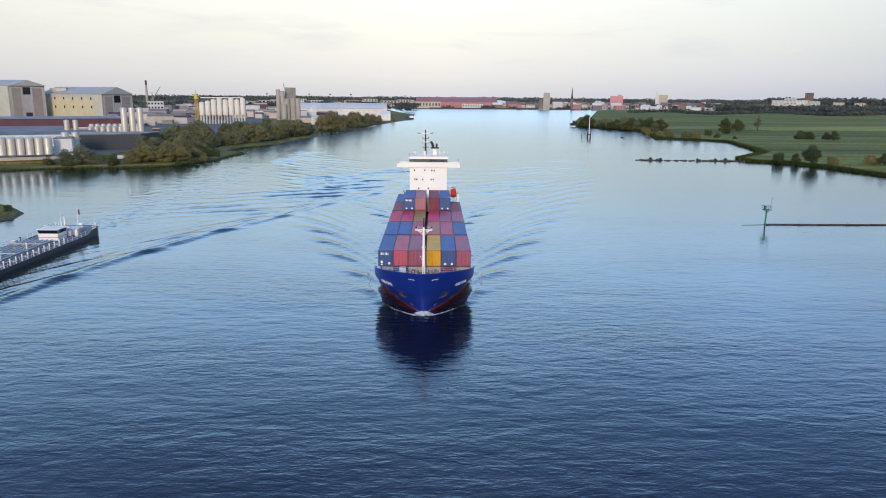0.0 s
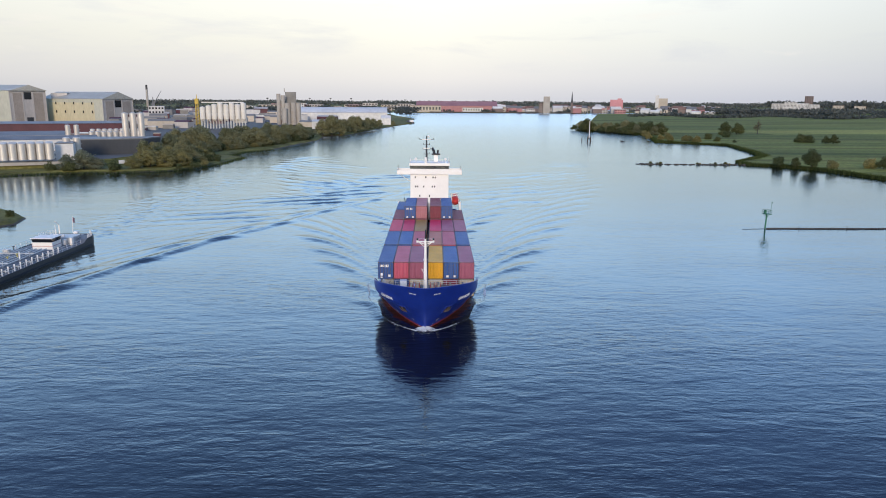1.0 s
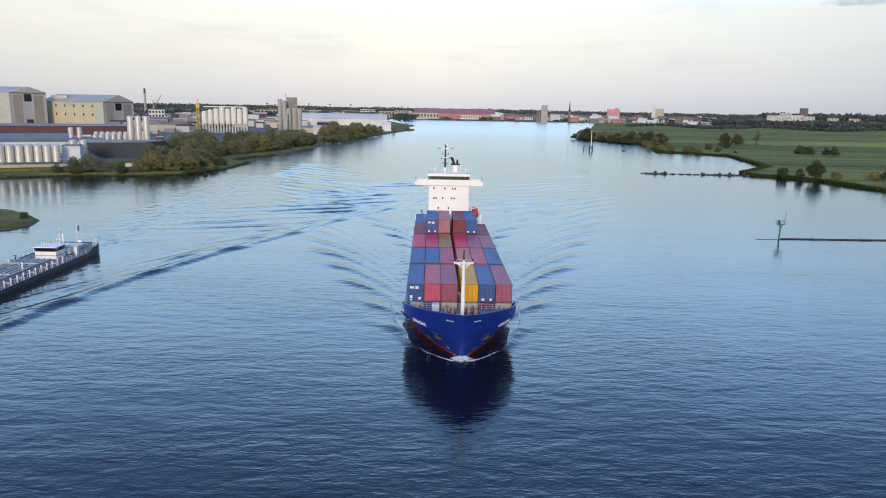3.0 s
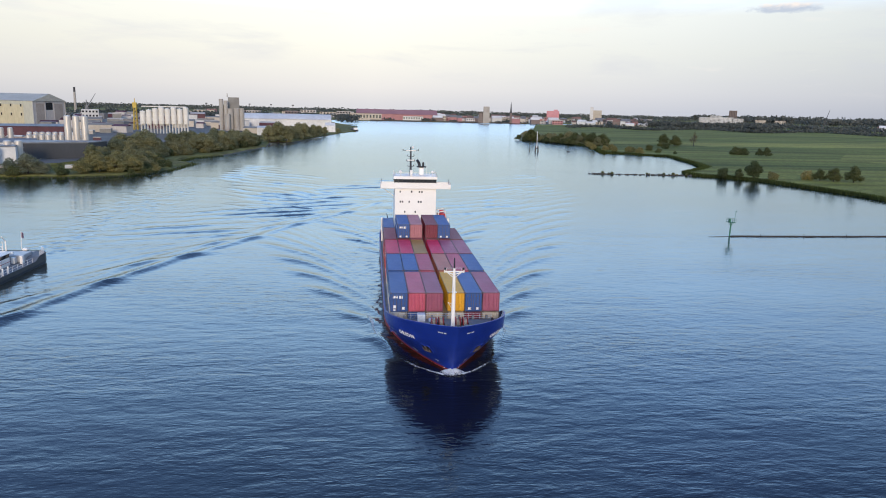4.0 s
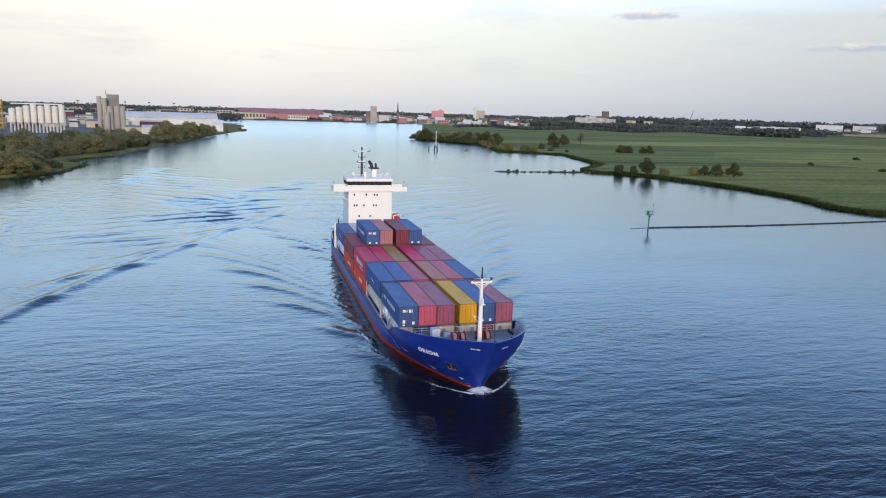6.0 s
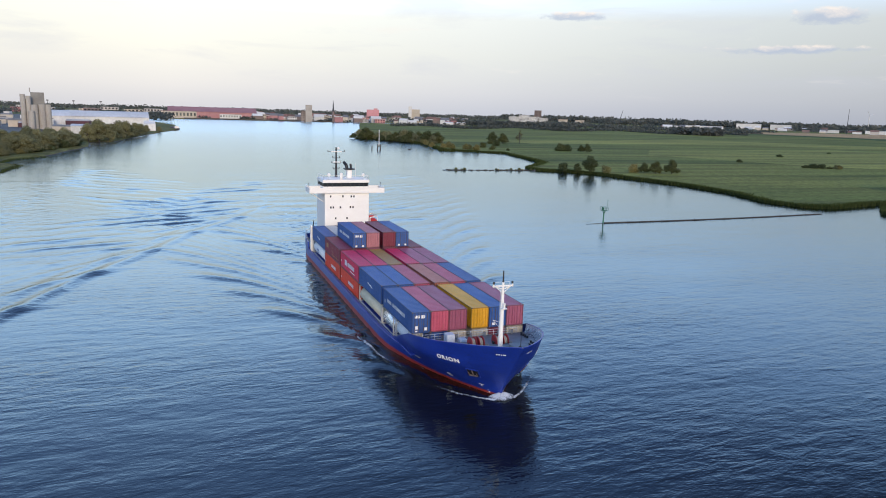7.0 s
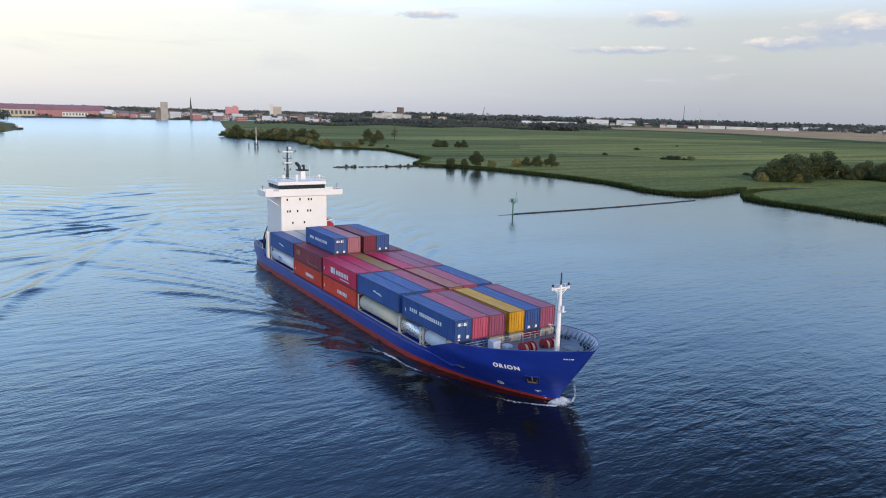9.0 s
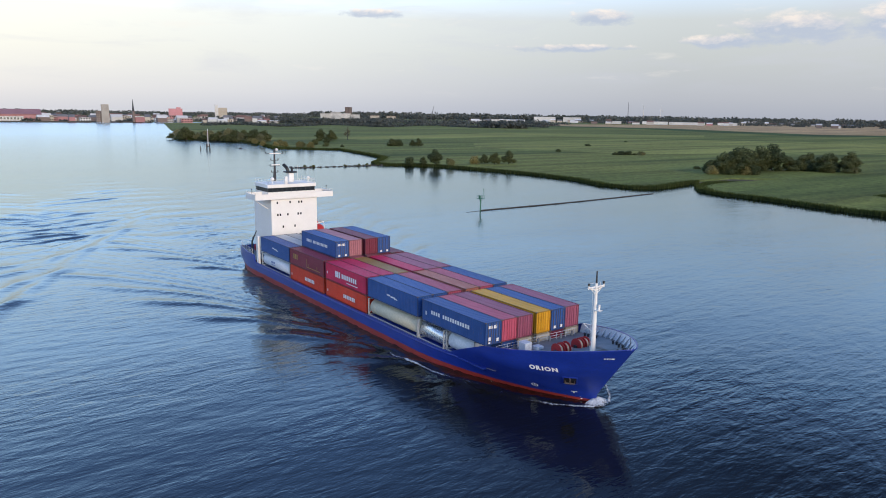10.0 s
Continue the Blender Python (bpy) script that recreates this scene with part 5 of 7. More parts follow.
    part("cabin", boxed(-48.5, -39.5, -3.4, 3.4, 1.3, 2.75, 0.1), PIPE_GREY, barge, "low pale grey crew cabin")
    cabin = barge.children[-1]
    for s in (-1, 1):
        for x in (-47.0, -45.0, -43.0, -41.0):
            part("cabin_window", boxed(x - 0.5, x + 0.5, s * 3.4 - 0.03, s * 3.4 + 0.03, 1.95, 2.45, 0.02), GLASS, cabin)
    part("mast", rodded((-39.5, 0, 3.0), (-39.5, 0, 5.6), 0.08, 0.05), SHIP_WHITE, barge)
    part("flagstaff", rodded((-55.4, 0, 2.6), (-56.4, 0, 6.2), 0.05, 0.04), SHIP_WHITE, barge)
    bm = bmesh.new()
    cols = [[bm.verts.new((-56.3 - 0.25 * i, 0.14 * math.sin(i * 1.3), z - 0.05 * i)) for z in (4.9, 6.1)] for i in range(8)]
    for c0, c1 in zip(cols, cols[1:]):
        bm.faces.new((c0[0], c1[0], c1[1], c0[1]))
    ob = part("flag", bm, FLAG, barge, "faded red and white flag")
    ob.modifiers.new("cloth", "SOLIDIFY").thickness = 0.02
    for x, y, w, h in ((-49.8, 1.2, 0.8, 1.3), (-50.4, -0.6, 0.5, 1.0), (-42.5, 0.8, 0.6, 1.9), (-44.6, -1.2, 0.7, 1.8), (-38.3, 3.9, 0.4, 1.6), (-38.6, 2.2, 0.5, 1.2), (-53.6, 2.6, 0.4, 0.9)):
        part("deck_box", boxed(x - w, x + w, y - w * 0.7, y + w * 0.7, 1.3, 1.3 + h, 0.05), SHIP_WHITE if h > 1.1 else PIPE_GREY, barge)
    for x in range(-30, 44, 2):
        part("rail_stanchion", boxed(x - 0.09, x + 0.09, 5.05, 5.3, 1.2, 2.6, 0.03), SHIP_WHITE, barge)
    rnd = random.Random(31)
    for k in range(46):
        x, y, h = -29 + 1.55 * k, rnd.choice((-3.6, -2.2, -1.4, 0.6, 1.6, 2.7, 3.7)), rnd.uniform(0.5, 1.1)
        bm = rodded((x, y, 2.0), (x, y, 2.0 + h), 0.09, 0.09, 6)
        lathe(bm, [(0.28, 2.0 + h), (0.32, 2.03 + h), (0.32, 2.09 + h), (0.28, 2.12 + h)], 8, (x, y, 0))
        part("valve_wheel", bm, rnd.choice((SHIP_WHITE, PIPE_GREY, WINCH_RED, STEEL_DARK, BOAT_YELLOW)), barge)
    for k in range(18):
        x = -28 + 4.0 * k
        part("deck_frame", boxed(x - 0.1, x + 0.1, -5.2, 5.2, 1.55, 1.75), PIPE_GREY, barge)
    bm = bmesh.new()
    rod(bm, (-52.5, -2.4, 2.1), (-52.5, -2.4, 4.6), 0.14)
    rod(bm, (-52.5, -2.4, 4.5), (-49.5, -2.4, 5.6), 0.1)
    part("boat_crane", bm, SHIP_WHITE, barge)
    part("dinghy", boxed(-54.0, -51.8, 0.8, 1.9, 2.5, 3.0, 0.2), SHIP_WHITE, barge)
    # short after end and compact wheelhouse
    shelter = [wh] + list(wh.children)
    for ob in barge.children_recursive:
        for v in ob.data.vertices:
            if ob in shelter:
                v.co = Vector((-37.6, 0, 1.2)) + (v.co - Vector((-37.6, 0, 1.2))) * 0.68
            elif v.co.x < -39.0:
                v.co.x = -39.0 + (v.co.x + 39.0) * 0.47
    BARGING.append((barge, Matrix()))


build_barge()

# ---- beacons, boom and groyne ----
BEACON_GREEN = surface("beacon_green_paint", (0.02, 0.13, 0.08), (0.04, 0.18, 0.11), 0.6, 0, 1.0, 6.0, dirt=(0.12, 0.1, 0.07))
STONE = surface("groyne_stone", (0.045, 0.043, 0.038), (0.085, 0.080, 0.068), 0.85, 0, 0.6, 4.0, 0.5, 0.06, vary=0.3)
TIMBER = surface("wet_timber", (0.03, 0.026, 0.022), (0.05, 0.045, 0.038), 0.6, 0, 1.0, 6.0)


def build_beacon():
    b = empty("channel_beacon", "green steel channel beacon standing in the river", "beacon", m=pose(88.9, 186.4, 0, 0, 1.5, 0))
    part("pile", rodded((0, 0, -1), (0, 0, 4.0), 0.22, 0.18, 12), BEACON_GREEN, b)
    part("platform", boxed(-0.95, 0.95, -0.95, 0.95, 4.0, 4.12, 0.02), BEACON_GREEN, b)
    part("platform_rail", rail(bmesh.new(), [(-0.9, -0.9, 4.12), (0.9, -0.9, 4.12), (0.9, 0.9, 4.12), (-0.9, 0.9, 4.12), (-0.9, -0.9, 4.12)], 1.0, 0.03, 0.9, 2), BEACON_GREEN, b)
    part("lantern_pole", rodded((0.85, 0, 4.1), (1.05, 0, 7.0), 0.05, 0.04), BEACON_GREEN, b)
    part("lantern", rodded((1.05, 0, 7.0), (1.05, 0, 7.3), 0.14, 0.10, 10), BEACON_GREEN, b)
    part("cabinet", boxed(-0.75, -0.25, -0.3, 0.3, 4.12, 5.1, 0.04), BEACON_GREEN, b)
    bm = bmesh.new()
    for s in (-1, 1):
        rod(bm, (s * 0.16, 0, 3.1), (s * 0.85, 0, 4.0), 0.04)
        rod(bm, (0, s * 0.16, 3.1), (0, s * 0.85, 4.0), 0.04)
    part("brace", bm, BEACON_GREEN, b)
    b2 = empty("river_light", "white light pole on a dark pile cluster in the river", "beacon", m=pose(124, 574, 0))
    part("pole", rodded((0, 0, 3), (0, 0, 15.5), 0.28, 0.2, 10), SHIP_WHITE, b2)
    part("lamp", rodded((0, 0, 15.5), (0, 0, 16.3), 0.4, 0.25, 10), SHIP_WHITE, b2)
    part("base", boxed(-1.3, 1.3, -1.3, 1.3, 2.6, 3.3, 0.1), TIMBER, b2)
    for x in (-1, 1):
        for y in (-1, 1):
            part("pile", rodded((x * 1.3, y * 1.3, -1), (x * 0.9, y * 0.9, 4.6), 0.3, 0.25, 8), TIMBER, b2)
    for i, dx in enumerate((-6.0, -5.2)):
        p = empty("mooring_pile", "lone dark timber mooring pile", "pile", "mooring piles", m=pose(124 + dx, 575 + i, 0))
        part("post", rodded((0, 0, -1), (0, 0, 3.2), 0.2, 0.18), TIMBER, p)
    m = empty("mooring_buoy", "small dark buoy lying on the water", "buoy", m=pose(152, 578, 0))
    part("float", lathe(bmesh.new(), [(0.2, -0.3), (1.4, -0.2), (1.6, 0.3), (1.2, 0.7), (0.3, 0.8)], 14), TIMBER, m)


def build_boom():
    boom = empty("floating_boom", "dark floating timber boom made fast to the beacon", "boom")
    a, b = Vector((89.3, 186.3, 0)), Vector((185.5, 191.2, 0))
    side = Vector((-(b - a).y, (b - a).x, 0)).normalized()
    n = 22
    pts = [a.lerp(b, i / n) + side * (-1.4 * math.sin(math.pi * i / n) + 0.15 * noise.noise((i * 0.9, 1, 1))) for i in range(n + 1)]
    for p, q in zip(pts, pts[1:]):
        part("log", rodded(p + Vector((0, 0, 0.08)), p.lerp(q, 0.95) + Vector((0, 0, 0.08)), 0.24, 0.22, 8), TIMBER, boom)
    for p in pts[2::3]:
        part("marker_post", rodded(p, p + Vector((0, 0, 0.7)), 0.08, 0.07, 6), TIMBER, boom)
    thin = pts[0] + Vector((-7, -1, 0))
    part("log", rodded(thin + Vector((0, 0, 0.02)), pts[0], 0.08, 0.1, 6), TIMBER, boom)


def stone_mesh(seed):
    rnd = random.Random(seed)
    bm = bmesh.new()
    bmesh.ops.create_icosphere(bm, subdivisions=1, radius=1.0)
    for v in bm.verts:
        v.co *= rnd.uniform(0.7, 1.2)
        v.co.z *= 0.6
    return bm


def build_groyne():
    g = empty("groyne", "low broken stone groyne overgrown with weeds", "groyne")
    rnd = random.Random(11)
    first = [part("stone", stone_mesh(k), STONE, g) for k in range(4)]
    for i, ob in enumerate(first):
        ob.matrix_basis = pose(112 + i * 1.2, 376, 0.1)
    for _ in range(170):
        u = rnd.random()
        if 0.02 < u < 0.10 and rnd.random() < 0.8:
            continue
        x, y = 107 + 62 * u, 377.2 - 3.5 * u
        s = rnd.uniform(0.45, 0.95)
        ob = shared("stone", rnd.choice(first), g, pose(x, y + rnd.gauss(0, 0.7), rnd.uniform(-0.1, 0.25), 0, 0, rnd.uniform(0, 360)) @ Matrix.Diagonal((s * 1.3, s, s, 1)))


build_beacon()
build_boom()
build_groyne()

# ---- fields ----


def field(name, label, pts, z, mat):
    bm = bmesh.new()
    vs = [bm.verts.new((p.x + 2 * noise.noise((p.x * 0.02, p.y * 0.02, 1)), p.y + 2 * noise.noise((p.x * 0.02, p.y * 0.02, 5)), z)) for p in resample(pts, 25)]
    f = bm.faces.new(vs)
    if f.normal.z < 0:
        f.normal_flip()
    return tagged(mesh_object(name, bm, mat), label, "field", kind="structure")


LIGHT_GRASS = grass_material("mown_grass", (0.225, 0.232, 0.052), (0.300, 0.285, 0.066), 0.06, -32)
DARK_GRASS = grass_material("dark_crop", (0.045, 0.075, 0.018), (0.070, 0.105, 0.024), 0.08, -32)
field("ground_stubble_field", "pale brown harvested field", [(1300, 1425), (1500, 1640), (2125, 1620), (3149, 1620), (4600, 1500), (4600, 300), (1800, 420), (1325, 687), (1380, 862), (1464, 1115), (1406, 1265)], 1.12, STUBBLE)
field("ground_crop_field", "dark green crop field", [(1290, 1420), (1400, 1262), (1458, 1113), (1374, 860), (1318, 684), (1800, 414), (1700, 370), (1170, 640), (1220, 850), (1310, 1090), (1270, 1240), (1200, 1390)], 1.10, DARK_GRASS)
field("ground_mown_meadow", "lighter mown meadow", [(409, 594), (704, 638), (883, 466), (1500, 100), (900, 150), (576, 313), (411, 390), (349, 517)], 1.06, LIGHT_GRASS)
field("ground_mown_strip", "lighter mown meadow strip", [(330, 760), (700, 900), (1000, 720), (900, 650), (600, 740), (330, 690)], 1.06, LIGHT_GRASS)
land("ground_works_yard", "raised concrete yard of the works", [(-152, 440), (-158, 400), (-150, 362), (-154, 346), (-171, 329), (-207, 313), (-380, 250), (-1500, 200), (-1500, 1560), (-150, 1560), (-112, 1170), (-130, 780), (-152, 620), (-152, 500)][::-1], 4.0, YARD, 8.0, 1.0, (0.0, 1.5, 5.0), ROUGH_GRASS)

# ---- plants ----


def leaf_material(name, a, b, c):
    m, n = material(name)
    r = n.add("NewGeometry").outputs["Random Per Island"]
    o = n.add("ObjectInfo").outputs["Random"]
    col = n.ramp(r, [(0.0, a), (0.5, b), (1.0, c)])
    col = n.mix(1.0, col, n.ramp(o, [(0.0, (0.75, 0.8, 0.8)), (1.0, (1.25, 1.15, 1.0))]), "MULTIPLY")
    face = n.add("BsdfPrincipled", Base_Color=col, Roughness=0.75, **{"Specular_IOR_Level": 0.2})
    through_leaf = n.add("BsdfTranslucent", Color=col)
    both = n.add("MixShader", Fac=0.42)
    n.put(both.inputs[1], face.outputs[0])
    n.put(both.inputs[2], through_leaf.outputs[0])
    n.tree.links.new(both.outputs[0], n.add("OutputMaterial").inputs[0])
    return m


LEAF_GREEN = leaf_material("leaves_green", (0.065, 0.080, 0.036), (0.105, 0.125, 0.056), (0.160, 0.180, 0.080))
LEAF_OLIVE = leaf_material("leaves_olive", (0.175, 0.170, 0.074), (0.255, 0.242, 0.108), (0.345, 0.320, 0.150))
LEAF_WOOD = leaf_material("leaves_mixed_wood", (0.180, 0.185, 0.104), (0.250, 0.252, 0.138), (0.330, 0.322, 0.180))
LEAF_SILVER = leaf_material("leaves_willow", (0.150, 0.165, 0.110), (0.220, 0.240, 0.165), (0.310, 0.330, 0.240))
# distance haze put into the leaf colour: greyer and bluer than near leaves
LEAF_HAZED = leaf_material("leaves_far_wood_hazed", (0.085, 0.096, 0.090), (0.108, 0.120, 0.112), (0.135, 0.145, 0.132))
LEAF_DRY = leaf_material("leaves_dry", (0.09, 0.065, 0.035), (0.13, 0.095, 0.05), (0.17, 0.13, 0.08))
REED = leaf_material("reed_stems", (0.055, 0.075, 0.020), (0.085, 0.105, 0.026), (0.120, 0.130, 0.036))
BARK = surface("bark", (0.06, 0.05, 0.04), (0.10, 0.085, 0.07), 0.9, 0, 2.0, 12.0, 0.5, 0.03)


def leaf_cloud(rnd, lobes, count, size):
    """Small bent leaf clumps over a set of uneven lobes (x, y, z, rx, ry, rz)."""
    verts, faces = [], []
    weights = [lo[3] * lo[4] for lo in lobes]
    for _ in range(count):
        x, y, z, rx, ry, rz = rnd.choices(lobes, weights)[0]
        u, v = rnd.uniform(-1, 1), rnd.uniform(0, 6.283)
        w = math.sqrt(1 - u * u)
        k = rnd.gauss(0.90, 0.14) if rnd.random() < 0.85 else rnd.uniform(0.4, 0.8)
        n = Vector((w * math.cos(v), w * math.sin(v), u))
        bump = 1 + 0.28 * noise.noise((n.x * 2.2 + x, n.y * 2.2 + y, n.z * 2.2 + z))
        p = Vector((x + rx * n.x * k * bump, y + ry * n.y * k * bump, max(0.15, z + rz * n.z * k * bump)))
        t = (n + Vector((rnd.gauss(0, 0.6), rnd.gauss(0, 0.6), rnd.gauss(0.25, 0.6)))).normalized()
        a = t.orthogonal().normalized()
        a = Matrix.Rotation(rnd.uniform(0, 6.28), 3, t) @ a
        b = t.cross(a)
        s = size * rnd.uniform(0.55, 1.3)
        i = len(verts)
        verts += [tuple(p + a * s), tuple(p + b * s * 0.6 + t * s * 0.25), tuple(p - a * s * 0.9), tuple(p - b * s * 0.6 + t * s * 0.2)]
        faces += [(i, i + 1, i + 3), (i + 1, i + 2, i + 3)]
    return verts, faces


def tree(seed, height, spread, mat, label, name="tree", bush=False, leaves=1500, size=0.42, bare=0.25):
    """A tree or bush with tapered trunk, limbs and an uneven crown, on the ground at the origin."""
    rnd = random.Random(seed)
    t = empty(name, label, "bush" if bush else "tree")
    bm = bmesh.new()
    r0 = height * 0.022 + 0.05
    top = Vector((rnd.uniform(-0.05, 0.05) * height, rnd.uniform(-0.05, 0.05) * height, height * 0.72))
    mid = top * 0.45 + Vector((rnd.uniform(-0.3, 0.3), rnd.uniform(-0.3, 0.3), 0))
    rod(bm, (0, 0, -0.4), mid, r0, r0 * 0.7, 7)
    rod(bm, mid, top, r0 * 0.7, r0 * 0.2, 7)
    lobes = []
    n = 5 if bush else 30
    for i in range(n):
        a = 6.283 * i / n + rnd.uniform(-0.5, 0.5)
        u = rnd.uniform(0.15, 0.9)
        zz = height * (bare + (0.86 - bare) * u)
        rr = spread * (1.0 - 0.55 * abs(u - 0.35) / 0.65) * rnd.uniform(0.25, 0.85)
        p = Vector((math.cos(a) * rr, math.sin(a) * rr, zz))
        rod(bm, mid.lerp(top, u * 0.8), p, r0 * 0.4, r0 * 0.1, 5)
        k = spread * (rnd.uniform(0.34, 0.55) if bush else rnd.uniform(0.17, 0.36))
        lobes.append((p.x, p.y, p.z, k, k * rnd.uniform(0.8, 1.15), min(k * rnd.uniform(0.7, 1.1), height * 0.28)))
    lobes.append((top.x, top.y, height * 0.84, spread * 0.36, spread * 0.34, height * 0.16))
    if bush:
        lobes += [(math.cos(a) * spread * 0.5, math.sin(a) * spread * 0.5, height * 0.28, spread * 0.5, spread * 0.45, height * 0.3) for a in (0.4, 2.5, 4.4)]
    part("trunk", bm, BARK, t)
    me = bpy.data.meshes.new("crown")
    v, f = leaf_cloud(rnd, lobes, leaves, size)
    me.from_pydata(v, [], f)
    me.materials.append(mat)
    ob = new("crown", me)
    ob.parent = t
    return t


def build_trees():
    rnd = random.Random(21)
    green = [tree(100 + k, 11.0, 5.2, LEAF_GREEN, "leafy green riverside tree with broad uneven crown", leaves=5600, size=0.35, bare=0.05) for k in range(5)]
    mixed = [tree(180 + k, 11.0, 5.2, LEAF_WOOD, "leafy grey-green tree of the riverside wood", leaves=5600, size=0.35, bare=0.05) for k in range(5)]
    olive = [tree(120 + k, 9.0, 5.0, LEAF_OLIVE, "yellowing olive green willow on the river bank", leaves=5200, size=0.33, bare=0.03) for k in range(4)]
    bush = [tree(140 + k, 3.6, 2.8, LEAF_GREEN if k else LEAF_OLIVE, "low green bush in rough grass", "bush", True, 1300, 0.32, 0.05) for k in range(4)]
    silver = tree(160, 12.0, 6.2, LEAF_SILVER, "grey-green willow beside the works", leaves=6000, size=0.34, bare=0.03)
    dry = tree(170, 11.0, 3.6, LEAF_DRY, "half-bare dry tree in the meadow", leaves=420, size=0.3, bare=0.2)
    used = set()

    def put(kind, x, y, s, z=1.0, sz=1.0):
        src = rnd.choice(kind) if isinstance(kind, list) else kind
        m = pose(x, y, z, 0, 0, rnd.uniform(0, 360)) @ Matrix.Diagonal((s, s, s * sz, 1))
        if src not in used:
            used.add(src)
            src.matrix_basis = m
            return src
        return copy_thing(src, m)
    # wood along the left bank
    path = [(-118, 352), (-124, 372), (-128, 392), (-130, 412), (-131, 436), (-124, 458), (-116, 478), (-113, 500), (-108, 520), (-104, 540), (-99, 560), (-101, 580)]
    for i, (x, y) in enumerate(path):
        near = y < 405
        for k in range(7):
            put(olive if near and rnd.random() < 0.65 else mixed, x - 3.0 - 4.2 * k + rnd.gauss(0, 1.5), y + 1.5 * k + rnd.gauss(0, 5), rnd.uniform(1.10, 1.42) if not near else rnd.uniform(0.85, 1.10), 1.0 + 0.4 * k, rnd.uniform(0.72, 0.9))
        put(bush, x - 1 + rnd.gauss(0, 1), y + rnd.gauss(0, 4), rnd.uniform(0.7, 1.3), 0.9)
    for x, y, s in ((-99, 634, 1.35), (-92, 640, 1.5), (-86, 646, 1.3), (-95, 655, 1.4), (-84, 668, 1.25), (-80, 690, 1.2), (-76, 705, 1.3), (-72, 722, 1.25), (-69, 740, 1.2), (-82, 715, 1.3), (-66, 760, 1.0), (-62, 800, 0.8), (-50, 862, 0.7)):
        put(mixed, x, y, s * 1.25, 1.0)
    for x, y, s in ((-166, 322, 0.75), (-160, 325, 1.55), (-155, 326, 1.0)):
        put(silver, x, y, s, 1.0, 0.8)
    put(bush, -172, 319, 1.3, 1.2), put(bush, -163, 318, 1.0, 1.0), put(bush, -145, 322, 1.4, 1.2)
    for x, y, s in ((-140, 330, 0.9), (-134, 335, 1.05), (-128, 338, 1.0), (-122, 343, 0.8), (-131, 347, 1.2), (-138, 342, 1.15), (-125, 352, 1.15)):
        put(olive, x, y, s * 1.1, 1.3, 0.85)
    for k in range(16):
        put(bush, -120 + rnd.gauss(0, 5) - k * 0.2, 333 + k * 4.5 + rnd.gauss(0, 2), rnd.uniform(0.5, 0.9), 0.9)
    for i in range(46):
        u = i / 45 * (len(path) - 1)
        a, b = path[int(u)], path[min(len(path) - 1, int(u) + 1)]
        f = u - int(u)
        put(mixed if i % 3 else olive, a[0] + (b[0] - a[0]) * f - rnd.uniform(0, 5), a[1] + (b[1] - a[1]) * f + rnd.gauss(0, 2), rnd.uniform(0.45, 0.75), 0.9, 0.72)
    # wooded tip of the right bank
    for k in range(34):
        u = k / 33
        x, y = 158 + 50 * u + rnd.gauss(0, 4), 772 - 108 * u + rnd.gauss(0, 10) + rnd.uniform(0, 20)
        put(mixed if k % 3 else green, x + 6, y + 4, rnd.uniform(0.95, 1.4), 0.5, 0.85)
        if k % 2:
            put(bush, x - 3, y - 4, rnd.uniform(0.9, 1.5))
    for x, y, s in ((185, 585, 0.75), (191, 578, 0.8), (200, 570, 0.8), (206, 575, 0.7), (180, 600, 0.7), (196, 600, 0.8), (188, 640, 0.8), (206, 560, 0.75)):
        put(olive, x, y, s)
    for x, y, s in ((232, 605, 1.1), (228, 575, 0.9), (262, 640, 1.2), (236, 560, 0.8)):
        put(bush, x, y, s)
    put(green, 292, 690, 1.25), put(green, 284, 700, 1.15), put(dry, 315, 696, 1.35), put(green, 300, 704, 0.8), put(bush, 275, 684, 1.6)
    # single bushes in the meadow
    put(green, 188, 352, 0.80), put(green, 182, 356, 0.55), put(bush, 176, 362, 1.0), put(bush, 196, 348, 1.0)
    put(green, 220, 345, 0.7), put(green, 225, 341, 0.66), put(green, 234, 338, 0.95), put(bush, 216, 350, 1.2)
    put(green, 306, 545, 0.85), put(green, 302, 549, 0.7), put(bush, 291, 566, 1.6), put(bush, 297, 564, 1.3)
    put(bush, 374, 435, 0.8, 1.0, 0.6), put(bush, 482, 501, 1.0, 1.0, 0.6), put(bush, 610, 560, 0.9, 1.0, 0.6)
    for k in range(5):
        put(bush, 386 + 4.5 * k, 384 - 3 * k, rnd.uniform(0.9, 1.3), 1.0, 0.62)
    put(bush, 330, 262, 0.8, 1.0, 0.5), put(bush, 318, 262, 0.8, 1.0, 0.5)
    # grove behind the creek
    for x, y, s, kind in ((292, 236, 0.75, olive), (297, 230, 1.0, olive), (303, 228, 1.35, green), (309, 226, 1.25, green), (316, 231, 1.05, olive), (325, 236, 1.15, green), (333, 238, 1.1, olive), (341, 236, 1.2, green), (349, 232, 1.3, green),
                          (357, 226, 0.95, green), (364, 222, 1.05, green), (372, 222, 1.2, green), (378, 212, 1.2, green), (384, 204, 1.0, green), (306, 222, 0.7, olive), (366, 210, 0.95, olive), (374, 200, 0.8, green)):
        put(green if s > 0.72 else kind, x, y, s * 1.08, 0.2)
        put(bush, x + rnd.gauss(0, 2), y - 3, rnd.uniform(0.8, 1.3), 0.8)
    # weeds on the groyne
    for k in range(16):
        u = 0.12 + 0.85 * rnd.random()
        put(bush, 107 + 62 * u, 377.2 - 3.5 * u, rnd.uniform(0.18, 0.34), 0.2)
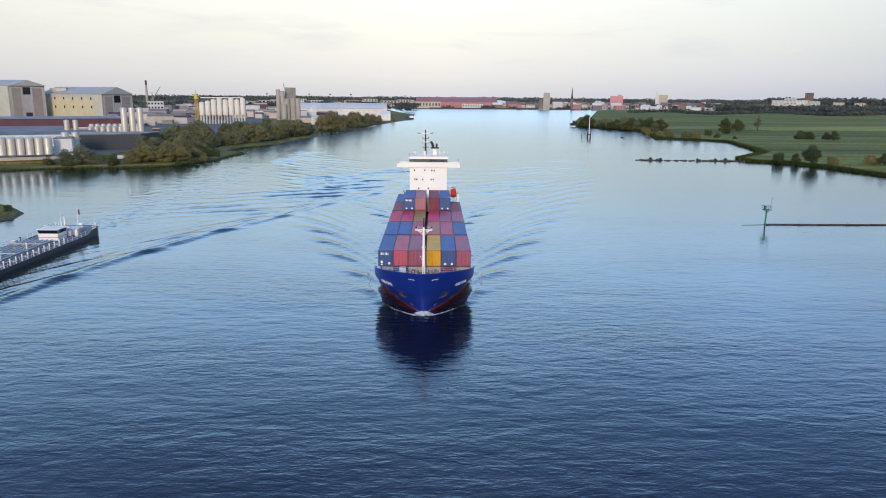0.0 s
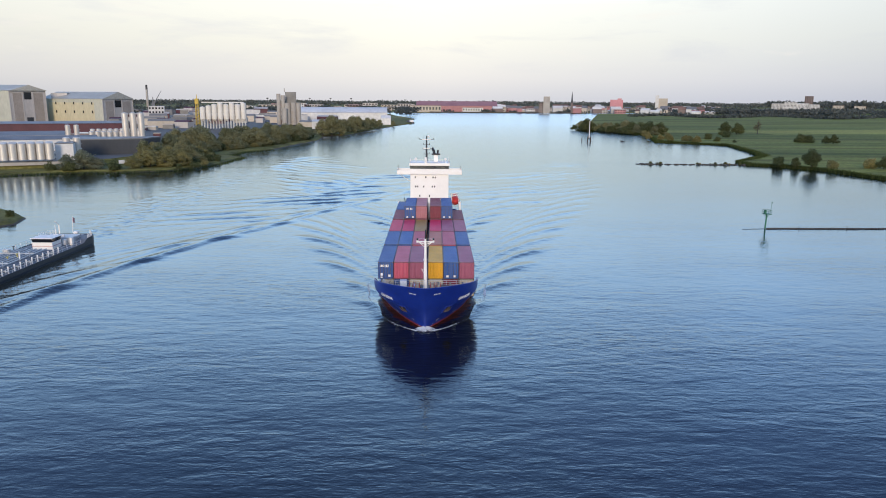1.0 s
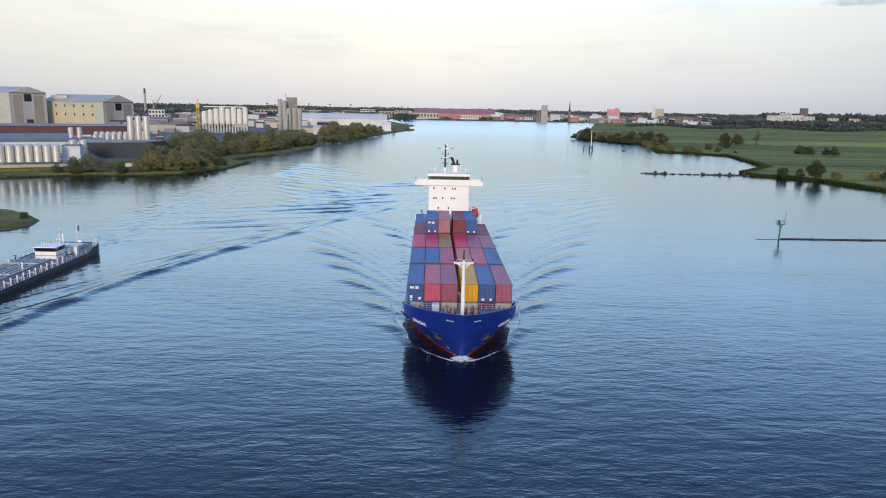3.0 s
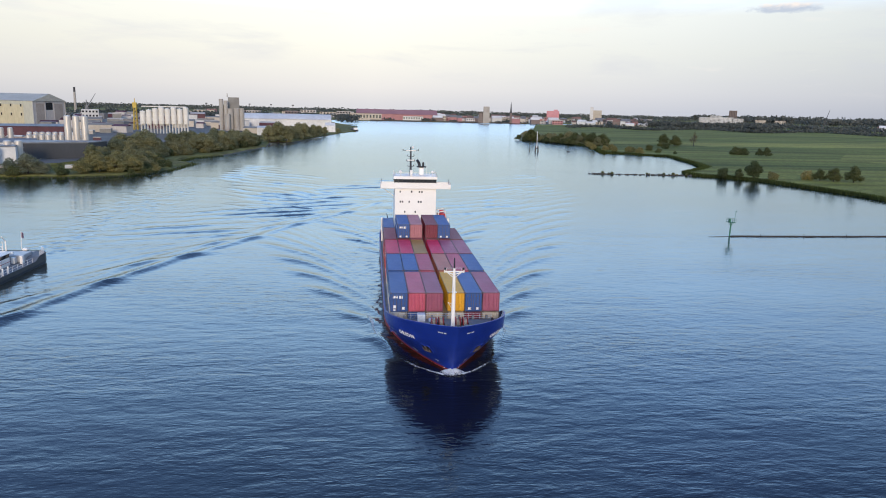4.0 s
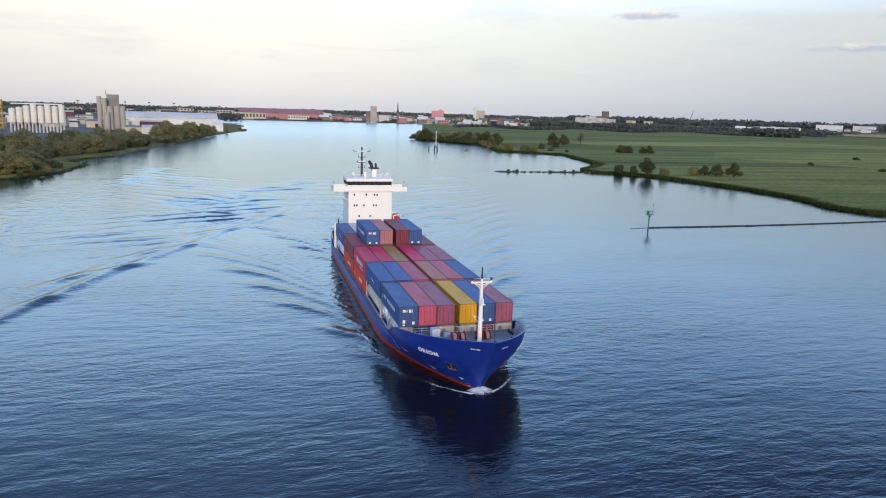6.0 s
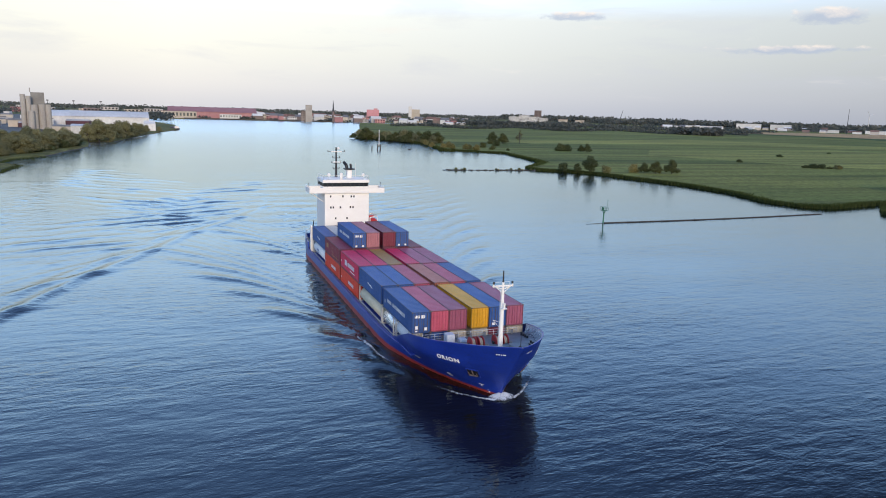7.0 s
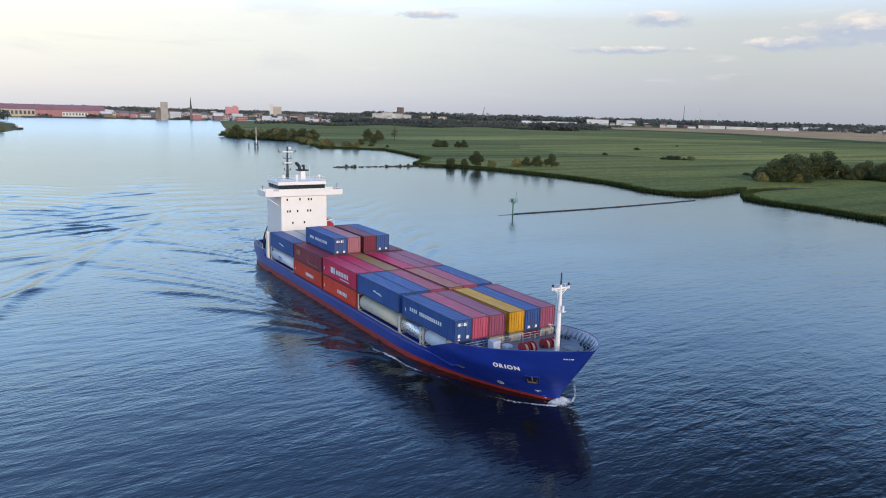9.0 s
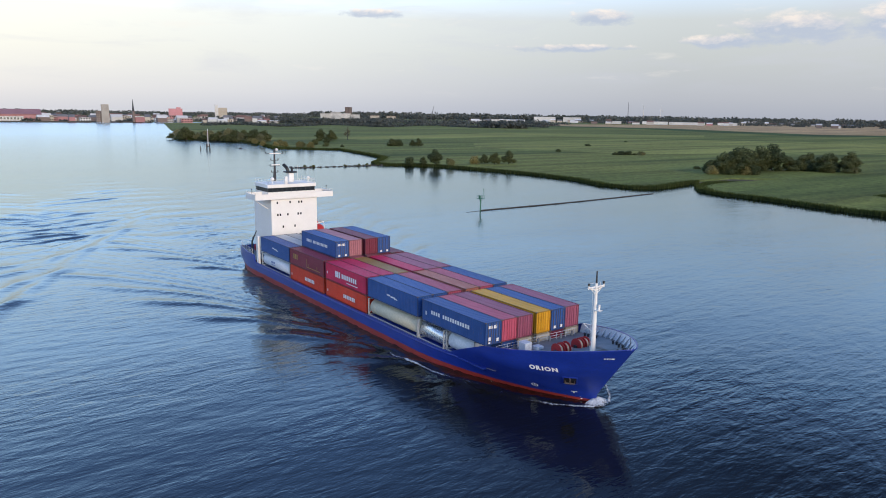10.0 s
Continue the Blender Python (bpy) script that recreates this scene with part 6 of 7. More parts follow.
    for k in range(5):
        put(bush, -118 - 6 * k, 196 + rnd.gauss(0, 5), rnd.uniform(0.3, 0.5), 0.9)
    for o in green + olive + bush:
        if o not in used:
            o.matrix_basis = pose(-150, 700 + rnd.uniform(0, 60), 5.0)


def wood_belt(name, label, spots, mat):
    """A far wood: clumps thrown over (x, y, z, radius, height) spots."""
    rnd = random.Random(len(spots) * 7 + 3)
    verts, faces = [], []
    for x, y, z, r, h, count, size in spots:
        for _ in range(count):
            a, u = rnd.uniform(0, 6.283), rnd.random()
            k = math.sqrt(rnd.random())
            zz = z + h * (u ** 0.7) * (1 - 0.45 * k * k)
            p = Vector((x + r * k * math.cos(a), y + r * k * math.sin(a), zz))
            s = size * rnd.uniform(0.6, 1.3)
            d1 = Vector((rnd.gauss(0, 1), rnd.gauss(0, 1), rnd.gauss(0, 0.5))).normalized() * s
            d2 = Vector((rnd.gauss(0, 1), rnd.gauss(0, 1), rnd.gauss(0, 1))).normalized() * s
            i = len(verts)
            verts += [tuple(p + d1), tuple(p + d2), tuple(p - d1), tuple(p - d2 * 0.9)]
            faces += [(i, i + 1, i + 2), (i, i + 2, i + 3)]
    me = bpy.data.meshes.new(name)
    me.from_pydata(verts, [], faces)
    me.materials.append(mat)
    return tagged(new(name, me), label, "wood", kind="stuff")


def bearing(deg, dist):
    """A place seen from the start of the flight: degrees clockwise from straight up the river, metres."""
    return dist * math.sin(radians(deg)), dist * math.cos(radians(deg))


def build_far_woods():
    rnd = random.Random(4)
    spots = []
    # long dark woods on the skyline, all round
    for k in range(520):
        az = -42 + 125 * k / 519 + rnd.gauss(0, 0.2)
        d = rnd.uniform(3000, 4300) if az < 60 else rnd.uniform(3300, 4250)
        x, y = bearing(az, d)
        spots.append((x, y, 0, rnd.uniform(35, 80), rnd.uniform(13, 22) if az < 25 else rnd.uniform(20, 34), 90 if az < 25 else 150, 4.5 if az < 25 else 6.0))
    wood_belt("skyline_wood", "dark wooded skyline beyond the town", spots, LEAF_HAZED)
    spots = []
    for k in range(150):
        az = 16 + 62 * rnd.random()
        d = rnd.uniform(1750, 2300) if az < 36 else rnd.uniform(1950, 2500) if az < 44 else rnd.uniform(2750, 3300)
        x, y = bearing(az, d)
        spots.append((x, y, 0.5, rnd.uniform(18, 45), rnd.uniform(8, 14), 110, 3.2))
    # row of trees along the far edge of the meadow
    for k in range(110):
        az = 15.5 + 27 * k / 109
        x, y = bearing(az, 1430 + 90 * math.sin(k * 0.2) + rnd.gauss(0, 12) + (az - 15) * 8)
        spots.append((x, y, 0.5, rnd.uniform(9, 15), rnd.uniform(5, 9), 60, 2.0))
    for k in range(60):
        az = 20.5 + 9.5 * rnd.random()
        x, y = bearing(az, rnd.uniform(1750, 1900))
        spots.append((x, y, 0.5, rnd.uniform(15, 30), rnd.uniform(10, 16), 120, 3.0))
    for k in range(46):
        az = 37.5 + 3.2 * rnd.random()
        x, y = bearing(az, rnd.uniform(1500, 1650))
        spots.append((x, y, 0.5, rnd.uniform(12, 22), rnd.uniform(12, 17), 130, 2.8))
    wood_belt("meadow_edge_wood", "rows of trees along the far edge of the meadow", spots, LEAF_HAZED)
    spots = []
    for k in range(70):
        az = -36 + 34 * rnd.random()
        x, y = bearing(az, rnd.uniform(1300, 1900))
        spots.append((x, y, 4, rnd.uniform(14, 34), rnd.uniform(8, 13), 90, 3.0))
    for k in range(120):
        az = -3 + 18 * rnd.random()
        x, y = bearing(az, rnd.uniform(1690, 2300))
        spots.append((x, y, 0.5, rnd.uniform(8, 20), rnd.uniform(5, 9), 60, 2.4))
    wood_belt("town_trees", "scattered trees between far works and houses", spots, LEAF_HAZED)


def build_reeds():
    rnd = random.Random(8)
    verts, faces = [], []

    def fringe(pts, density, depth, tall):
        for a, b in zip(pts, pts[1:]):
            a, b = Vector(a), Vector(b)
            run = (b - a).length
            nrm = Vector((-(b - a).y, (b - a).x)).normalized()
            for _ in range(int(run * density)):
                p = a.lerp(b, rnd.random()) + nrm * (abs(rnd.gauss(0, 1)) * depth - 0.8 + 1.2 * noise.noise((a.x * 0.1 + run, rnd.random() * 0.2, 0)))
                h = tall * rnd.uniform(0.6, 1.2) * (1 + 0.25 * noise.noise((p.x * 0.08, p.y * 0.08, 4)))
                w = rnd.uniform(0.07, 0.18)
                ang = rnd.uniform(0, 3.14)
                dx, dy = math.cos(ang) * w, math.sin(ang) * w
                lx, ly = rnd.gauss(0, 0.25), rnd.gauss(0, 0.25)
                i = len(verts)
                verts.extend([(p.x - dx, p.y - dy, -0.1), (p.x + dx, p.y + dy, -0.1), (p.x + dx * 0.8 + lx, p.y + dy * 0.8 + ly, h * 0.9), (p.x - dx * 0.6 + lx * 1.2, p.y - dy * 0.6 + ly * 1.2, h)])
                faces.append((i, i + 1, i + 2, i + 3))
    shore = resample(RIGHT_SHORE[7:29], 6.0)[:-90]
    near = [p for p in shore if p.y < 600 and p.x < 300]
    fringe([p for p in near if p.x < 250], 55, 2.2, 1.5)
    far = [p for p in shore if p.y >= 560]
    fringe(far, 14, 2.5, 2.2)
    low = resample([(300, 199), (262, 204), (240, 203), (226, 198), (211, 186), (206, 173), (205, 151), (199, 124), (196, 60), (197, 30)], 4.0)
    fringe([p for p in low if p.x < 262], 60, 2.2, 1.5)
    fringe(resample([(-106, 466), (-119, 442), (-120, 412), (-108, 403), (-110, 358), (-122, 329), (-141, 319), (-156, 317), (-169, 314), (-190, 300)], 5.0)[:-36], 9, 1.6, 0.7)
    me = bpy.data.meshes.new("reeds")
    me.from_pydata(verts, [], faces)
    me.materials.append(REED)
    tagged(new("reeds", me), "dense reed fringe along the river banks", "reeds", kind="stuff")


build_trees()
build_far_woods()
build_reeds()

# ---- works on the left bank ----
HALL_YELLOW = surface("hall_yellow_cladding", (0.50, 0.45, 0.29), (0.58, 0.52, 0.34), 0.6, 0, 0.05, 0.6, 0.1, stretch=(1, 1, 0.3))
HALL_PALE = surface("hall_pale_cladding", (0.42, 0.42, 0.33), (0.49, 0.48, 0.38), 0.6, 0, 0.05, 0.6, stretch=(1, 1, 0.3))
HALL_GREY = surface("hall_grey_cladding", (0.44, 0.41, 0.37), (0.51, 0.47, 0.43), 0.6, 0, 0.05, 0.6, stretch=(1, 1, 0.3))
HALL_BROWN = surface("hall_brown_panel", (0.31, 0.265, 0.22), (0.37, 0.32, 0.27), 0.65, 0, 0.08, 0.8)
HALL_ROOF = surface("hall_roof_sheet", (0.42, 0.40, 0.33), (0.50, 0.47, 0.39), 0.5, 0.1, 0.05, 0.6)
MAROON_WALL = surface("maroon_cladding", (0.075, 0.022, 0.030), (0.105, 0.032, 0.040), 0.6, 0, 0.1, 0.8)
GREY_ROOF = surface("grey_blue_roof", (0.15, 0.15, 0.15), (0.22, 0.215, 0.21), 0.55, 0.1, 0.1, 0.9)
DARK_CLAD = surface("dark_grey_cladding", (0.035, 0.040, 0.046), (0.05, 0.055, 0.062), 0.55, 0.1, 0.1, 0.9, stretch=(1, 1, 0.3))
STAINLESS = surface("stainless_tank", (0.58, 0.54, 0.48), (0.66, 0.62, 0.55), 0.40, 0.38, 0.2, 2.0, grain_mix=0.15)
SILO_CREAM = surface("silo_cream", (0.70, 0.66, 0.57), (0.78, 0.74, 0.65), 0.6, 0, 0.15, 1.5)
CONCRETE = surface("weathered_concrete", (0.34, 0.31, 0.27), (0.42, 0.39, 0.34), 0.8, 0, 0.1, 1.0)
ELEV_GREY = surface("elevator_grey_sheet", (0.20, 0.19, 0.17), (0.26, 0.25, 0.22), 0.7, 0, 0.1, 1.0)
CRANE_YELLOW = surface("crane_yellow", (0.50, 0.34, 0.04), (0.58, 0.40, 0.06), 0.5, 0, 0.2, 2.0)
TOWN_WHITE = surface("town_white_render", (0.58, 0.57, 0.54), (0.68, 0.67, 0.64), 0.7, 0, 0.03, 0.3, vary=0.12)
# red brick paled and greyed, with the distance haze mixed into its colour
TOWN_RED_HAZED = surface("town_red_brick_hazed", (0.36, 0.17, 0.17), (0.43, 0.22, 0.21), 0.8, 0, 0.03, 0.3, vary=0.2)
TOWN_PINK = surface("pink_red_cladding", (0.52, 0.22, 0.24), (0.60, 0.27, 0.29), 0.6, 0, 0.03, 0.3)
TOWN_BEIGE = surface("town_beige", (0.45, 0.39, 0.31), (0.53, 0.47, 0.38), 0.75, 0, 0.03, 0.3, vary=0.15)
TOWN_ROOF = surface("town_roof_tile", (0.15, 0.09, 0.075), (0.22, 0.13, 0.10), 0.8, 0, 0.05, 0.5, vary=0.25)
TOWN_BROWN = surface("town_brown_block", (0.16, 0.12, 0.11), (0.21, 0.16, 0.14), 0.7, 0, 0.03, 0.3)


def quad_wall(bm, a, b, z0, z1):
    vs = [bm.verts.new(p) for p in ((*a, z0), (*b, z0), (*b, z1), (*a, z1))]
    return bm.faces.new(vs)


def panel_on(thing, a, b, u0, u1, z0, z1, mat, name, out=0.25):
    """A thick panel on the wall from a to b, between two fractions of its length."""
    a, b = Vector(a), Vector(b)
    t = (b - a).normalized()
    n = Vector((t.y, -t.x)) * out
    p, q = a.lerp(b, u0), a.lerp(b, u1)
    pts = [p, q, q + n, p + n]
    return part(name, prism([(v.x, v.y) for v in pts], z0, z1), mat, thing)


def hall(label, c0, c1, c2, eave, ridge, wall_mat, front_mat, window_rows):
    """A long hall: gable from c0 to c1, long side from c2 to c0."""
    h = empty("assembly_hall", label, "hall")
    c3 = (c1[0] + c2[0] - c0[0], c1[1] + c2[1] - c0[1])
    bm = prism([c0, c1, c3, c2], 4.0, eave)
    part("wall", bm, HALL_PALE, h)
    panel_on(h, c2, c0, 0.10, 0.86, 5, eave - 4.0, wall_mat, "yellow_cladding", 0.10)
    m0, m1 = ((c0[0] + c1[0]) / 2, (c0[1] + c1[1]) / 2), ((c2[0] + c3[0]) / 2, (c2[1] + c3[1]) / 2)
    e = 1.04
    bm = bmesh.new()

    def out(p):
        cx, cy = (c0[0] + c3[0]) / 2, (c0[1] + c3[1]) / 2
        return (cx + (p[0] - cx) * e, cy + (p[1] - cy) * e)
    v = [bm.verts.new((*out(p), z)) for p, z in ((c0, eave), (c1, eave), (c3, eave), (c2, eave), (m0, ridge), (m1, ridge))]
    for q in ((0, 4, 5, 3), (1, 2, 5, 4), (0, 1, 4), (2, 3, 5), (3, 2, 1, 0)):
        bm.faces.new([v[i] for i in q])
    bmesh.ops.recalc_face_normals(bm, faces=bm.faces)
    part("roof", bm, HALL_ROOF, h, "pale grey-green sheet roof")
    panel_on(h, c0, c1, 0.0, 1.0, 5, eave - 0.2, HALL_GREY, "gable_cladding", 0.12)
    panel_on(h, c0, c1, 0.10, 0.34, 5, eave - 2.5, front_mat, "door_leaf")
    panel_on(h, c0, c1, 0.66, 0.92, 5, eave - 2.5, front_mat, "door_leaf")
    panel_on(h, c0, c1, 0.40, 0.60, eave - 9, eave - 1.5, GLASS, "gable_window")
    panel_on(h, c0, c1, 0.42, 0.60, 5, 11, DARK_CLAD, "gate")
    for u in (0.0, 0.36, 0.63, 0.985):
        panel_on(h, c0, c1, u, u + 0.016, 5, eave, HALL_GREY, "corner_post", 0.5)
    for u, z in window_rows:
        panel_on(h, c2, c0, u, u + 0.018, z, z + 2.6, GLASS, "window", 0.25)
    return h


def upright_tank(x, y, z, r, height, mat, label, group, legs=0.0):
    t = empty("storage_tank", label, "tank", group, m=pose(x, y, z))
    bm = lathe(bmesh.new(), [(r * 0.25, legs), (r, legs + (r * 0.6 if legs else 0.05)), (r, height - r * 0.3), (r * 0.75, height - r * 0.08), (0.2, height)], 20)
    part("shell", bm, mat, t, smooth=False)
    if legs:
        for a in range(4):
            part("leg", rodded((r * 0.8 * math.cos(a * 1.57 + 0.78), r * 0.8 * math.sin(a * 1.57 + 0.78), 0), (r * 0.8 * math.cos(a * 1.57 + 0.78), r * 0.8 * math.sin(a * 1.57 + 0.78), legs + r), 0.3, 0.3, 6), mat, t)
    else:
        bm = bmesh.new()
        for k in range(1, 4):
            z0 = height * k / 4
            lathe(bm, [(r + 0.01, z0 - 0.06), (r + 0.05, z0), (r + 0.01, z0 + 0.06)], 20)
        part("hoops", bm, mat, t)
        part("manhole", lathe(bmesh.new(), [(0.35, 0), (0.35, 0.12)], 10, (0, 0, 0), "Y"), STEEL_DARK, t)
        t.children[-1].matrix_basis = Matrix.Translation((0.3, -r - 0.1, 1.2))
    part("roof_vent", rodded((0, 0, height - 0.1), (0, 0, height + 0.6), 0.2, 0.2, 8), mat, t)
    return t


def block(name, label, plan, z0, z1, wall, roof, category, bays=0, storeys=0, group=""):
    """A flat-roofed building over a plan outline, with a parapet and built windows."""
    b = empty(name, label, category, group)
    part("wall", prism(plan, z0, z1), wall, b)
    cx, cy = sum(p[0] for p in plan) / len(plan), sum(p[1] for p in plan) / len(plan)
    top = [(cx + (p[0] - cx) * 1.015, cy + (p[1] - cy) * 1.015) for p in plan]
    part("roof", prism(top, z1, z1 + 0.5), roof, b)
    for k in range(storeys):
        z = z0 + (z1 - z0) * (k + 0.35) / storeys
        h = (z1 - z0) / storeys * 0.45
        for i in range(bays):
            panel_on(b, plan[0], plan[1], (i + 0.2) / bays, (i + 0.75) / bays, z, z + h, GLASS, "window", 0.12)
    return b


def facing(az0, az1, dist, depth):
    """Plan of a block whose front, between two bearings, faces the river."""
    a, b = Vector(bearing(az0, dist)), Vector(bearing(az1, dist))
    n = ((a + b) / 2).normalized() * depth
    return [tuple(a), tuple(b), tuple(b + n), tuple(a + n)]


def gabled(name, label, plan, z0, z1, ridge, wall, roof, category, group="", curved=False):
    b = empty(name, label, category, group)
    part("wall", prism(plan, z0, z1), wall, b)
    p0, p1, p2, p3 = [Vector(p) for p in plan]
    bm = bmesh.new()
    n = 8 if curved else 2
    rows = []
    for i in range(n + 1):
        u = i / n
        z = z1 + (ridge - z1) * (math.sin(math.pi * u) if curved else 1 - abs(2 * u - 1))
        a, c = p0.lerp(p3, u * 1.04 - 0.02), p1.lerp(p2, u * 1.04 - 0.02)
        rows.append((bm.verts.new((a.x, a.y, z)), bm.verts.new((c.x, c.y, z))))
    for (a, b2), (c, d) in zip(rows, rows[1:]):
        bm.faces.new((a, b2, d, c))
    bm.faces.new([r[0] for r in rows]), bm.faces.new([r[1] for r in rows][::-1])
    bmesh.ops.recalc_face_normals(bm, faces=bm.faces)
    part("roof", bm, roof, b)
    return b


def build_works():
    rnd = random.Random(31)
    hall("tall ship assembly hall with brown gable doors", (-439, 751), (-418, 782), (-560, 790), 38.5, 44.5, HALL_YELLOW, HALL_BROWN, [])
    hall("tall yellow assembly hall with two rows of small windows", (-354, 773), (-338, 812), (-430, 797), 30.5, 38.0, HALL_YELLOW, HALL_BROWN, [(0.22 + 0.15 * k, z) for k in range(5) for z in (15.5, 24.5)])
    block("link_building", "grey link building between two halls", [(-420, 797), (-404, 800), (-404, 830), (-420, 830)], 4, 36, HALL_GREY, HALL_ROOF, "building")
    gabled("workshop", "long low maroon workshop", [(-420, 520), (-250, 588), (-262, 620), (-432, 552)], 4, 12.2, 13.6, MAROON_WALL, GREY_ROOF, "building")
    gabled("workshop", "low shed with grey-blue sheet roof", [(-300, 395), (-222, 432), (-232, 452), (-310, 415)], 4, 10.8, 12.8, HALL_GREY, GREY_ROOF, "building")
    gabled("workshop", "low shed with grey-blue sheet roof", [(-290, 360), (-190, 404), (-196, 418), (-298, 376)], 4, 10.2, 12.0, TOWN_WHITE, GREY_ROOF, "building")
    # tank farm on its concrete apron
    ap = empty("tank_apron", "pale concrete apron beneath the tanks", "apron")
    part("slab", prism([(-206, 316.5), (-173, 331.2), (-177.5, 342), (-210, 327)], 2.6, 4.03), CONCRETE, ap)
    for k in range(7):
        x, y = -198.0 + 3.35 * k, 323.0 + 1.5 * k
        upright_tank(x, y, 3.8, 1.75, 7.9, STAINLESS, "upright stainless steel tank in a row", "tanks on the waterfront")
        upright_tank(x - 2.2, y + 4.4, 3.8, 1.75, 8.1, STAINLESS, "upright stainless steel tank in a row", "tanks on the waterfront")
    block("tank_screen", "low pale shed behind the tanks", [(-178, 336), (-171, 339), (-176, 352), (-183, 349)], 3.5, 11.6, TOWN_WHITE, GREY_ROOF, "building")
    for x, y, h in ((-179, 350, 9.0), (-175, 352, 9.0), (-254, 500, 9.0), (-249, 502, 9.0)):
        upright_tank(x, y, 4.0, 1.7, h, STAINLESS, "tall stainless steel tank beside a shed", "tanks on the waterfront")
    for x, y in ((-178.5, 417), (-174.6, 418.6), (-170.6, 420)):
        upright_tank(x, y, 5.0, 1.75, 18.4, STAINLESS, "tall slim stainless steel silo", "three tall silos")
    for row in range(2):
        for k in range(9):
            upright_tank(-222 + 3.2 * k + row * 3, 468 + 1.4 * k - row * 8, 5.0, 1.45, 6.8 - row * 1.2, STAINLESS, "small upright stainless steel tank", "small tanks in rows")
    block("cold_store", "flat-roofed dark grey warehouse", [(-184, 366), (-155, 380), (-152, 398), (-192, 390)], 3.5, 11.6, DARK_CLAD, GREY_ROOF, "warehouse")
    wl = empty("quay_wall", "low white quay wall before the warehouse", "wall")
    part("coping", prism([(-152, 343), (-138, 350), (-138.4, 351), (-152.4, 344)], 2.0, 3.6), TOWN_WHITE, wl)
    # yellow loading tower
    t = empty("loading_tower", "yellow lattice loading tower", "tower", m=pose(-251, 765, 4))
    for sx in (-1.8, 1.8):
        for sy in (-1.8, 1.8):
            part("leg", rodded((sx, sy, 0), (sx * 0.6, sy * 0.6, 26), 0.4, 0.3, 6), CRANE_YELLOW, t)
    bm = bmesh.new()
    for k in range(7):
        z = 3.5 * k
        for s in (-1, 1):
            rod(bm, (-1.7, s * 1.7, z), (1.5, s * 1.5, z + 3.5), 0.22, seg=5)
            rod(bm, (s * 1.7, 1.7, z), (s * 1.5, -1.5, z + 3.5), 0.22, seg=5)
    part("lattice", bm, CRANE_YELLOW, t)
    part("head", boxed(-1.9, 1.9, -1.9, 1.9, 22, 27.5, 0.2), CRANE_YELLOW, t)
    part("spire", rodded((0, 0, 27.5), (0, 0, 32), 0.5, 0.2, 6), CRANE_YELLOW, t)
    # cream silos on legs
    for row in range(2):
        for k in range(8):
            upright_tank(-212 + 4.95 * k - row * 2, 660 + 1.4 * k + row * 7, 5.0, 2.35, 22.2 + 1.2 * (k % 2) - (2.5 if k < 2 else 0), SILO_CREAM, "cream silo standing on steel legs", "row of cream silos", 7.0)
    sh = empty("pipe_gantry", "pale steel gantry over the silos", "gantry")
    part("beam", prism([(-213, 661), (-177, 671), (-177.4, 673), (-213.4, 663)], 28.2, 29.0), SILO_CREAM, sh)
    # grain elevator
    e = empty("grain_elevator", "grain elevator with grey block and concrete silos", "elevator")
    part("head_block", prism([(-160, 775), (-149, 777), (-151, 789), (-162, 787)], 5, 39.0), ELEV_GREY, e, "grey sheet-clad head block")
    for x, y, r, z in ((-165.5, 767, 2.2, 37), (-161, 768, 2.2, 35.5), (-156, 766, 3.0, 27.5), (-150, 767, 3.0, 28), (-145, 768, 2.6, 28), (-158, 760, 2.6, 22)):
        part("silo_tube", rodded((x, y, 5), (x, y, z), r, r, 14), CONCRETE, e, "concrete silo tube")
    part("flue", rodded((-160, 772, 39), (-160, 772, 43), 0.5, 0.4, 8), CONCRETE, e)
    gabled("warehouse", "long pale warehouse with low curved roof", [(-178, 925), (-62, 940), (-66, 985), (-182, 970)], 4, 14.5, 21.0, TOWN_WHITE, TOWN_WHITE, "warehouse", curved=True)
    gabled("warehouse", "low white warehouse by the trees", [(-118, 690), (-96, 694), (-98, 715), (-120, 711)], 4, 11, 12.5, TOWN_WHITE, TOWN_WHITE, "warehouse")
    gabled("boat_shed", "small white boat shed at the spit", [(-66, 880), (-54, 882), (-55, 894), (-67, 892)], 1, 9, 12.5, TOWN_WHITE, TOWN_WHITE, "shed")
    b = empty("moored_vessel", "low vessel moored at the spit", "vessel", m=pose(-34, 985, 0, 0, 0, 100))
    part("hull", prism([(-20, -3), (16, -3), (22, 0), (16, 3), (-20, 3)], -0.3, 1.8), BARGE_HULL, b)
    part("cabin", boxed(-18, -10, -2.2, 2.2, 1.8, 4.4, 0.1), SHIP_WHITE, b)
    part("hold_cover", boxed(-8, 14, -2.2, 2.2, 1.8, 2.8, 0.1), MAROON_WALL, b)
    c = empty("chimney", "slim tall works chimney with dark top", "chimney", m=pose(-640, 1618, 4))
    part("shaft", rodded((0, 0, 0), (0, 0, 44), 3.0, 2.2, 12), CONCRETE, c)
    part("tip", rodded((0, 0, 44), (0, 0, 54), 2.25, 2.1, 12), STEEL_DARK, c)
    # white process building and clutter between halls and silos
    block("process_building", "white process building with windows", [(-331, 837), (-315, 843), (-320, 858), (-336, 852)], 4, 22.0, TOWN_WHITE, TOWN_WHITE, "building", 5, 4)
    t = empty("harbour_crane", "grey portal crane behind the hall", "crane", m=pose(-330, 850, 4))
    bm = bmesh.new()
    for s in (-1, 1):
        rod(bm, (s * 3, 0, 0), (s * 1.2, 0, 22), 0.7, 0.5, 6)
    rod(bm, (0, 0, 20), (9, 4, 36), 0.6, 0.3, 6)
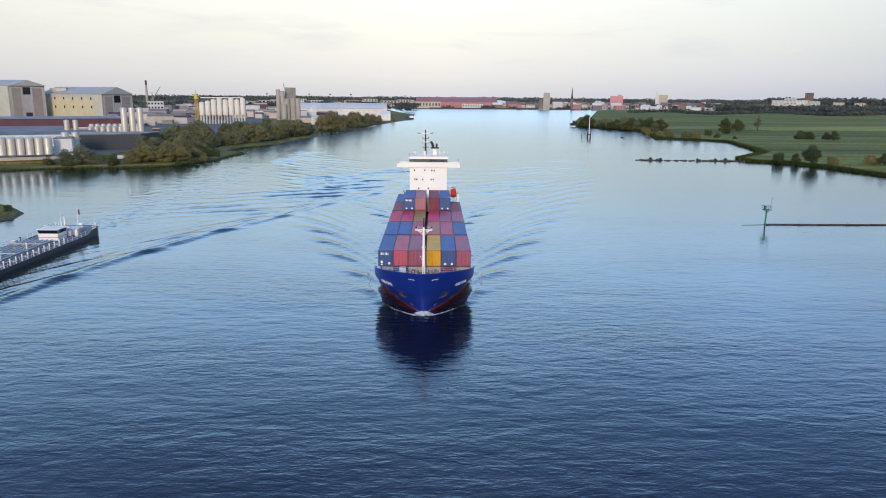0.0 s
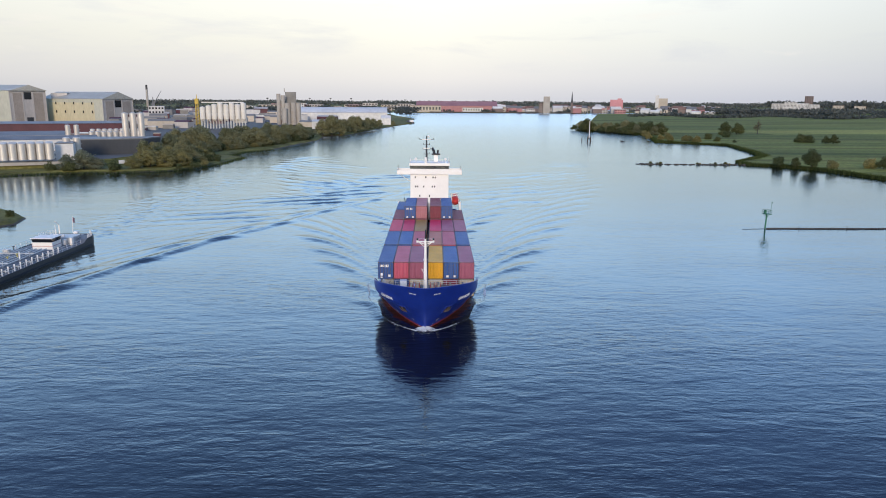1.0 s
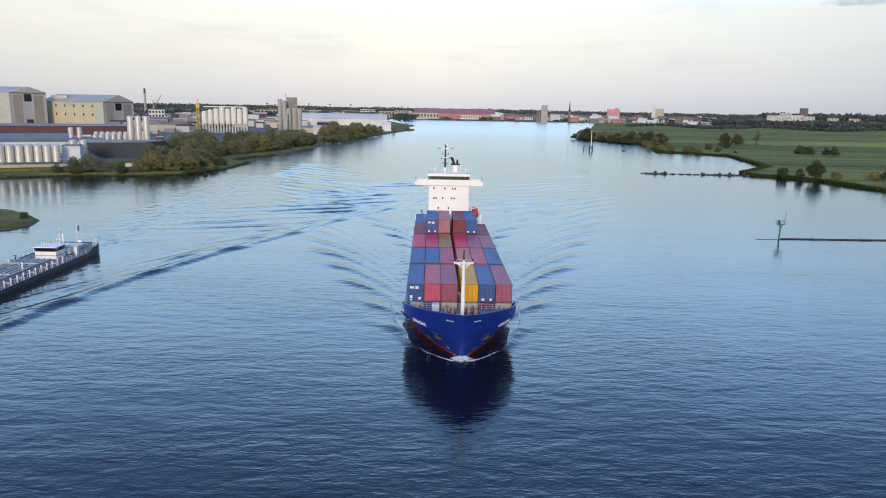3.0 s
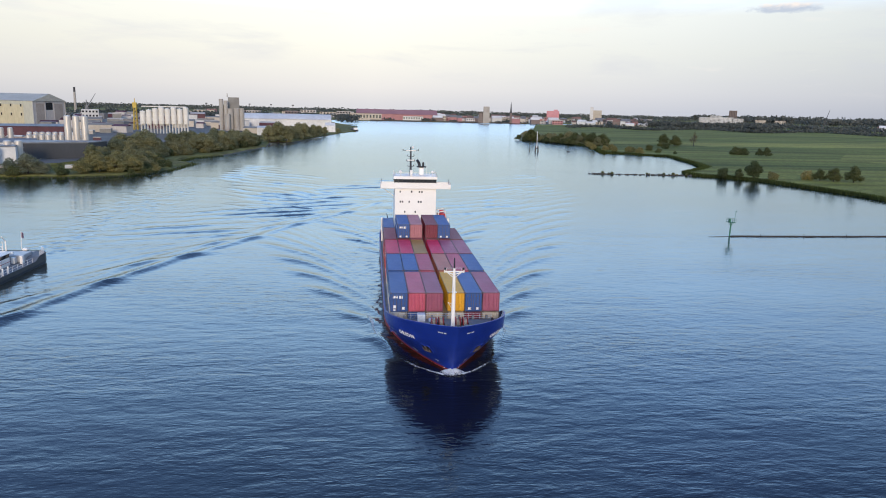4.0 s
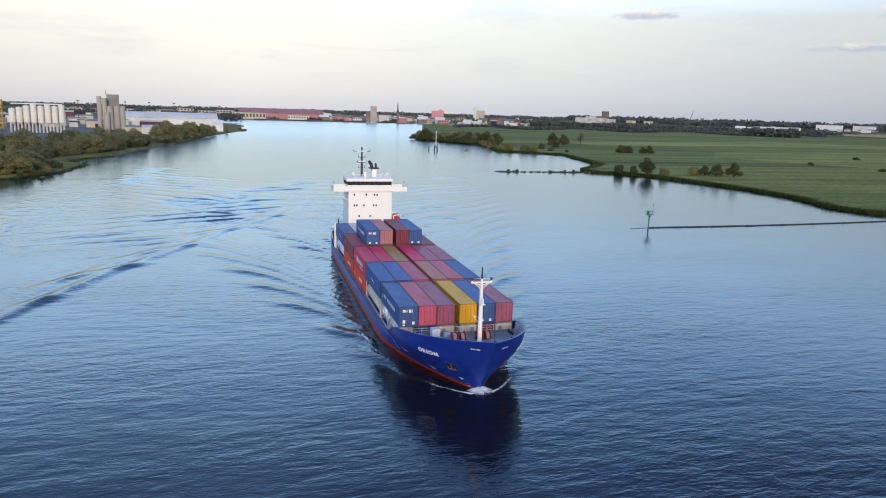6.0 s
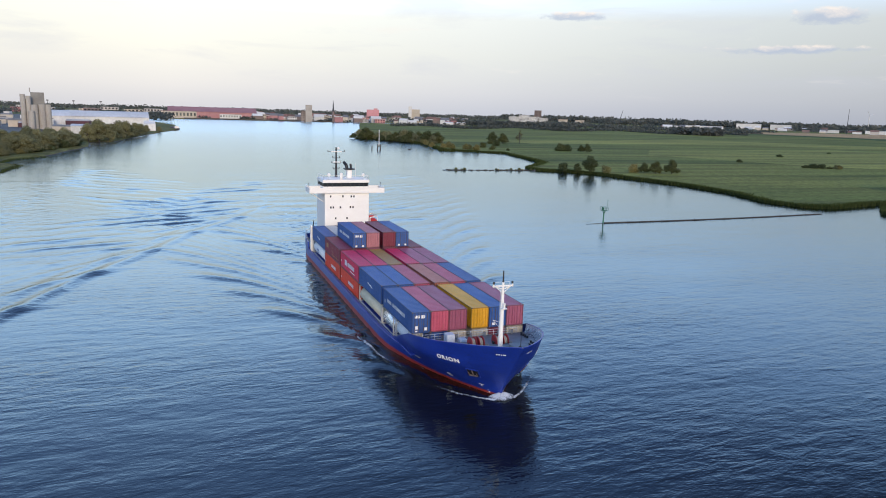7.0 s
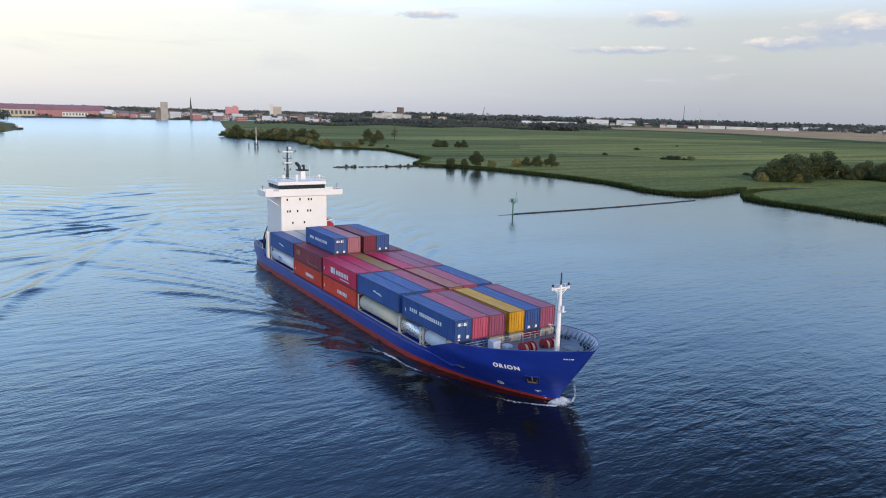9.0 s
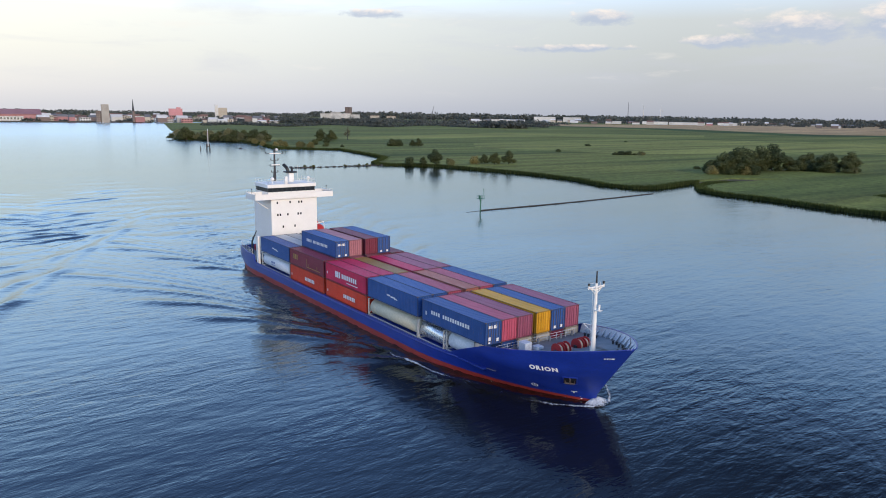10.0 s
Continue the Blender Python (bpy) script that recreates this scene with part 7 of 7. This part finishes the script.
    rod(bm, (0, 0, 18), (0, 0, 29), 0.8, 0.4, 6)
    part("frame", bm, GREY_ROOF, t)
    mats = [TOWN_WHITE, HALL_GREY, MAROON_WALL, GREY_ROOF, TOWN_BEIGE, ELEV_GREY]
    for k in range(110):
        az, d = rnd.uniform(-24.5, -7.5), rnd.uniform(700, 1500)
        x, y = bearing(az, d)
        if y < 640 or (-235 < x < -140 and 640 < y < 800):
            continue
        w, l, h = rnd.uniform(8, 26), rnd.uniform(6, 14), rnd.uniform(3.5, 8.5)
        q = rnd.uniform(-0.35, 0.35)
        ca, sa = math.cos(q), math.sin(q)
        plan = [(x + ca * a - sa * b2, y + sa * a + ca * b2) for a, b2 in ((-w / 2, -l / 2), (w / 2, -l / 2), (w / 2, l / 2), (-w / 2, l / 2))]
        if k % 3:
            gabled("shed", "low industrial shed among the works", plan, 4, 4 + h, 4 + h * 1.3, mats[k % 6], mats[(k * 5 + 3) % 6], "shed", "sheds of the works")
        else:
            block("shed", "low flat industrial shed among the works", plan, 4, 4 + h, mats[k % 6], GREY_ROOF, "shed", group="sheds of the works")
    for k in range(44):
        az, d = rnd.uniform(-30, -19.5), rnd.uniform(540, 780)
        x, y = bearing(az, d)
        if x > -205 and y < 640:
            continue
        w, l, h = rnd.uniform(3, 12), rnd.uniform(3, 8), rnd.uniform(1.6, 4.0)
        plan = [(x - w / 2, y - l / 2), (x + w / 2, y - l / 2 + w * 0.3), (x + w / 2 - 1, y + l / 2 + w * 0.3), (x - w / 2 - 1, y + l / 2)]
        block("storage_unit", "small storage unit standing on the works yard", plan, 3.9, 3.9 + h, mats[k % 6], mats[(k + 2) % 6], "storage unit", group="units on the works yard")
    for k in range(5):
        x, y = bearing(-13.0 + k * 1.6, rnd.uniform(900, 1200))
        p = empty("light_mast", "slim steel floodlight mast", "mast", "floodlight masts", m=pose(x, y, 4))
        part("pole", rodded((0, 0, 0), (0, 0, 28), 0.4, 0.25, 6), STEEL_DARK, p)
        part("lamps", boxed(-1.5, 1.5, -0.3, 0.3, 27, 28.5, 0.1), STEEL_DARK, p)


def build_town():
    rnd = random.Random(77)
    block("quay_shed", "long beige quay shed", facing(-2.0, 0.5, 1685, 30), 1, 16.0, TOWN_BEIGE, TOWN_ROOF, "building", 10, 1)
    gabled("factory", "long factory with dark red roof", facing(-1.5, 4.95, 1760, 60), 1, 15, 26.0, TOWN_RED_HAZED, TOWN_RED_HAZED, "factory")
    block("office_building", "low white factory front", facing(2.2, 3.8, 1745, 10), 1, 11, TOWN_WHITE, TOWN_ROOF, "factory", 8, 1)
    block("tower_block", "slim pale residential tower", facing(8.55, 9.05, 1624, 14), 1, 38.0, CONCRETE, TOWN_WHITE, "tower")
    block("tower_wing", "brown wing beside the tower", facing(8.2, 8.55, 1630, 14), 1, 24.0, TOWN_BROWN, TOWN_ROOF, "building", 3, 6)
    s = empty("church", "church with slim dark spire", "church", m=pose(*bearing(10.75, 1700), 1))
    part("tower", boxed(-2.4, 2.4, -2.4, 2.4, 0, 24, 0.2), TOWN_BROWN, s)
    bm = lathe(bmesh.new(), [(2.8, 24), (1.6, 32), (1.0, 42), (0.12, 50)], 8)
    part("spire", bm, STEEL_DARK, s)
    part("nave", boxed(2.4, 22, -5, 5, 0, 11, 0.3), TOWN_RED_HAZED, s)
    block("red_mill", "bright pink-red clad mill building", facing(13.65, 14.62, 2230, 25), 1, 31.0, TOWN_PINK, TOWN_PINK, "building")
    block("red_mill_tower", "pink-red lift tower on the mill", facing(14.2, 14.5, 2228, 12), 1, 35.0, TOWN_PINK, TOWN_PINK, "building")
    block("mill", "tall cream mill building", facing(17.25, 17.9, 2330, 30), 1, 36.0, TOWN_BEIGE, TOWN_WHITE, "mill")
    block("mill_tower", "tall white mill tower in town", facing(17.0, 17.25, 2325, 14), 1, 45.0, TOWN_WHITE, TOWN_WHITE, "mill")
    block("brown_block", "dark brown tower block on the skyline", facing(27.2, 27.75, 3014, 25), 1, 48.0, TOWN_BROWN, TOWN_BROWN, "tower", 5, 12)
    for a0, a1, z in ((25.1, 25.9, 22), (25.9, 26.7, 28), (26.7, 27.5, 23), (27.4, 28.2, 20)):
        block("flats", "white block of flats", facing(a0, a1, 2600, 18), 1, z, TOWN_WHITE, TOWN_WHITE, "flats", 9, 6, "white flats")
    for a0, a1, z in ((29.0, 29.7, 18), (30.3, 31.0, 17)):
        block("flats", "beige block of flats", facing(a0, a1, 2500, 18), 1, z, TOWN_BEIGE, TOWN_ROOF, "flats", 8, 5, "white flats")
    # sheds beyond the meadow
    for a0, a1, d, z, m in ((38.5, 41.2, 2120, 14, TOWN_WHITE), (37.0, 38.0, 2120, 12, TOWN_WHITE), (42.3, 44.0, 3050, 20, TOWN_WHITE), (44.6, 46.0, 3050, 20, TOWN_WHITE), (47.8, 49.0, 2650, 10, TOWN_WHITE), (50.6, 52.5, 2700, 11, TOWN_WHITE), (52.6, 55.2, 2700, 10, TOWN_WHITE), (56.3, 57.5, 2720, 10, TOWN_WHITE), (58.0, 59.0, 3100, 15, TOWN_WHITE), (61, 63, 3500, 16, HALL_GREY)):
        block("distribution_shed", "long low white distribution shed", facing(a0, a1, d, 40), 1, z, m, TOWN_WHITE, "shed", 0, 0, "sheds beyond the meadow")
    walls, roofs = [TOWN_WHITE, TOWN_BEIGE, TOWN_RED_HAZED, TOWN_BROWN, HALL_GREY], [TOWN_ROOF, TOWN_ROOF, GREY_ROOF, TOWN_WHITE]
    for k in range(150):
        az = rnd.uniform(4.6, 21.5)
        d = rnd.uniform(1690, 2250)
        x, y = bearing(az, d)
        w, l, h = rnd.uniform(9, 26), rnd.uniform(8, 14), rnd.uniform(4.5, 11)
        a = rnd.uniform(-0.4, 0.4) - radians(az)
        ca, sa = math.cos(a), math.sin(a)
        plan = [(x + ca * p - sa * q, y + sa * p + ca * q) for p, q in ((-w / 2, -l / 2), (w / 2, -l / 2), (w / 2, l / 2), (-w / 2, l / 2))]
        if rnd.random() < 0.6:
            gabled("house", "small house in the far town", plan, 1, 1 + h, 1 + h * 1.55, rnd.choice(walls), rnd.choice(roofs), "house", "houses of the town")
        else:
            block("town_building", "flat-roofed building in the far town", plan, 1, 1 + h * 1.2, rnd.choice(walls), rnd.choice(roofs), "building", 4, 2, "houses of the town")
    for k in range(60):
        az = rnd.uniform(36, 66)
        x, y = bearing(az, rnd.uniform(1900, 2400) if az < 42 else rnd.uniform(2500, 3200))
        w, l, h = rnd.uniform(10, 30), rnd.uniform(8, 14), rnd.uniform(5, 10)
        a = -radians(az)
        ca, sa = math.cos(a), math.sin(a)
        plan = [(x + ca * p - sa * q, y + sa * p + ca * q) for p, q in ((-w / 2, -l / 2), (w / 2, -l / 2), (w / 2, l / 2), (-w / 2, l / 2))]
        gabled("house", "house beyond the meadow", plan, 1, 1 + h, 1 + h * 1.5, rnd.choice(walls), rnd.choice(roofs), "house", "houses of the town")
    for k in range(26):
        az = rnd.uniform(-16, -1)
        x, y = bearing(az, rnd.uniform(1700, 2300))
        w, l, h = rnd.uniform(16, 50), rnd.uniform(12, 20), rnd.uniform(7, 16)
        plan = [(x - w / 2, y), (x + w / 2, y), (x + w / 2, y + l), (x - w / 2, y + l)]
        block("works_building", "far works building across the river", plan, 1, 1 + h, rnd.choice(walls), GREY_ROOF, "building", 5, 2, "far works")
    # quay of the far bank
    q = empty("quay", "long dark stone quay of the far town", "quay")
    part("wall", prism([(-12, 1655), (330, 1672), (330, 1676), (-12, 1659)], -0.5, 3.0), STONE, q)
    # slewing crane, radio mast and turbines on the skyline
    c = empty("tower_crane", "slanting crane jib on the skyline", "crane", m=pose(1000, 1520, 1))
    bm = bmesh.new()
    rod(bm, (0, 0, 0), (4, 0, 22), 1.0, 0.8, 6)
    rod(bm, (4, 0, 22), (12, 0, 48), 0.9, 0.4, 6)
    part("jib", bm, STEEL_DARK, c)
    r = empty("radio_mast", "slim radio mast on the skyline", "mast", m=pose(1945, 1665, 0))
    part("lattice", rodded((0, 0, 0), (0, 0, 78), 1.2, 0.5, 6), STEEL_DARK, r)
    for x, y, h in ((2682, 2186, 92), (2760, 2150, 84)):
        w = empty("wind_turbine", "distant pale wind turbine", "wind turbine", "wind turbines", m=pose(x, y, 0))
        part("tower", rodded((0, 0, 0), (0, 0, h - 22), 2.0, 1.2, 8), TOWN_WHITE, w)
        for k in range(3):
            a = radians(90 + 120 * k + x)
            part("blade", rodded((0, -2, h - 22), (26 * math.cos(a), -2, h - 22 + 26 * math.sin(a)), 1.1, 0.3, 5), TOWN_WHITE, w)


build_works()
build_town()


# ---- what moves ----
SHIP_START, SHIP_SPEED = Vector((-1.58, 105.74, 0)), Vector((0.111, -5.0788, 0))
BARGE_START, BARGE_SPEED = Vector((-85.2, 121.0, 0)), Vector((0.2, -3.75, 0))


def motions():
    steps = [0.5 * k for k in range(21)]
    for thing, place in SAILING:
        afloat = place is None
        on_board = Matrix() if afloat else Matrix.Translation((0, 0, FLOAT)) @ Matrix.Diagonal((TRUE, TRUE, TRUE, 1)) @ place
        if not afloat:
            thing.scale = (TRUE, TRUE, TRUE)
        walk(thing, [(t, Matrix.Translation(SHIP_START + SHIP_SPEED * t) @ pose(0, 0, 0, 0, 0, -90) @ on_board) for t in steps])
    for thing, place in BARGING:
        walk(thing, [(t, Matrix.Translation(BARGE_START + BARGE_SPEED * t) @ pose(0, 0, 0, 0, 0, -90) @ place) for t in steps])


motions()
